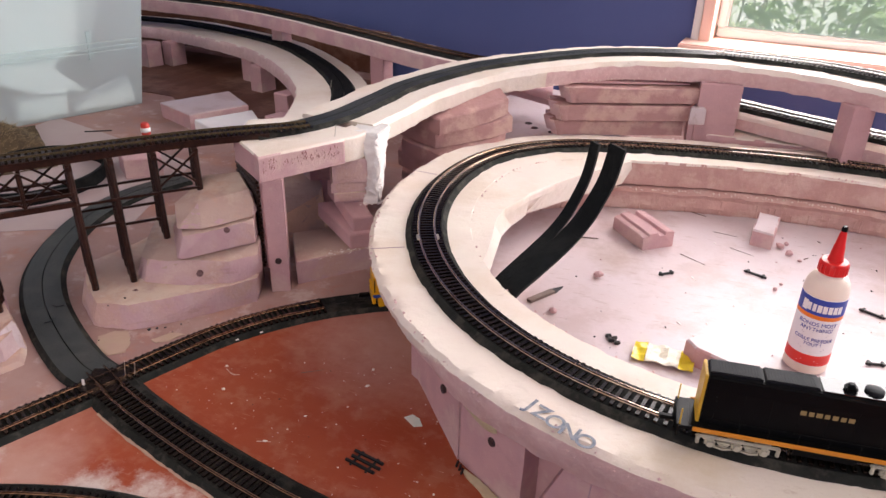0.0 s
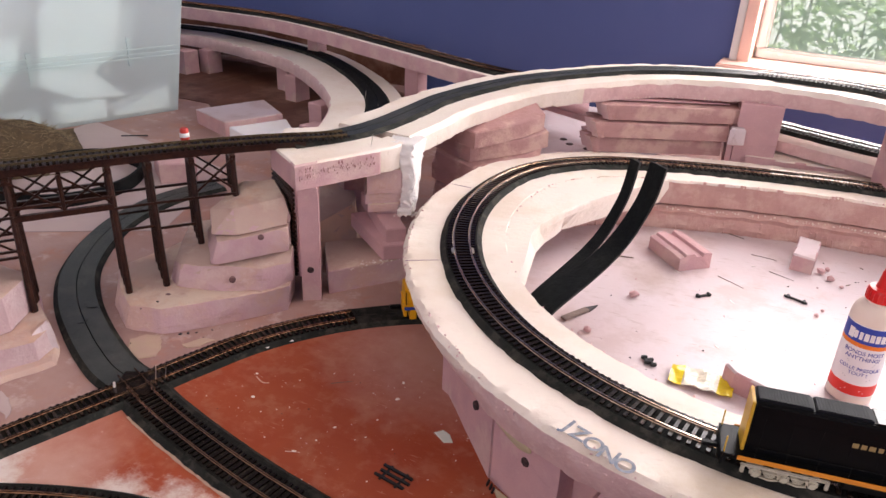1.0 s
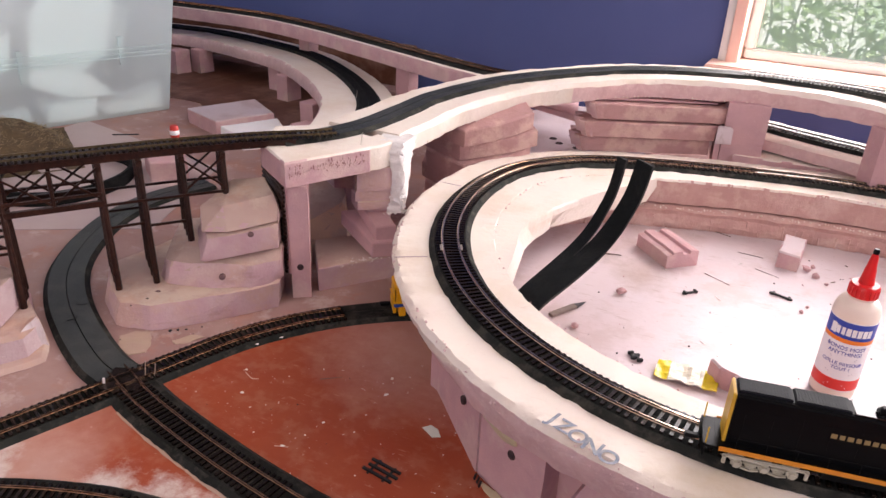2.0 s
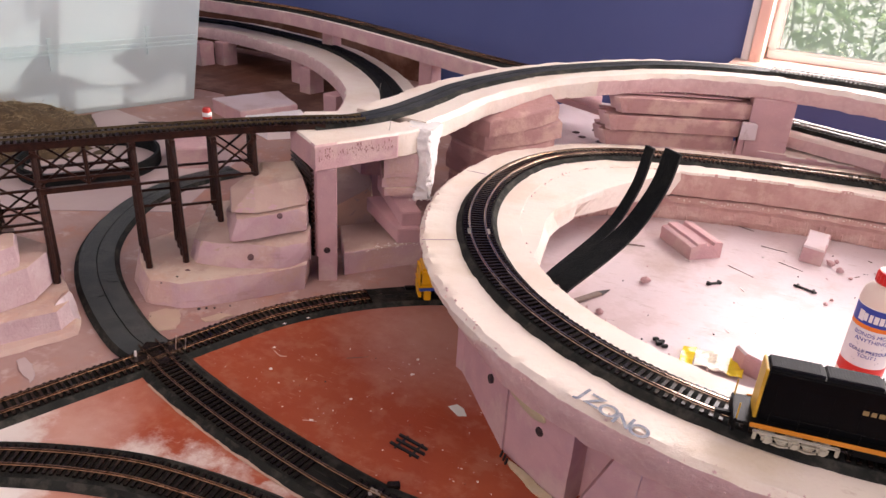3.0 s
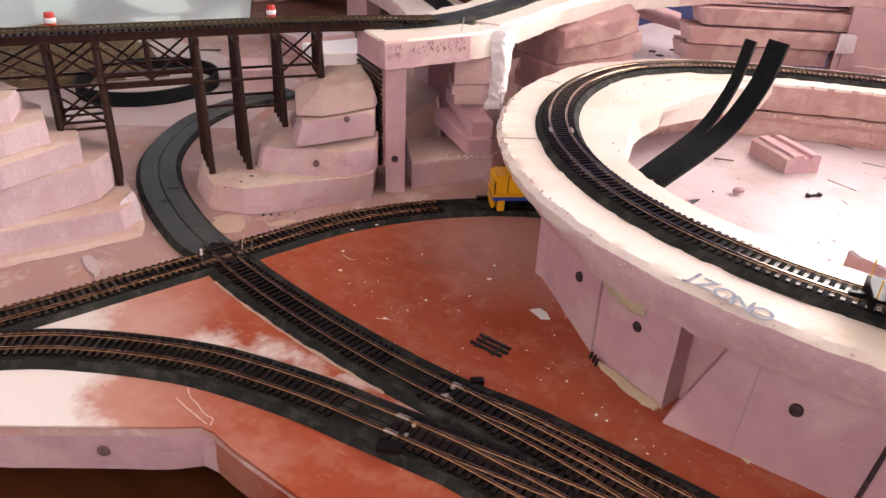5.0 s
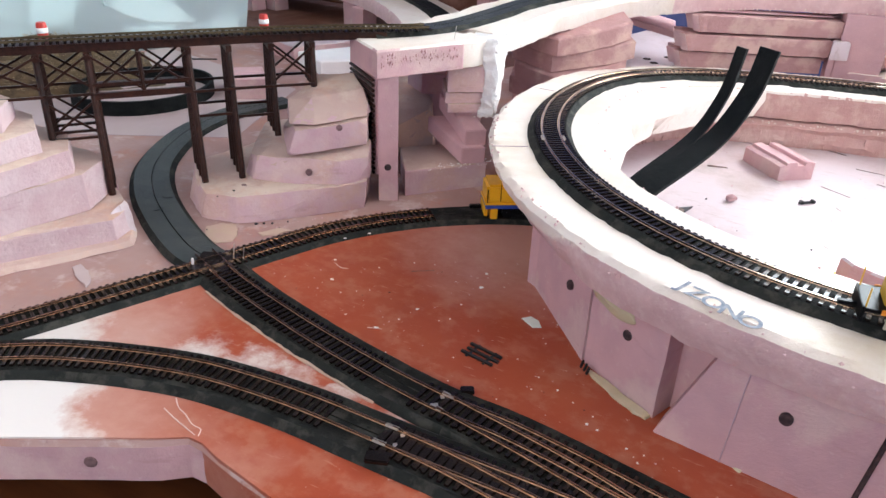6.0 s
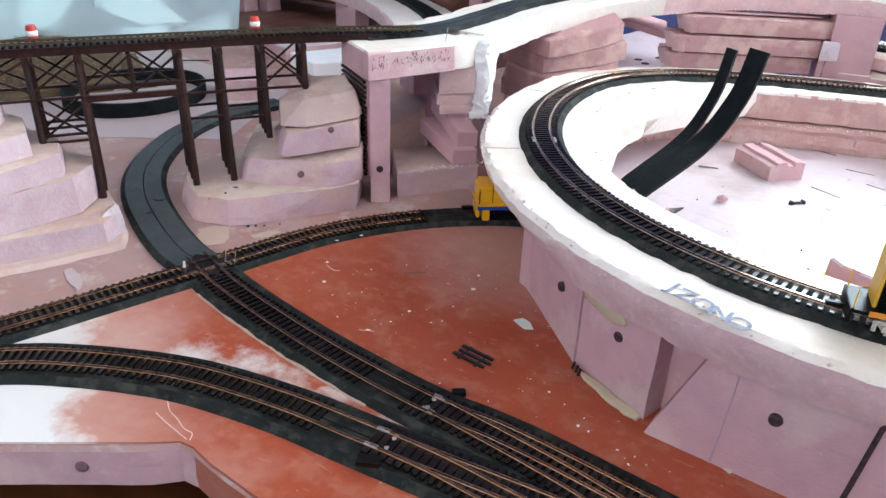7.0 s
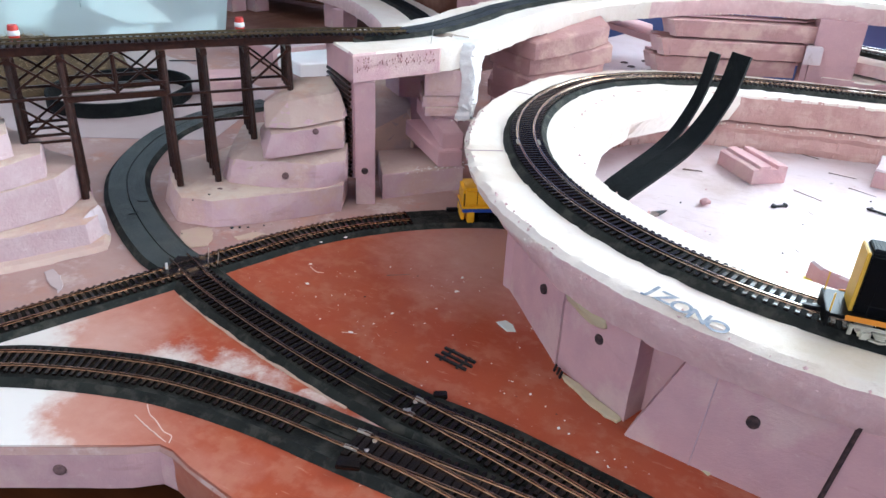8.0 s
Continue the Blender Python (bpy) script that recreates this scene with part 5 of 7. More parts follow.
# ---- the black locomotive ----
LOCO_BLACK = mat("black_loco_plastic", (0.004, 0.0045, 0.005), 0.32, tint=(0.007, 0.007, 0.008), scale=90, amount=0.5, spec=0.09)
LOCO_GREY = mat("grey_roof_grille", (0.010, 0.011, 0.014), 0.55, tint=(0.016, 0.017, 0.020), scale=200, amount=0.5, spec=0.09)
LOCO_ORANGE = mat("orange_loco_stripe", (0.72, 0.27, 0.025), 0.4, tint=(0.6, 0.2, 0.02), scale=100, amount=0.5)
LOCO_YELLOW = mat("yellow_loco_end", (0.75, 0.46, 0.05), 0.45, tint=(0.62, 0.34, 0.04), scale=80, amount=0.5)
LOCO_ROOF = mat("glossy_black_roof", (0.012, 0.013, 0.015), 0.12, tint=(0.02, 0.02, 0.022), scale=90, amount=0.5, spec=0.6)
TRUCK = mat("silver_truck_frame", (0.55, 0.52, 0.42), 0.45, metal=0.1, tint=(0.36, 0.32, 0.24), scale=150, amount=0.8)
GOLD = mat("gold_lettering", (0.34, 0.24, 0.10), 0.5)


def locomotive():
    ang = 276.3
    c = Vector((CX + CR * math.cos(radians(ang)), CY + CR * math.sin(radians(ang)), RZ + 0.0088))
    t = thing("locomotive", c, "black model diesel locomotive with orange stripe", "model locomotive")
    t.rotation_euler = (0, 0, radians(ang + 90 - 360))
    half = 0.083
    bm = bmesh.new()
    # hood: a section drawn along the length
    sec = [(-0.0095, 0.010), (0.0095, 0.010), (0.0095, 0.0468), (0.0080, 0.0482), (0.0, 0.0486), (-0.0080, 0.0482), (-0.0095, 0.0468)]
    rows = [[bm.verts.new((x, y, z)) for y, z in sec] for x in (-half + 0.006, half - 0.004)]
    for k in range(7):
        bm.faces.new((rows[0][k], rows[1][k], rows[1][(k + 1) % 7], rows[0][(k + 1) % 7]))
    bm.faces.new(rows[0])
    bm.faces.new(rows[1])
    bmesh.ops.recalc_face_normals(bm, faces=bm.faces)
    bmesh.ops.bevel(bm, geom=bm.edges[:], offset=0.0007, segments=2, affect="EDGES")
    hood = smooth(part("hood", bm, LOCO_BLACK, t), 30)
    for x in (-0.0605, -0.0275):
        g = part("roof_grille", box(0.0315, 0.0150, 0.0024, 0.0006, (x, 0, 0.0476)), LOCO_GREY, t, "grey roof grille")
        for k in range(15):
            part("slat", box(0.0009, 0.0130, 0.0003, 0, (x - 0.0133 + k * 0.0019, 0, 0.0499)), LOCO_GREY, g)
    part("roof_panel", box(0.088, 0.0160, 0.0008, 0.0002, (0.034, 0, 0.0484)), LOCO_ROOF, t, "glossy dark roof panel")
    part("roof_hatch", box(0.007, 0.006, 0.0035, 0.0008, (0.006, -0.002, 0.0488)), LOCO_BLACK, t)
    part("roof_hatch", box(0.004, 0.004, 0.0020, 0.0005, (0.006, -0.002, 0.0518)), LOCO_GREY, t)
    for x in (0.02, 0.035, 0.05):
        smooth(part("roof_fan", lathe([(0.0055, 0.0482), (0.0055, 0.0506), (0.0046, 0.0512)], 20, m=Matrix.Translation((x, 0, 0))), LOCO_GREY, t), 40)
    part("walkway", box(2 * half, 0.031, 0.0024, 0.0004, (0, 0, 0.0078)), LOCO_BLACK, t)
    for s in (-1, 1):
        part("stripe", box(2 * half - 0.004, 0.0008, 0.0034, 0.0002, (0, s * 0.0158, 0.0076)), LOCO_ORANGE, t, "orange side stripe")
        for k in range(8):
            part("hood_door", box(0.0145, 0.0002, 0.024, 0, (-0.062 + k * 0.0165, s * 0.00952, 0.0135)), LOCO_BLACK, hood)
        for k in range(7):
            w = (0.0035, 0.003, 0.0035, 0.0028, 0.0032, 0.003, 0.0035)[k]
            part("lettering_bar", box(w, 0.0003, 0.0032, 0, (-0.018 + k * 0.0046, s * 0.0097, 0.0300)), GOLD, hood, "gold lettering bar")
        part("handrail", rod((-half + 0.01, s * 0.0150, 0.0185), (half - 0.01, s * 0.0150, 0.0185), 0.0003, seg=6), LOCO_BLACK, t)
        for k in range(9):
            x = -half + 0.012 + k * 0.0178
            part("stanchion", rod((x, s * 0.0150, 0.009), (x, s * 0.0150, 0.0185), 0.0003, seg=6), LOCO_BLACK, t)
    part("end_panel", box(0.0022, 0.0186, 0.038, 0.0006, (-half + 0.0050, 0, 0.010)), LOCO_YELLOW, t, "yellow end panel")
    part("end_platform", box(0.010, 0.031, 0.0022, 0.0004, (-half - 0.002, 0, 0.0078)), LOCO_BLACK, t)
    part("step_plate", box(0.002, 0.030, 0.010, 0.0004, (-half - 0.0068, 0, 0.0005)), LOCO_BLACK, t)
    for s in (-1, 1):
        part("grab_rail", rod((-half - 0.006, s * 0.0135, 0.008), (-half - 0.006, s * 0.0135, 0.022), 0.0005, seg=6), LOCO_YELLOW, t)
    part("coupler", box(0.012, 0.004, 0.003, 0.0006, (-half - 0.012, 0, 0.002)), LOCO_BLACK, t)
    part("fuel_tank", box(0.040, 0.026, 0.009, 0.002, (0, 0, -0.0012)), LOCO_BLACK, t)
    for x in (-0.052, 0.052):
        for s in (-1, 1):
            tb = box(0.052, 0.0022, 0.0024, 0.0007, (x, s * 0.0146, 0.0030))
            for k in (-0.0165, 0.0, 0.0165):
                box(0.0070, 0.0040, 0.0066, 0.0016, (x + k, s * 0.0150, -0.0030), tb)
                rod((x + k, s * 0.0150, 0.0003), (x + k, s * 0.0176, 0.0003), 0.0021, tb, 10)
            for k in (-0.0082, 0.0082):
                # leaf springs between the axle boxes
                for e in range(3):
                    box(0.0088 - 0.0018 * e, 0.0030, 0.0009, 0.0003, (x + k, s * 0.0150, 0.0014 - 0.0013 * e), tb)
                beam((x + k - 0.0055, s * 0.0148, -0.0022), (x + k, s * 0.0148, -0.0034), 0.0022, 0.0011, tb)
                beam((x + k, s * 0.0148, -0.0034), (x + k + 0.0055, s * 0.0148, -0.0022), 0.0022, 0.0011, tb)
            for k in (-0.0245, 0.0245):
                rod((x + k, s * 0.0158, -0.0006), (x + k, s * 0.0158, 0.0046), 0.0013, tb, 8)
            smooth(part("truck_frame", tb, TRUCK, t, "weathered silver truck side frame"), 30)
        for k in (-0.0165, 0.0, 0.0165):
            w = rod((x + k, -0.0105, 0.0018), (x + k, 0.0105, 0.0018), 0.0012, seg=8)
            for s in (-1, 1):
                rod((x + k, s * 0.0075, 0.0018), (x + k, s * 0.0100, 0.0018), 0.0050, w, 18)
            part("wheel_set", w, NICKEL, t, "metal wheel set")
    return t


locomotive()

# ---- the small yellow switcher below the ring ----
YEL = mat("yellow_switcher_plastic", (0.80, 0.42, 0.015), 0.35, tint=(0.70, 0.34, 0.01), scale=90, amount=0.5)
LOCO_BROWN = mat("brown_emblem", (0.16, 0.03, 0.012), 0.5)
SBLUE = mat("blue_switcher_sill", (0.02, 0.06, 0.30), 0.4, tint=(0.03, 0.08, 0.36), scale=90)


def switcher():
    p0 = Vector((-0.222, 0.803, 0.0105))
    t = thing("switcher", p0, "small yellow model switcher with blue sill", "model locomotive")
    t.rotation_euler = (0, 0, radians(33))
    t.scale = (1.3, 1.25, 1.35)
    part("sill", box(0.085, 0.027, 0.0035, 0.0006, (0.043, 0, 0.006)), SBLUE, t, "blue sill")
    part("footplate", box(0.086, 0.028, 0.0016, 0.0004, (0.043, 0, 0.0096)), YEL, t)
    smooth(part("nose", box(0.020, 0.0262, 0.0150, 0.0022, (0.0110, 0, 0.0112)), YEL, t), 40)
    cab = smooth(part("cab", box(0.040, 0.0258, 0.030, 0.0015, (0.0370, 0, 0.0112)), YEL, t), 40)
    part("roof", box(0.043, 0.029, 0.002, 0.0008, (0.0370, 0, 0.0414)), YEL, t)
    for s in (-1, 1):
        for x in (0.0215, 0.0300, 0.0385, 0.0470):
            part("cab_window", box(0.0062, 0.0006, 0.0085, 0, (x, s * 0.0130, 0.0265)), LOCO_GREY, cab, "grey cab window")
        part("grille", box(0.008, 0.0006, 0.0024, 0.0002, (0.024, s * 0.0133, 0.0195)), LOCO_BROWN, t, "small brown side emblem")
        part("emblem", box(0.003, 0.0008, 0.0048, 0.0002, (0.024, s * 0.0133, 0.0183)), LOCO_BROWN, t, "small brown side emblem")
        part("door_seam", box(0.0005, 0.0004, 0.015, 0, (0.0125, s * 0.0132, 0.0125)), LOCO_BLACK, t, "dark door seam")
        part("front_window", box(0.0006, 0.008, 0.008, 0, (0.0169, s * 0.006, 0.0285)), LOCO_GREY, cab, "grey front window")
        part("hand_grab", rod((0.002, s * 0.012, 0.010), (0.002, s * 0.012, 0.022), 0.0004, seg=6), LOCO_GREY, t)
    part("rear_hood", box(0.026, 0.018, 0.014, 0.002, (0.072, 0, 0.0112)), YEL, t)
    part("pilot", box(0.003, 0.022, 0.009, 0.0006, (0.0015, 0, -0.001)), YEL, t)
    part("steps", box(0.006, 0.026, 0.010, 0.0006, (0.008, 0, -0.003)), YEL, t)
    part("coupler", box(0.010, 0.004, 0.003, 0.0006, (-0.006, 0, 0.002)), LOCO_BLACK, t)
    for x in (0.02, 0.05, 0.072):
        w = rod((x, -0.0105, 0.002), (x, 0.0105, 0.002), 0.0012, seg=8)
        for s in (-1, 1):
            rod((x, s * 0.0075, 0.0018), (x, s * 0.0100, 0.0018), 0.0050, w, 18)
        part("wheel_set", w, LOCO_BLACK, t)


switcher()

# ---- the glue bottle ----
GLUE_WHITE = mat("cream_glue_bottle_plastic", (0.80, 0.66, 0.55), 0.35, tint=(0.82, 0.72, 0.64), scale=25, amount=0.6)
LABEL_WHITE = mat("white_bottle_label", (0.82, 0.80, 0.80), 0.4, tint=(0.78, 0.76, 0.77), scale=60, amount=0.5)
LABEL_BLUE = mat("blue_label_band", (0.02, 0.05, 0.33), 0.4, tint=(0.03, 0.07, 0.38), scale=60)
LABEL_ORANGE = mat("orange_label_band", (0.80, 0.20, 0.02), 0.4)
LABEL_RED = mat("red_label_band", (0.72, 0.035, 0.025), 0.4)
CAP_RED = mat("red_cap_plastic", (0.70, 0.020, 0.018), 0.3, tint=(0.6, 0.015, 0.012), scale=60)


def bottle():
    r = 0.0188
    t = thing("glue_bottle", (0.2266, 0.806, 0.0415), "cream glue bottle with red nozzle and printed label", "glue bottle")
    t.rotation_euler = (0, 0, radians(0))
    smooth(part("body", lathe([(r - 0.002, 0), (r, 0.0015), (r, 0.080), (r * 0.985, 0.0845), (r * 0.92, 0.090), (r * 0.78, 0.0945), (r * 0.58, 0.0965), (r * 0.56, 0.0995)], 48), GLUE_WHITE, t), 50)
    cap = smooth(part("cap", lathe([(0.0112, 0.0985), (0.0118, 0.0990), (0.0118, 0.1085), (0.0108, 0.1098), (0.0066, 0.1105), (0.0056, 0.115), (0.0046, 0.124), (0.0040, 0.126), (0.0030, 0.135), (0.0022, 0.1385)], 32), CAP_RED, t, "red screw nozzle"), 40)
    for k in range(20):
        a = 2 * math.pi * k / 20
        part("ridge", box(0.0008, 0.0012, 0.008, 0, (0.0118 * math.cos(a), 0.0118 * math.sin(a), 0.0995)), CAP_RED, cap)
    smooth(part("tip", lathe([(0.0024, 0.138), (0.0026, 0.1405), (0.0018, 0.1425)], 16), LOCO_BLACK, cap, "dark blob of dried glue"), 40)
    mid = radians(-96)

    def wrap(name, z0, z1, span, material, extra, label=""):
        bm = bmesh.new()
        n = 36
        rows = []
        for k in range(n + 1):
            a = mid + radians(span) * (k / n - 0.5)
            rows.append([bm.verts.new(((r + e) * math.cos(a), (r + e) * math.sin(a), z)) for e, z in ((extra, z0), (extra, z1), (-0.0004, z1), (-0.0004, z0))])
        for a, b in zip(rows, rows[1:]):
            for k in range(4):
                bm.faces.new((a[k], b[k], b[(k + 1) % 4], a[(k + 1) % 4]))
        bm.faces.new(rows[0])
        bm.faces.new(rows[-1])
        bmesh.ops.recalc_face_normals(bm, faces=bm.faces)
        return smooth(part(name, bm, material, t, label), 40)

    wrap("label", 0.010, 0.079, 170, LABEL_WHITE, 0.00015, "white printed label")
    wrap("blue_band", 0.0625, 0.0785, 168, LABEL_BLUE, 0.0003, "blue band")
    wrap("orange_band", 0.0585, 0.0625, 168, LABEL_ORANGE, 0.0003, "orange band")
    wrap("red_band", 0.0105, 0.0215, 168, LABEL_RED, 0.0003, "red band")

    def bent(bm, z, material, name, label):
        for v in bm.verts:
            a = mid + v.co.x / r
            rr = r + 0.0004 + max(0.0, v.co.z)
            v.co = Vector((rr * math.cos(a), rr * math.sin(a), z + v.co.y))
        return part(name, bm, material, t, label)

    for words, size, z in (("BONDS MOST", 0.0052, 0.0535), ("ANYTHING!", 0.0052, 0.0482), ("COLLE PRESQUE", 0.0046, 0.0375), ("TOUT !", 0.0046, 0.0328)):
        bent(text_mesh(words, size), z, LABEL_BLUE, "printed_words", "blue printed words")
    for k, w in enumerate((0.0050, 0.0032, 0.0028, 0.0036, 0.0034, 0.0034, 0.0034, 0.0036)):
        x = -0.0150 + k * 0.0043
        bent(box(w, 0.0072 if k else 0.0095, 0.0002, 0, (x, 0, 0)), 0.0695, LABEL_WHITE, "brand_bar", "white brand shape")
    for z, w in ((0.0438, 0.022), (0.0425, 0.020), (0.0285, 0.022), (0.0272, 0.018), (0.016, 0.012), (0.0138, 0.018)):
        bent(box(w, 0.0007, 0.0001, 0, (0, 0, 0)), z, GREYPRINT if z > 0.022 else LABEL_WHITE, "print_line", "fine line of print")


GREYPRINT = mat("grey_print", (0.45, 0.45, 0.5), 0.5)
bottle()


# ---- white plaster over the red paint ----
def patchy(m, white, edge, spread, along=(-0.707, -0.707, 0.0), waves=((9.0, 0.20, 0.6), (45.0, 0.06, 0.7))):
    """Lets a second coat show past an uneven edge across one direction."""
    nt = m.node_tree
    b = nt.nodes["Principled BSDF"]
    old = b.inputs["Base Color"].links[0].from_socket
    tc = nt.nodes.new("ShaderNodeTexCoord")
    dot = nt.nodes.new("ShaderNodeVectorMath")
    dot.operation = "DOT_PRODUCT"
    dot.inputs[1].default_value = along
    nt.links.new(tc.outputs["Object"], dot.inputs[0])
    total = dot.outputs["Value"]
    for scale, gain, rough in waves:
        n = nt.nodes.new("ShaderNodeTexNoise")
        n.inputs["Scale"].default_value, n.inputs["Detail"].default_value, n.inputs["Roughness"].default_value = scale, 8, rough
        nt.links.new(tc.outputs["Object"], n.inputs["Vector"])
        k = nt.nodes.new("ShaderNodeMath")
        k.operation = "MULTIPLY_ADD"
        k.inputs[1].default_value = gain
        nt.links.new(n.outputs[0], k.inputs[0])
        nt.links.new(total, k.inputs[2])
        total = k.outputs[0]
    r = nt.nodes.new("ShaderNodeMapRange")
    r.inputs["From Min"].default_value, r.inputs["From Max"].default_value = edge, edge + spread
    nt.links.new(total, r.inputs["Value"])
    x = nt.nodes.new("ShaderNodeMix")
    x.data_type = "RGBA"
    nt.links.new(r.outputs[0], x.inputs[0])
    nt.links.new(old, x.inputs[6])
    x.inputs[7].default_value = (*white, 1)
    nt.links.new(x.outputs[2], b.inputs["Base Color"])


patchy(RED, (0.50, 0.25, 0.19), -0.015, 0.10)
patchy(RED, (0.74, 0.67, 0.62), 0.078, 0.028)
patchy(RIM, (0.79, 0.69, 0.60), 0.128, 0.006, (-0.26, 0.0, 1.0), ((35.0, 0.016, 0.6), (150.0, 0.010, 0.7)))
for n_ in RIM.node_tree.nodes:
    if n_.type == "BUMP":
        n_.inputs["Strength"].default_value = 1.0


def spot(m, centre, radius, fade, colour, amount):
    """A patch of another colour with an uneven edge round one place: dust, stain or painted glare."""
    nt = m.node_tree
    b = nt.nodes["Principled BSDF"]
    old = b.inputs["Base Color"].links[0].from_socket
    tc, d, n = nt.nodes.new("ShaderNodeTexCoord"), nt.nodes.new("ShaderNodeVectorMath"), nt.nodes.new("ShaderNodeTexNoise")
    d.operation = "DISTANCE"
    d.inputs[1].default_value = centre
    nt.links.new(tc.outputs["Object"], d.inputs[0])
    nt.links.new(tc.outputs["Object"], n.inputs["Vector"])
    n.inputs["Scale"].default_value, n.inputs["Detail"].default_value, n.inputs["Roughness"].default_value = 38, 8, 0.74
    k = nt.nodes.new("ShaderNodeMath")
    k.operation = "MULTIPLY_ADD"
    k.inputs[1].default_value = 0.10
    nt.links.new(n.outputs[0], k.inputs[0])
    nt.links.new(d.outputs["Value"], k.inputs[2])
    r = nt.nodes.new("ShaderNodeMapRange")
    for q_, v_ in (("From Min", radius + 0.05), ("From Max", radius + 0.05 - fade), ("To Max", amount)):
        r.inputs[q_].default_value = v_
    nt.links.new(k.outputs[0], r.inputs["Value"])
    x = nt.nodes.new("ShaderNodeMix")
    x.data_type = "RGBA"
    nt.links.new(r.outputs[0], x.inputs[0])
    nt.links.new(old, x.inputs[6])
    x.inputs[7].default_value = (*colour, 1)
    nt.links.new(x.outputs[2], b.inputs["Base Color"])


# pale dust near the ring's foot, with the glare there painted in
spot(RED, (-0.15, 0.77, 0.0), 0.15, 0.12, (0.55, 0.33, 0.28), 0.8)
# chalky plaster rubbed into the fork between the tracks
for x, y, r_, fade_, amount_ in ((-0.370, 0.460, 0.060, 0.060, 0.55), (-0.432, 0.420, 0.058, 0.030, 0.95), (-0.305, 0.464, 0.030, 0.028, 0.85), (-0.262, 0.473, 0.026, 0.028, 0.8), (-0.222, 0.479, 0.023, 0.028, 0.8), (-0.180, 0.481, 0.022, 0.028, 0.75), (-0.135, 0.480, 0.020, 0.030, 0.6)):
    spot(RED, (x, y, 0.0), r_, fade_, (0.68, 0.60, 0.55) if amount_ > 0.56 else (0.56, 0.36, 0.31), amount_)
# yellowed glue on the ring's front, brown smears round the grooved block
spot(CREAM, (0.128, 0.556, RZ), 0.045, 0.06, (0.60, 0.46, 0.27), 0.7)
spot(SHEET, (0.030, 0.955, 0.041), 0.048, 0.05, (0.36, 0.25, 0.19), 0.6)
spot(SHEET, (-0.022, 0.985, 0.041), 0.030, 0.04, (0.34, 0.27, 0.23), 0.55)

# cracks in the paint
CRUSTLINE = mat("chalky_scratch", (0.62, 0.42, 0.35), 0.7, tint=(0.72, 0.6, 0.55), scale=200)


for pts in ([(-0.283, 0.418), (-0.275, 0.412), (-0.266, 0.409), (-0.255, 0.404), (-0.246, 0.403), (-0.242, 0.397)], [(-0.282, 0.406), (-0.265, 0.401), (-0.245, 0.397)], [(-0.305, 0.640), (-0.29, 0.632), (-0.283, 0.634)], [(-0.215, 0.56), (-0.195, 0.566)]):
    cr_ = part("scratch", sweep(spline([(x, y, 0.0015) for x, y in pts], 0.002), [(0.0006, -0.0006), (0.0003, 0.0003), (-0.0004, 0.0003), (-0.0006, -0.0006)], jitter=0.0010), CRUSTLINE)
    tagged(cr_, "whitish scratch in the red-brown paint", "scratch", "scratches in the paint")

# ---- outdoors beyond the window ----
LEAF = mat("sunlit_leaf", (0.40, 0.58, 0.26), 0.5, tint=(0.16, 0.30, 0.13), scale=4, amount=0.9, rand=0.0)
BARK = mat("shrub_bark", (0.14, 0.12, 0.10), 0.8, tint=(0.08, 0.07, 0.06), scale=30)
LAWN = mat("lawn", (0.12, 0.20, 0.06), 0.9, tint=(0.18, 0.22, 0.08), scale=2, amount=0.8)


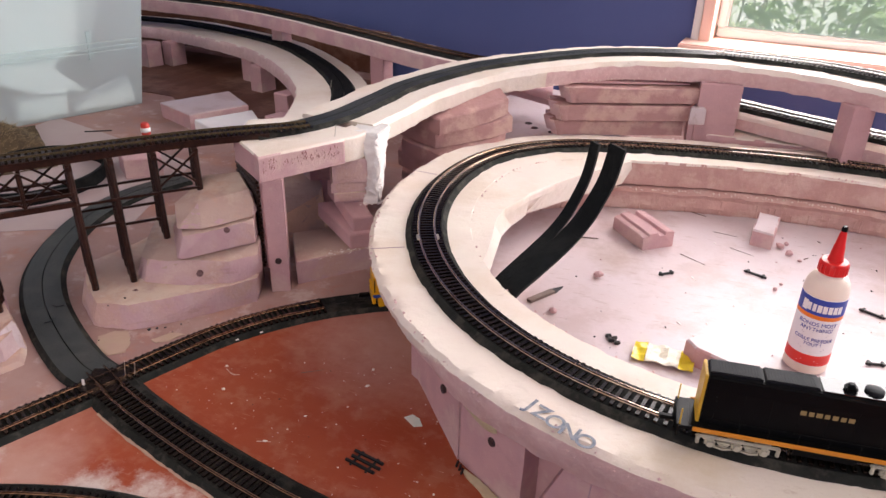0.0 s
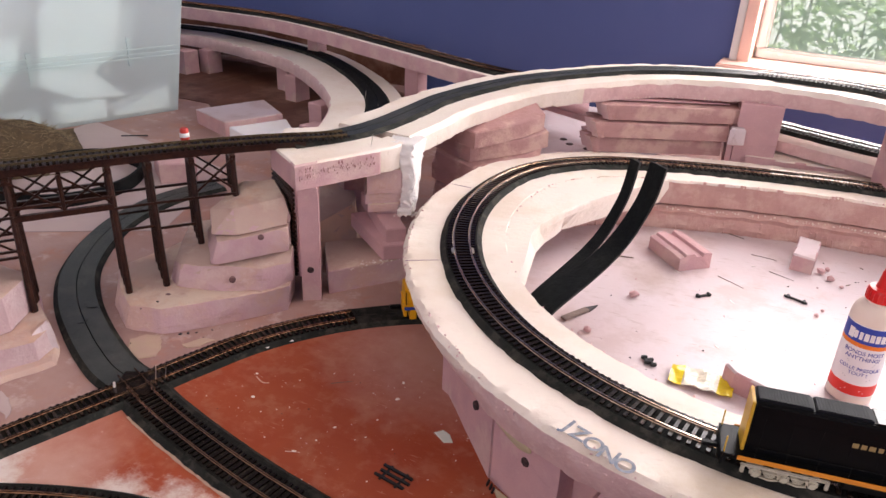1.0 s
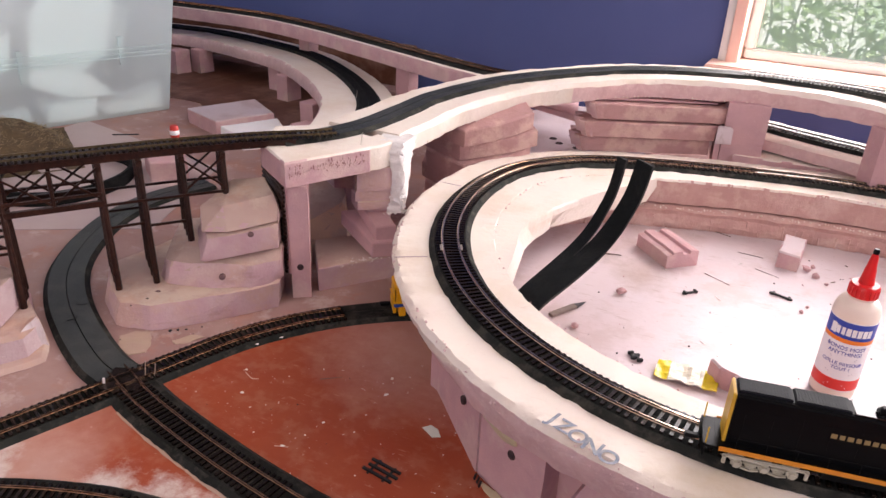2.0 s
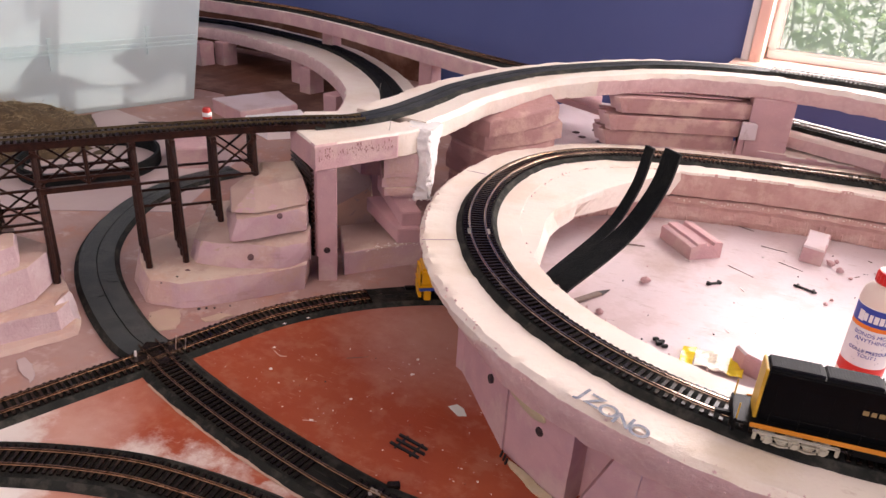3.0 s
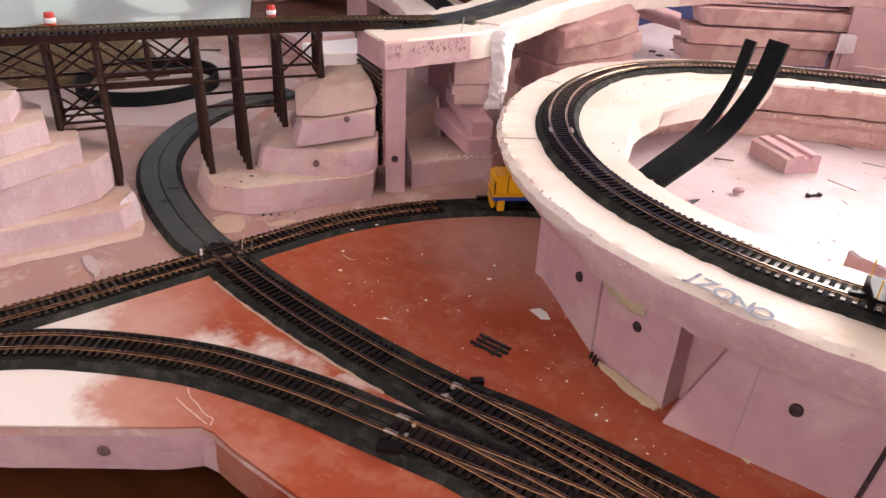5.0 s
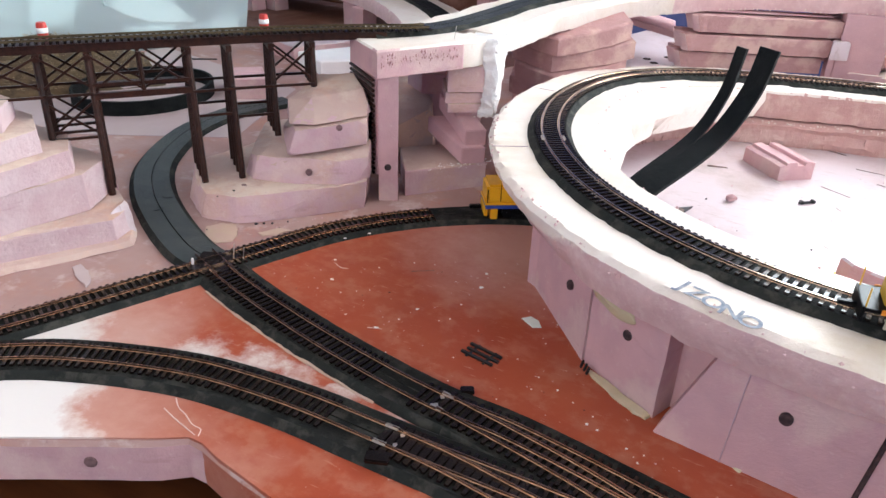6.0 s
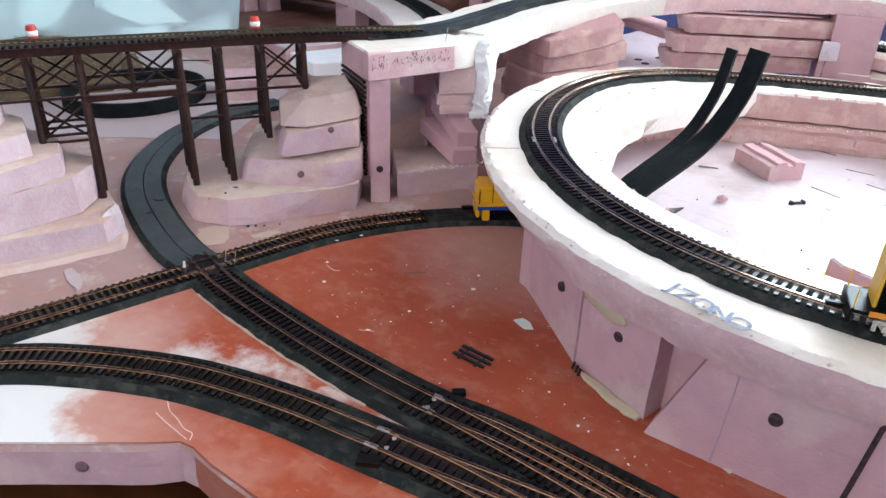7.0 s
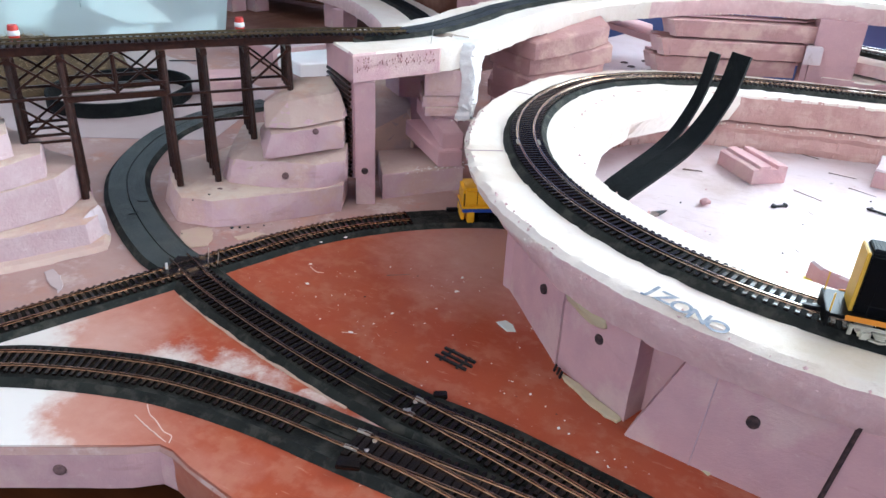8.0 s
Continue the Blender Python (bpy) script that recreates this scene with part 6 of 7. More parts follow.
def outdoors():
    g = part("ground", box(40, 30, 0.1, at=(0, 17.2, -1.3)), LAWN)
    tagged(g, "green lawn outside the window", "ground", kind="structure")
    # added board that glows by itself: the garden's brightness and haze as emission
    bd = bpy.data.materials.new("glowing_garden_board")
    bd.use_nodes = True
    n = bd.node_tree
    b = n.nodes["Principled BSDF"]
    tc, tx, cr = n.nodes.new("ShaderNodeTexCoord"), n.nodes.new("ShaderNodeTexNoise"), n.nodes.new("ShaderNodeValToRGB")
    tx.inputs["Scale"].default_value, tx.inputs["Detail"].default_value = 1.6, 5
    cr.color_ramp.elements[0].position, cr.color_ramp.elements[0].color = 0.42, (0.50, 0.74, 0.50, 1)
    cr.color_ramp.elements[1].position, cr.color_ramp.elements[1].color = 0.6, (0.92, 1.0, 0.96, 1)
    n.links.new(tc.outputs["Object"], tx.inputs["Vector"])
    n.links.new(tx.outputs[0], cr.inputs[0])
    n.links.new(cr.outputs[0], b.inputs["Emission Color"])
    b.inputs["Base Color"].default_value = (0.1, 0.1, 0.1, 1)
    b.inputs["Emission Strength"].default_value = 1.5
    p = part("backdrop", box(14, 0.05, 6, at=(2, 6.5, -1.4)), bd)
    tagged(p, "glowing board standing in for a bright hazy garden", "backdrop", kind="structure")
    j = random.Random(11)
    for bx, by in ((0.15, 2.55), (0.75, 2.75), (1.35, 2.5), (1.9, 2.9), (0.45, 3.4)):
        t = thing("shrub", (bx, by, -1.2), "leafy green shrub in daylight outside the window", "shrub", "shrubs outside the window")
        stems, leaves = bmesh.new(), bmesh.new()
        for _ in range(9):
            tip = Vector((j.uniform(-0.45, 0.45), j.uniform(-0.3, 0.3), j.uniform(1.2, 2.3)))
            prev = Vector((j.uniform(-0.05, 0.05), 0, 0))
            for s in range(1, 6):
                q = tip * (s / 5) + Vector((j.uniform(-0.05, 0.05), j.uniform(-0.05, 0.05), 0))
                rod(prev, q, 0.0075 - 0.0011 * s, stems, 6, 0.0064 - 0.0011 * s)
                for _k in range(70 if s > 1 else 4):
                    c = prev.lerp(q, j.random()) + Vector((j.gauss(0, 0.07), j.gauss(0, 0.06), j.gauss(0, 0.06)))
                    d = Vector((j.uniform(-1, 1), j.uniform(-1, 1), j.uniform(-0.9, 0.4))).normalized()
                    w = d.cross(Vector((j.uniform(-1, 1), j.uniform(-1, 1), 1))).normalized()
                    ln, wd = j.uniform(0.03, 0.075), j.uniform(0.007, 0.016)
                    leaves.faces.new([leaves.verts.new(v) for v in (c, c + d * ln * 0.5 + w * wd, c + d * ln, c + d * ln * 0.5 - w * wd)])
                prev = q
        part("stem", stems, BARK, t)
        lv = part("foliage", leaves, LEAF, t, "narrow green leaves")
        lv["kind"] = "stuff"


outdoors()

# ---- track at the loop's far end, second column ----
track("track", up([p for p in LOOP[8:]]), "rails, window glare in their colour, on dark ties on the rising shelf", metal=GLARE_RAIL)
foam_piece("column", [(0.278, 1.208), (0.305, 1.222), (0.292, 1.250), (0.265, 1.236)], 0.074, 0.188, "narrow mauve foam column carrying the loop", "foam column", rough=0.0006, bevel=0.001)

# ---- crossing, joiners ----
cross = thing("track_crossing", (-0.389, 0.572, 0.0055), "dark plastic rail crossing between two lines", "railway crossing")
part("crossing_base", box(0.036, 0.036, 0.0030, 0.0006, turn=pose(0, 0, 0, 0, 0, 22)), TIE, cross)
for s in (-1, 1):
    for ang in (66, -22):
        d = Vector((math.cos(radians(ang)), math.sin(radians(ang)), 0))
        n = Vector((-d.y, d.x, 0)) * s * GAUGE / 2
        part("rail", beam(n - d * 0.022 + Vector((0, 0, 0.0034)), n + d * 0.022 + Vector((0, 0, 0.0034)), 0.0012, 0.0024), RAIL, cross)
        n2 = n * 0.74
        part("guard_rail", beam(n2 - d * 0.014 + Vector((0, 0, 0.0034)), n2 + d * 0.014 + Vector((0, 0, 0.0034)), 0.0008, 0.0018), TIE, cross)


def joiner(x, y, z, ang, label="bright nickel rail joiner"):
    ob = part("rail_joiner", box(0.010, 0.0030, 0.0018, 0.0004), NICKEL, m=pose(x, y, z, 0, 0, ang))
    tagged(ob, label, "rail joiner", "rail joiners")


joiner(-0.1135, 0.5075, 0.0085, -8)
joiner(-0.115, 0.4915, 0.0085, -8)
joiner(-0.131, 0.4597, 0.0088, 0)
joiner(-0.131, 0.4432, 0.0088, 0)
tagged(part("white_chip", box(0.0022, 0.0012, 0.0072, 0.0003), CRUMB_W, m=pose(-0.402, 0.558, 0.0082, 8, 6, 30)), "small white chip standing beside the rail", "chip")
for a in (207, 209):
    for rr in (CR - GAUGE / 2 - 0.0016, CR + GAUGE / 2 + 0.0016):
        if a == 207:
            joiner(CX + rr * math.cos(radians(a)), CY + rr * math.sin(radians(a)), RZ + 0.0072, a - 90)
stub = part("switch_stub", box(0.010, 0.007, 0.004, 0.0008), TIE, m=pose(-0.106, 0.523, 0.0035, 0, 0, 30))
tagged(stub, "dark plastic turnout throw lever stub", "turnout lever")

# ---- words on the ring's rim ----
INK = mat("faded_blue_ink", (0.11, 0.14, 0.20), 0.7, tint=(0.42, 0.41, 0.42), scale=160, amount=0.8)
words = thing("rim_lettering", (0.045, 0.555, RZ + 0.001), "faded blue printed letters on the foam rim", "lettering")
for k, ch in enumerate("JZONO"):
    a = radians((248.05, 249.5, 251.3, 253.1, 254.9)[k])
    rr = 0.394 + 0.0022 * k
    p = Vector((CX + rr * math.cos(a), CY + rr * math.sin(a), RZ + 0.0014)) - words.location
    part("letter", text_mesh(ch, 0.0185, 0.00008, 0.0003), INK, words, m=Matrix.Translation(p) @ pose(0, 0, 0, 0, 0, math.degrees(a) + 90))

# ---- loose things inside the ring ----
FZ = 0.0412


def grooved_block():
    t = thing("foam_block", (0.051, 1.024, FZ), "pink foam block with two grooves cut in its top", "foam block", "loose foam blocks in the ring")
    t.rotation_euler = (0, 0, radians(-50))
    bm = bmesh.new()
    sec = [(-0.022, 0), (0.022, 0), (0.022, 0.0195), (0.014, 0.021), (0.010, 0.0205), (0.0085, 0.017), (0.000, 0.0175), (-0.002, 0.0215), (-0.013, 0.021), (-0.0145, 0.018), (-0.019, 0.018), (-0.022, 0.017)]
    rows = [[bm.verts.new((x, y, z)) for y, z in sec] for x in (-0.033, -0.01, 0.01, 0.033)]
    for r0, r1 in zip(rows, rows[1:]):
        for k in range(len(sec)):
            bm.faces.new((r0[k], r1[k], r1[(k + 1) % len(sec)], r0[(k + 1) % len(sec)]))
    bm.faces.new(rows[0])
    bm.faces.new(rows[-1])
    bmesh.ops.recalc_face_normals(bm, faces=bm.faces)
    for v in bm.verts:
        v.co += noise.noise_vector(v.co * 90) * 0.001
    part("block", bm, FOAM, t)


grooved_block()
foam_piece("foam_block", [(0.179, 1.056), (0.203, 1.050), (0.213, 1.112), (0.187, 1.118)], FZ, FZ + 0.021, "upright pink foam block with a glue-stained top", "foam block", "loose foam blocks in the ring", top=SHEET, rough=0.0012)
foam_piece("foam_wedge", [(0.119, 0.775), (0.128, 0.763), (0.168, 0.744), (0.205, 0.752), (0.186, 0.778), (0.165, 0.798), (0.142, 0.800)], FZ, FZ + 0.020, "pink foam wedge with a whitish gouged top", "foam block", "loose foam blocks in the ring", top=SHEET, rough=0.0012)
YW = mat("yellow_wrapper_plastic", (0.80, 0.62, 0.04), 0.2, tint=(0.7, 0.48, 0.02), scale=60, amount=0.6)
CLEARWRAP = mat("creased_pale_wrapper", (0.78, 0.72, 0.55), 0.15, tint=(0.85, 0.82, 0.75), scale=40, amount=0.8, bump=0.8, bump_scale=120)
wr = thing("wrapper", (0.102, 0.763, FZ), "crumpled yellow and clear plastic wrapper", "wrapper")
wr.rotation_euler = (0, 0, radians(-2))
for n_, sx, x, m_ in (("yellow_end", 0.012, -0.022, YW), ("clear_middle", 0.030, 0.0, CLEARWRAP), ("yellow_end", 0.014, 0.021, YW)):
    bm = bmesh.new()
    bmesh.ops.create_grid(bm, x_segments=8, y_segments=8, size=0.5)
    bmesh.ops.scale(bm, vec=(sx, 0.030, 1), verts=bm.verts)
    for v in bm.verts:
        v.co.x += x
        v.co.z = 0.004 + 0.003 * noise.noise(v.co * 110)
    bmesh.ops.solidify(bm, geom=bm.faces[:], thickness=0.0006)
    part(n_, bm, m_, wr)

CLIP = mat("black_plastic_clip", (0.012, 0.012, 0.014), 0.4, tint=(0.03, 0.03, 0.03), scale=300)
STICK = mat("grey_brown_stick", (0.18, 0.13, 0.11), 0.7, tint=(0.3, 0.22, 0.19), scale=200)


def clip(x, y, z, ang, long=0.022):
    t = thing("track_clip", (x, y, z), "small black plastic track clip lying loose", "track clip", "loose track clips")
    t.rotation_euler = (0, 0, radians(ang))
    part("bar", box(long, 0.0026, 0.0024, 0.0005), CLIP, t)
    for s in (-1, 1):
        part("lug", box(0.0030, 0.0058, 0.0036, 0.0006, (s * long * 0.34, 0, 0)), CLIP, t)


for x, y, a, ln in ((0.089, 0.935, 40, 0.020), (0.185, 0.974, -22, 0.026), (0.050, 0.776, -60, 0.012), (0.056, 0.774, -60, 0.012), (0.30, 0.93, -25, 0.026), (0.29, 0.83, 10, 0.018), (0.262, 0.99, -30, 0.022)):
    clip(x, y, FZ, a, ln)
for x, y in ((-0.0480, 0.5985), (-0.0445, 0.5955), (-0.0415, 0.5920)):
    peg = part("track_peg", box(0.0016, 0.0022, 0.0075, 0.0004), CLIP, m=pose(x + 0.004, y - 0.002, 0.0016, 12, 8, 40))
    tagged(peg, "tiny black plastic peg at the riser's foot", "plastic peg", "tiny plastic pegs")


def tie_strip(x, y, z, ang, n, name="loose_tie_strip"):
    t = thing(name, (x, y, z), "loose strip of dark plastic track ties", "track ties", "loose tie strips")
    t.rotation_euler = (0, 0, radians(ang))
    for k in range(n):
        part("tie", box(0.030, 0.0026, 0.002, 0.0003, (0.0015 * (k % 2), (k - (n - 1) / 2) * 0.0062, 0)), CLIP, t)
    for s in (-1, 1):
        part("web", box(0.002, 0.0062 * n, 0.0012, 0.0002, (s * 0.008, 0, 0)), CLIP, t)


tie_strip(-0.117, 0.572, 0.0017, -12, 3)
tie_strip(0.098, 1.152, FZ, -20, 2)
for x, y, a, ln, r in ((0.110, 1.128, -22, 0.030, 0.0008), (0.115, 0.985, -32, 0.034, 0.0005), (-0.010, 0.993, 12, 0.022, 0.0011), (0.150, 1.075, -8, 0.03, 0.0004), (0.17, 1.03, -25, 0.03, 0.0004), (-0.22, 0.665, 35, 0.022, 0.0004), (0.02, 1.07, 15, 0.012, 0.001)):
    z = FZ + r if y > 0.7 else 0.0018 + r
    ob = part("twig", rod((-ln / 2, 0, 0), (ln / 2, 0, 0), r, seg=6, r2=r * 0.6), STICK, m=pose(x, y, z, 0, 0, a))
    tagged(ob, "thin grey-brown sliver lying loose", "sliver", "loose slivers")
knife = thing("hobby_blade", (-0.026, 0.838, FZ), "dark grey hobby blade lying on the foam sheet", "hobby blade")
knife.rotation_euler = (0, 0, radians(58))
part("shank", box(0.036, 0.0075, 0.0035, 0.0006, (-0.011, 0, 0)), STICK, knife)
bm = bmesh.new()
q = [bm.verts.new(v) for v in ((0.007, -0.0038, 0), (0.007, 0.0038, 0), (0.024, 0.001, 0), (0.007, -0.0038, 0.0026), (0.007, 0.0038, 0.0026), (0.024, 0.001, 0.0016))]
for f_ in ((0, 1, 2), (3, 5, 4), (0, 3, 4, 1), (1, 4, 5, 2), (2, 5, 3, 0)):
    bm.faces.new([q[k] for k in f_])
bmesh.ops.recalc_face_normals(bm, faces=bm.faces)
part("tip", bm, CLIP, knife, "dark pointed tip")


def crumb_mesh(seed, material):
    bm = bmesh.new()
    bmesh.ops.create_icosphere(bm, subdivisions=1, radius=1)
    for v in bm.verts:
        v.co *= 0.75 + 0.5 * noise.noise(v.co * 2.3 + Vector((seed, 0, 0)))
    me = bpy.data.meshes.new("crumb")
    bm.to_mesh(me)
    bm.free()
    me.materials.append(material)
    return me


DARKPINK = mat("pit_shade_pink", (0.34, 0.17, 0.17), 0.9, tint=(0.4, 0.22, 0.22), scale=200)
crumbs = [crumb_mesh(k, CRUMB_W if k % 2 else FOAM) for k in range(6)]
dark_pit = [crumb_mesh(31, DARKPINK)]
dark_crumbs = [crumb_mesh(k + 9, CLIP) for k in range(3)]


def crumb(x, y, z, r, k, dark=False, flat=0.7):
    ob = new("crumb", dark_crumbs[k % 3] if dark else crumbs[k % 6])
    ob.matrix_basis = Matrix.Translation((x, y, z + r * 0.45)) @ pose(0, 0, 0, 0, 0, 77 * k) @ Matrix.Diagonal((r, r * 0.8, r * flat, 1))
    tagged(ob, "tiny dark plastic crumb lying loose" if dark else "small pale foam crumb lying loose", "crumb", "loose crumbs")


for k, (x, y, r) in enumerate(((0.018, 0.897, 0.0085), (-0.013, 0.803, 0.006), (0.215, 1.06, 0.008), (0.224, 1.045, 0.007), (0.222, 1.072, 0.005), (0.235, 1.03, 0.004), (0.205, 0.945, 0.004), (0.212, 0.96, 0.003))):
    crumb(x, y, FZ, r, 2 * k)
j = random.Random(21)
for k in range(60):
    crumb(j.uniform(-0.03, 0.32), j.uniform(0.76, 1.14), FZ, j.uniform(0.0006, 0.0018), k, dark=k % 3 == 0)
# chips on the red ground
for k, (x, y, r) in enumerate(((-0.192, 0.604, 0.0022), (-0.159, 0.664, 0.0035), (-0.207, 0.562, 0.003), (-0.283, 0.608, 0.003), (-0.302, 0.64, 0.0025), (-0.165, 0.69, 0.003), (-0.02, 0.535, 0.002), (-0.012, 0.533, 0.0016), (0.01, 0.525, 0.0016), (-0.305, 0.704, 0.004), (-0.32, 0.682, 0.004), (0.02, 0.515, 0.0018), (-0.05, 0.56, 0.0018))):
    crumb(x, y, 0.0015, r, 2 * k + 1, flat=0.18)
for k in range(210):
    a = j.random()
    x, y = j.uniform(-0.34, 0.06), j.uniform(0.50, 0.76)
    if y > 0.60 + (x + 0.35) * 0.75 or y < 0.54 - (x + 0.3) * 0.16 + 0.012 or (x > -0.13 and y > 0.70 - (x + 0.13) * 1.0):
        continue
    crumb(x, y, 0.0014, j.uniform(0.0004, 0.0015), 2 * k + 1 if k % 3 else 2 * k, flat=0.25, dark=k % 11 == 0)

# dried glue at the riser's foot and head, bores in the stacks, pins
GLUE = mat("dried_yellowish_glue", (0.50, 0.42, 0.26), 0.4, tint=(0.62, 0.52, 0.36), scale=80, amount=0.7)
for (x, y, z), (sx, sy, sz) in (((-0.0225, 0.5897, 0.0665), (0.046, 0.0045, 0.013)), ((0.075, 0.545, 0.0015), (0.02, 0.005, 0.003))):
    bm = bmesh.new()
    bmesh.ops.create_icosphere(bm, subdivisions=3, radius=0.5)
    for v in bm.verts:
        v.co *= 1 + 0.5 * noise.noise(v.co * 3)
    ob = part("dried_glue", bm, GLUE, m=pose(x, y, z, 0, 0, -32) @ Matrix.Diagonal((sx, sy, sz, 1)))
    smooth(ob, 60)
    tagged(ob, "blob of dried yellowish glue", "dried glue", "dried glue blobs")


def pin(x, y, z, h=0.016, lean=(0.002, 0.001)):
    t = part("pin", rod((0, 0, 0), (lean[0], lean[1], h), 0.0004, seg=6), NICKEL, m=Matrix.Translation((x, y, z)))
    tagged(t, "thin metal pin stuck in the foam", "pin", "metal pins")


pin(-0.298, 0.872, 0.170)
pin(-0.565, 1.345, 0.085)
pin(-0.378, 0.585, 0.006, 0.018)
pin(-0.371, 0.590, 0.006, 0.014)
# dust and shavings by the broad column
for k in range(50):
    crumb(j.uniform(0.06, 0.2), j.uniform(1.228, 1.245), 0.106, j.uniform(0.001, 0.003), k, flat=0.5)

# pitted front of the shelf's end block: small bumps, mostly with pit shade as colour
pits = thing("pitted_face", (-0.311, 0.8205, 0.157), "torn pits along the foam slab's front", "foam pits")
pd = Vector((0.054, 0.090, 0)).normalized()
for k in range(80):
    s_, z_ = j.uniform(-0.047, 0.047), j.uniform(-0.004, 0.009)
    p = pd * s_ + Vector((0, 0, z_)) + Vector((0.86, -0.51, 0)) * 0.0002
    o_ = new("pit", crumbs[2 * (k % 3)] if k % 4 == 0 else dark_pit[0])
    o_.parent = pits
    o_.matrix_basis = Matrix.Translation(p) @ pose(0, 0, 0, 0, 0, 59) @ Matrix.Diagonal((j.uniform(0.0005, 0.0011), 0.0006, j.uniform(0.0012, 0.0034), 1))

# joint lines across the ring's top and the bore in the base's edge
for a_ in (176, 208):
    ca, sa = math.cos(radians(a_)), math.sin(radians(a_))
    part("joint", beam((CX + (CR + 0.024) * ca, CY + (CR + 0.024) * sa, RZ + 0.0008), (CX + (CR + 0.058) * ca, CY + (CR + 0.058) * sa, RZ + 0.0004), 0.0005, 0.0006), GREYSIDE, ring, "thin glued joint")
hole(base, (-0.3005, 0.3575, -0.0155), (0.48, -0.88, 0), 0.0042, True)

# white dust and chips on the step stack and along the ring's foot
for k in range(34):
    u_ = j.random()
    crumb(-0.40 + 0.13 * u_ + j.uniform(-0.006, 0.006), 0.675 + 0.125 * u_ + j.uniform(-0.012, 0.008), 0.0004, j.uniform(0.0005, 0.0014), 2 * k, dark=k % 6 == 0, flat=0.5)

for k, (x, y, z, r) in enumerate(((-0.452, 0.672, 0.0275, 0.0022), (-0.418, 0.664, 0.0005, 0.0030), (-0.412, 0.669, 0.0005, 0.0024), (-0.405, 0.674, 0.0005, 0.0020), (-0.394, 0.686, 0.0005, 0.0016), (-0.459, 0.655, 0.0262, 0.0015), (-0.452, 0.628, 0.0006, 0.0014), (-0.520, 0.640, 0.0006, 0.0012))):
    crumb(x, y, z, r, k, dark=True, flat=0.6)
for k in range(46):
    u_ = j.random()
    crumb(-0.300 + 0.05 * u_ + j.uniform(-0.006, 0.006), 0.838 + 0.06 * u_ + j.uniform(-0.012, 0.012), 0.0300, j.uniform(0.0006, 0.0018), 2 * k + 1, flat=0.5)
for k in range(60):
    u_ = j.random()
    crumb(-0.272 + 0.030 * u_ + j.uniform(-0.005, 0.005), 0.888 + 0.022 * u_ + j.uniform(-0.006, 0.006), 0.0835, j.uniform(0.0008, 0.0026), 2 * k + 1, flat=0.6)

ob = part("stick", rod((-0.9815, 1.1497, 0.0022), (-0.9423, 1.1766, 0.0022), 0.0012, seg=6), CLIP)
tagged(ob, "thin dark stick lying on the pale sheet", "stick")
# dried tan glue and smears on the ground beside the roadbed
TANGLUE = mat("tan_glue_film", (0.46, 0.33, 0.24), 0.5, tint=(0.45, 0.29, 0.24), scale=60, amount=0.8, bump=0.2, bump_scale=200)
for q_, m_, l_ in (
    ([(-0.459, 0.634), (-0.451, 0.650), (-0.436, 0.652), (-0.420, 0.640), (-0.412, 0.622), (-0.426, 0.610), (-0.445, 0.618)], TANGLUE, "flat film of dried tan glue beside the roadbed"),
    ([(-0.503, 0.508), (-0.499, 0.516), (-0.484, 0.512), (-0.464, 0.496), (-0.461, 0.490), (-0.478, 0.496)], PALESHEET, "pale plaster smear on the pinkish ground"),
    ([(-0.405, 0.652), (-0.392, 0.668), (-0.378, 0.672), (-0.384, 0.655), (-0.396, 0.646)], TANGLUE, "flat film of dried tan glue beside the track"),
):
    foam_piece("glue_film", q_, 0.0001, 0.0009, l_, "dried glue", "glue films on the ground", material=m_, rough=0.0030, bevel=0.0002, step=0.003)
foam_piece("paint_flake", [(-0.109, 0.637), (-0.103, 0.643), (-0.095, 0.641), (-0.089, 0.632), (-0.096, 0.629)], 0.0014, 0.0024, "greenish-white flake on the red paint", "paint flake", material=mat("greenish_flake", (0.66, 0.70, 0.63), 0.5, tint=(0.56, 0.62, 0.54), scale=90), rough=0.0012, bevel=0.0003)
for x, y, z, a_ in ((-0.537, 0.658, 0.0062, 20), (-0.521, 0.632, 0.0062, 80)):
    ob = part("plastic_sliver", sweep(spline([(-0.006, 0.001, 0), (-0.002, -0.0015, 0), (0.002, -0.0012, 0), (0.006, 0.0015, 0)], 0.002), [(0.0004, 0), (0.0004, 0.0007), (-0.0004, 0.0007), (-0.0004, 0)]), CLIP, m=pose(x, y, z, 0, 0, a_))
    tagged(ob, "tiny curved black sliver on the bare roadbed", "sliver", "black slivers on the roadbed")
for x, y, z in ((-0.117, 0.505, 0.0090), (-0.117, 0.4955, 0.0090), (-0.1215, 0.457, 0.0093), (-0.1215, 0.447, 0.0093)):
    ob = part("point_tab", box(0.0030, 0.0034, 0.0006, 0.0002), NICKEL, m=pose(x, y, z - 0.0012, 0, 0, 35))
    tagged(ob, "small bright metal tab of a turnout", "metal tab", "turnout tabs")
tagged(part("switch_stub", box(0.016, 0.010, 0.0035, 0.0008), TIE, m=pose(-0.126, 0.433, 0.0055, 0, 0, 20)), "dark plastic turnout throw lever stub", "turnout lever")

for k in range(12):
    x, y, a_, ln = j.uniform(-0.01, 0.30), j.uniform(0.78, 1.12), j.uniform(-60, 60), j.uniform(0.004, 0.012)
    ob = part("shaving", box(ln, 0.0010, 0.0006, 0), STICK if k % 3 else CRUMB_W, m=pose(x, y, FZ, 0, 0, a_))
    tagged(ob, "tiny shaving lying on the foam sheet", "shaving", "tiny shavings in the ring")

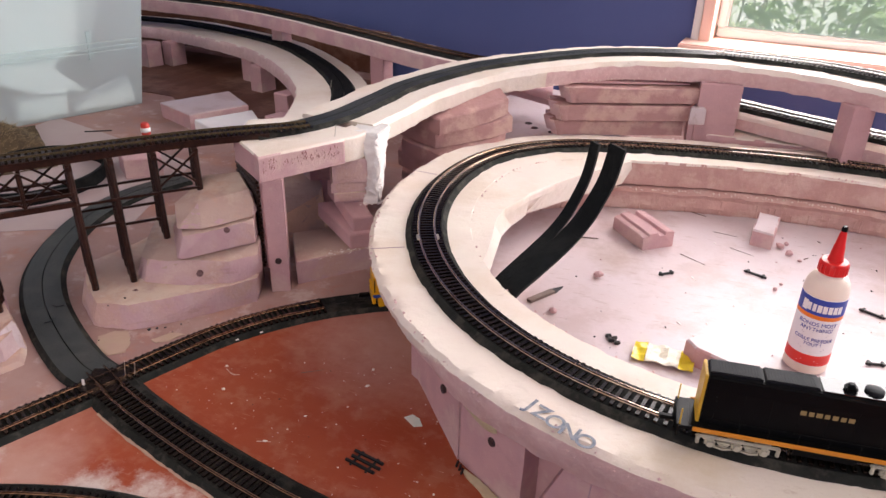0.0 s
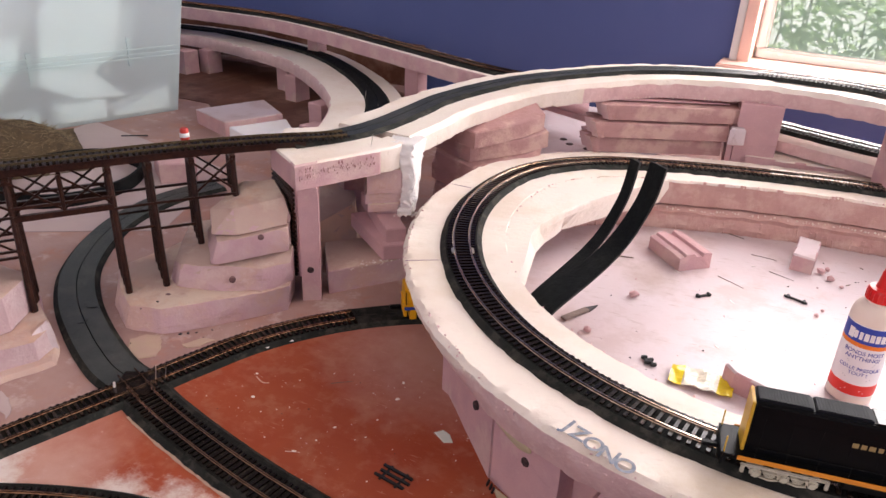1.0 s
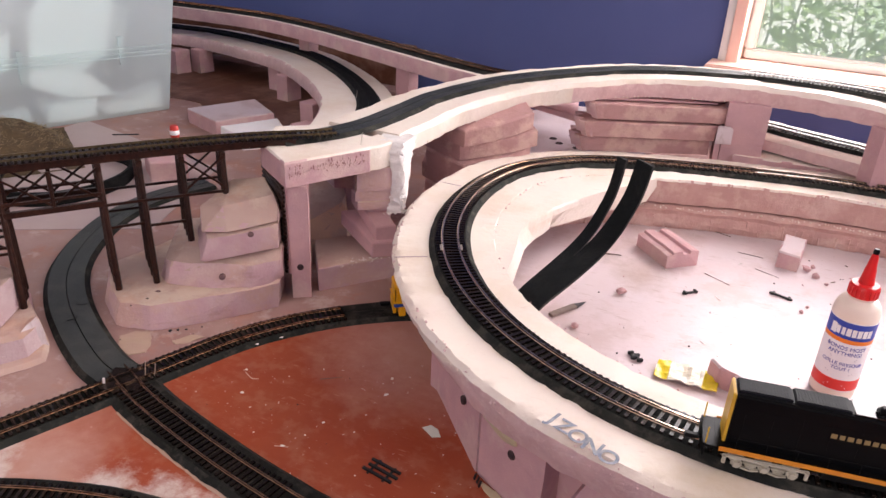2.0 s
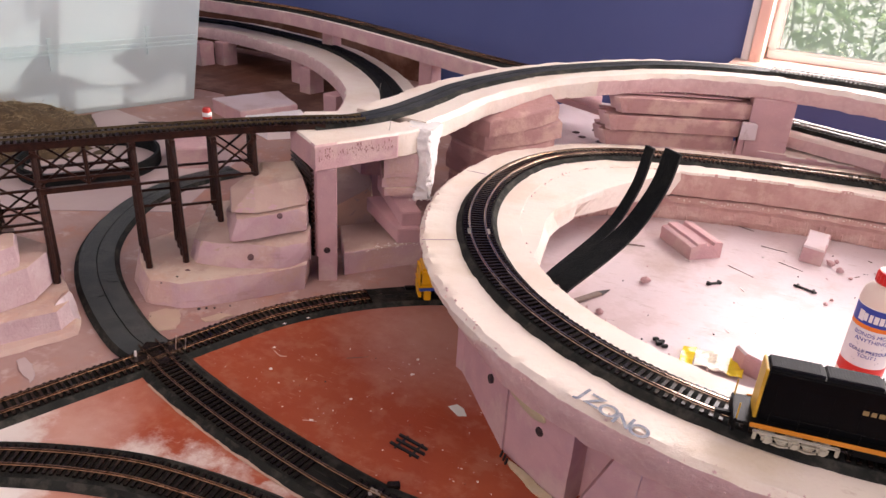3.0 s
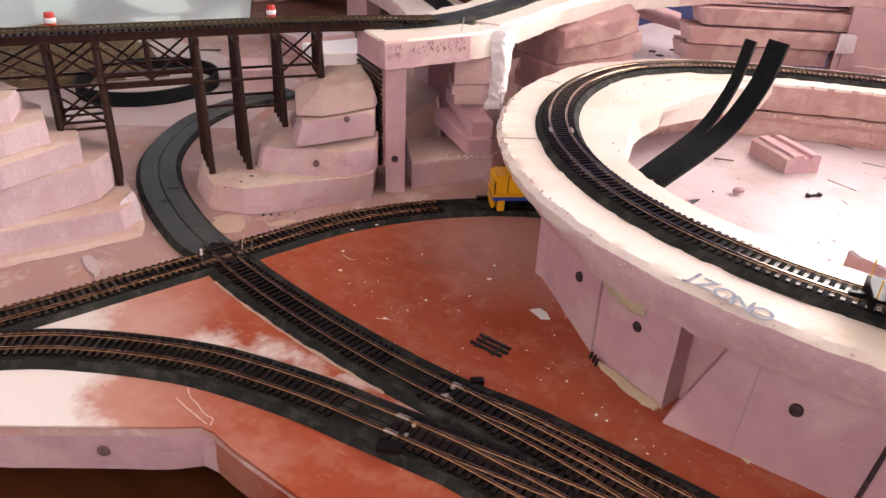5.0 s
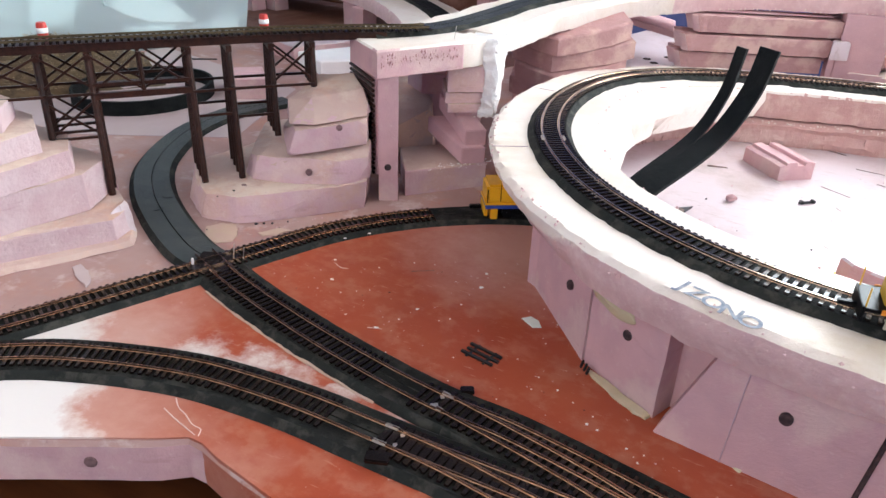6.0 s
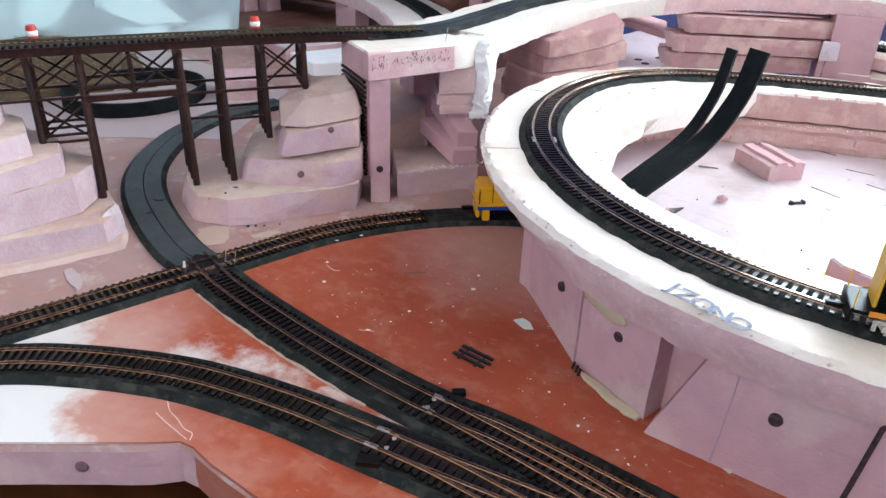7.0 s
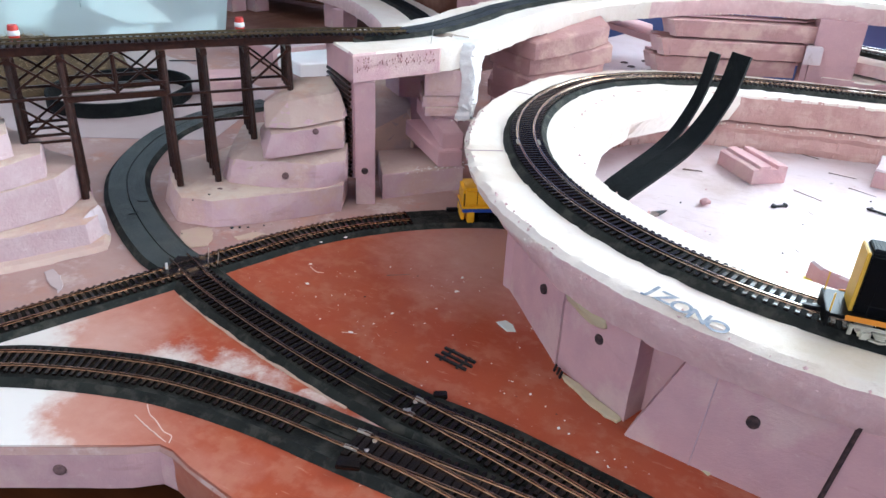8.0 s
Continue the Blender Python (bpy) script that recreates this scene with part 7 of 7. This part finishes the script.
foam_piece("glue_film", [(-0.038, 0.596), (-0.032, 0.587), (-0.012, 0.573), (0.004, 0.562), (0.014, 0.560), (0.017, 0.5645), (-0.010, 0.5815)], 0.0012, 0.0036, "yellowish glue squeezed out at the riser's foot", "dried glue", "glue films on the ground", material=GLUE, rough=0.0016, bevel=0.0008, step=0.003)


def crumbly_edge(path, spots, count, parent, material, seed):
    """Many small torn chips along a shelf's edges, joined as one piece."""
    r_ = random.Random(seed)
    nor = sides(path)
    verts, faces = [], []
    for _ in range(count):
        i = r_.randrange(len(path))
        side, z = r_.choice(spots)
        c = path[i] + nor[i] * (side + r_.uniform(-0.0008, 0.0008)) + Vector((0, 0, z + r_.uniform(-0.0012, 0.0012)))
        s_ = r_.uniform(0.0005, 0.0016)
        o_ = len(verts)
        for d in ((1, 0, 0), (-1, 0, 0), (0, 1, 0), (0, -1, 0), (0, 0, 1), (0, 0, -1)):
            verts.append(tuple(c[q] + d[q] * s_ * r_.uniform(0.5, 1.5) for q in range(3)))
        faces += [(o_ + a, o_ + b, o_ + e) for a, b, e in ((0, 2, 4), (2, 1, 4), (1, 3, 4), (3, 0, 4), (2, 0, 5), (1, 2, 5), (3, 1, 5), (0, 3, 5))]
    me = bpy.data.meshes.new("crumbly_edge")
    me.from_pydata(verts, [], faces)
    me.materials.append(material)
    ob = new("crumbly_edge", me)
    ob.parent = parent
    ob["kind"] = "stuff"
    ob["label"] = "torn crumbly foam edge"


crumbly_edge(ring_path, [(0.0570, -0.0028), (0.0582, -0.0045), (0.0540, -0.0004), (-0.0485, -0.0012)], 650, ring, FOAM_ROUGH, 4)
crumbly_edge([p for p in ring_path if p.y < 0.66], [(0.0584, -0.006), (0.0582, -0.009), (0.0575, -0.012), (0.0560, -0.016), (0.0545, -0.020)], 700, ring, RIM, 5)
crumbly_edge([p for p in lp if p.x < 0.12], [(-0.0512, -0.0272), (-0.0520, -0.0262)], 300, loop, CREAM, 8)
crumbly_edge(low, [(-0.0545, -0.039), (-0.0530, -0.037), (-0.0505, -0.001)], 420, ring, CREAM, 9)

edge_ = [Vector((x - 0.0068, y - 0.0215, 0.0016)) for x, y, z in APATH[1:8]]
line_ = part("glue_line", sweep(spline(edge_, 0.004), [(0.0022, -0.0006), (0.0020, 0.0006), (-0.0018, 0.0004), (-0.0024, -0.0006)], jitter=0.0012), TANGLUE)
tagged(line_, "thin tan line of dried glue along the roadbed", "dried glue", "glue films on the ground")
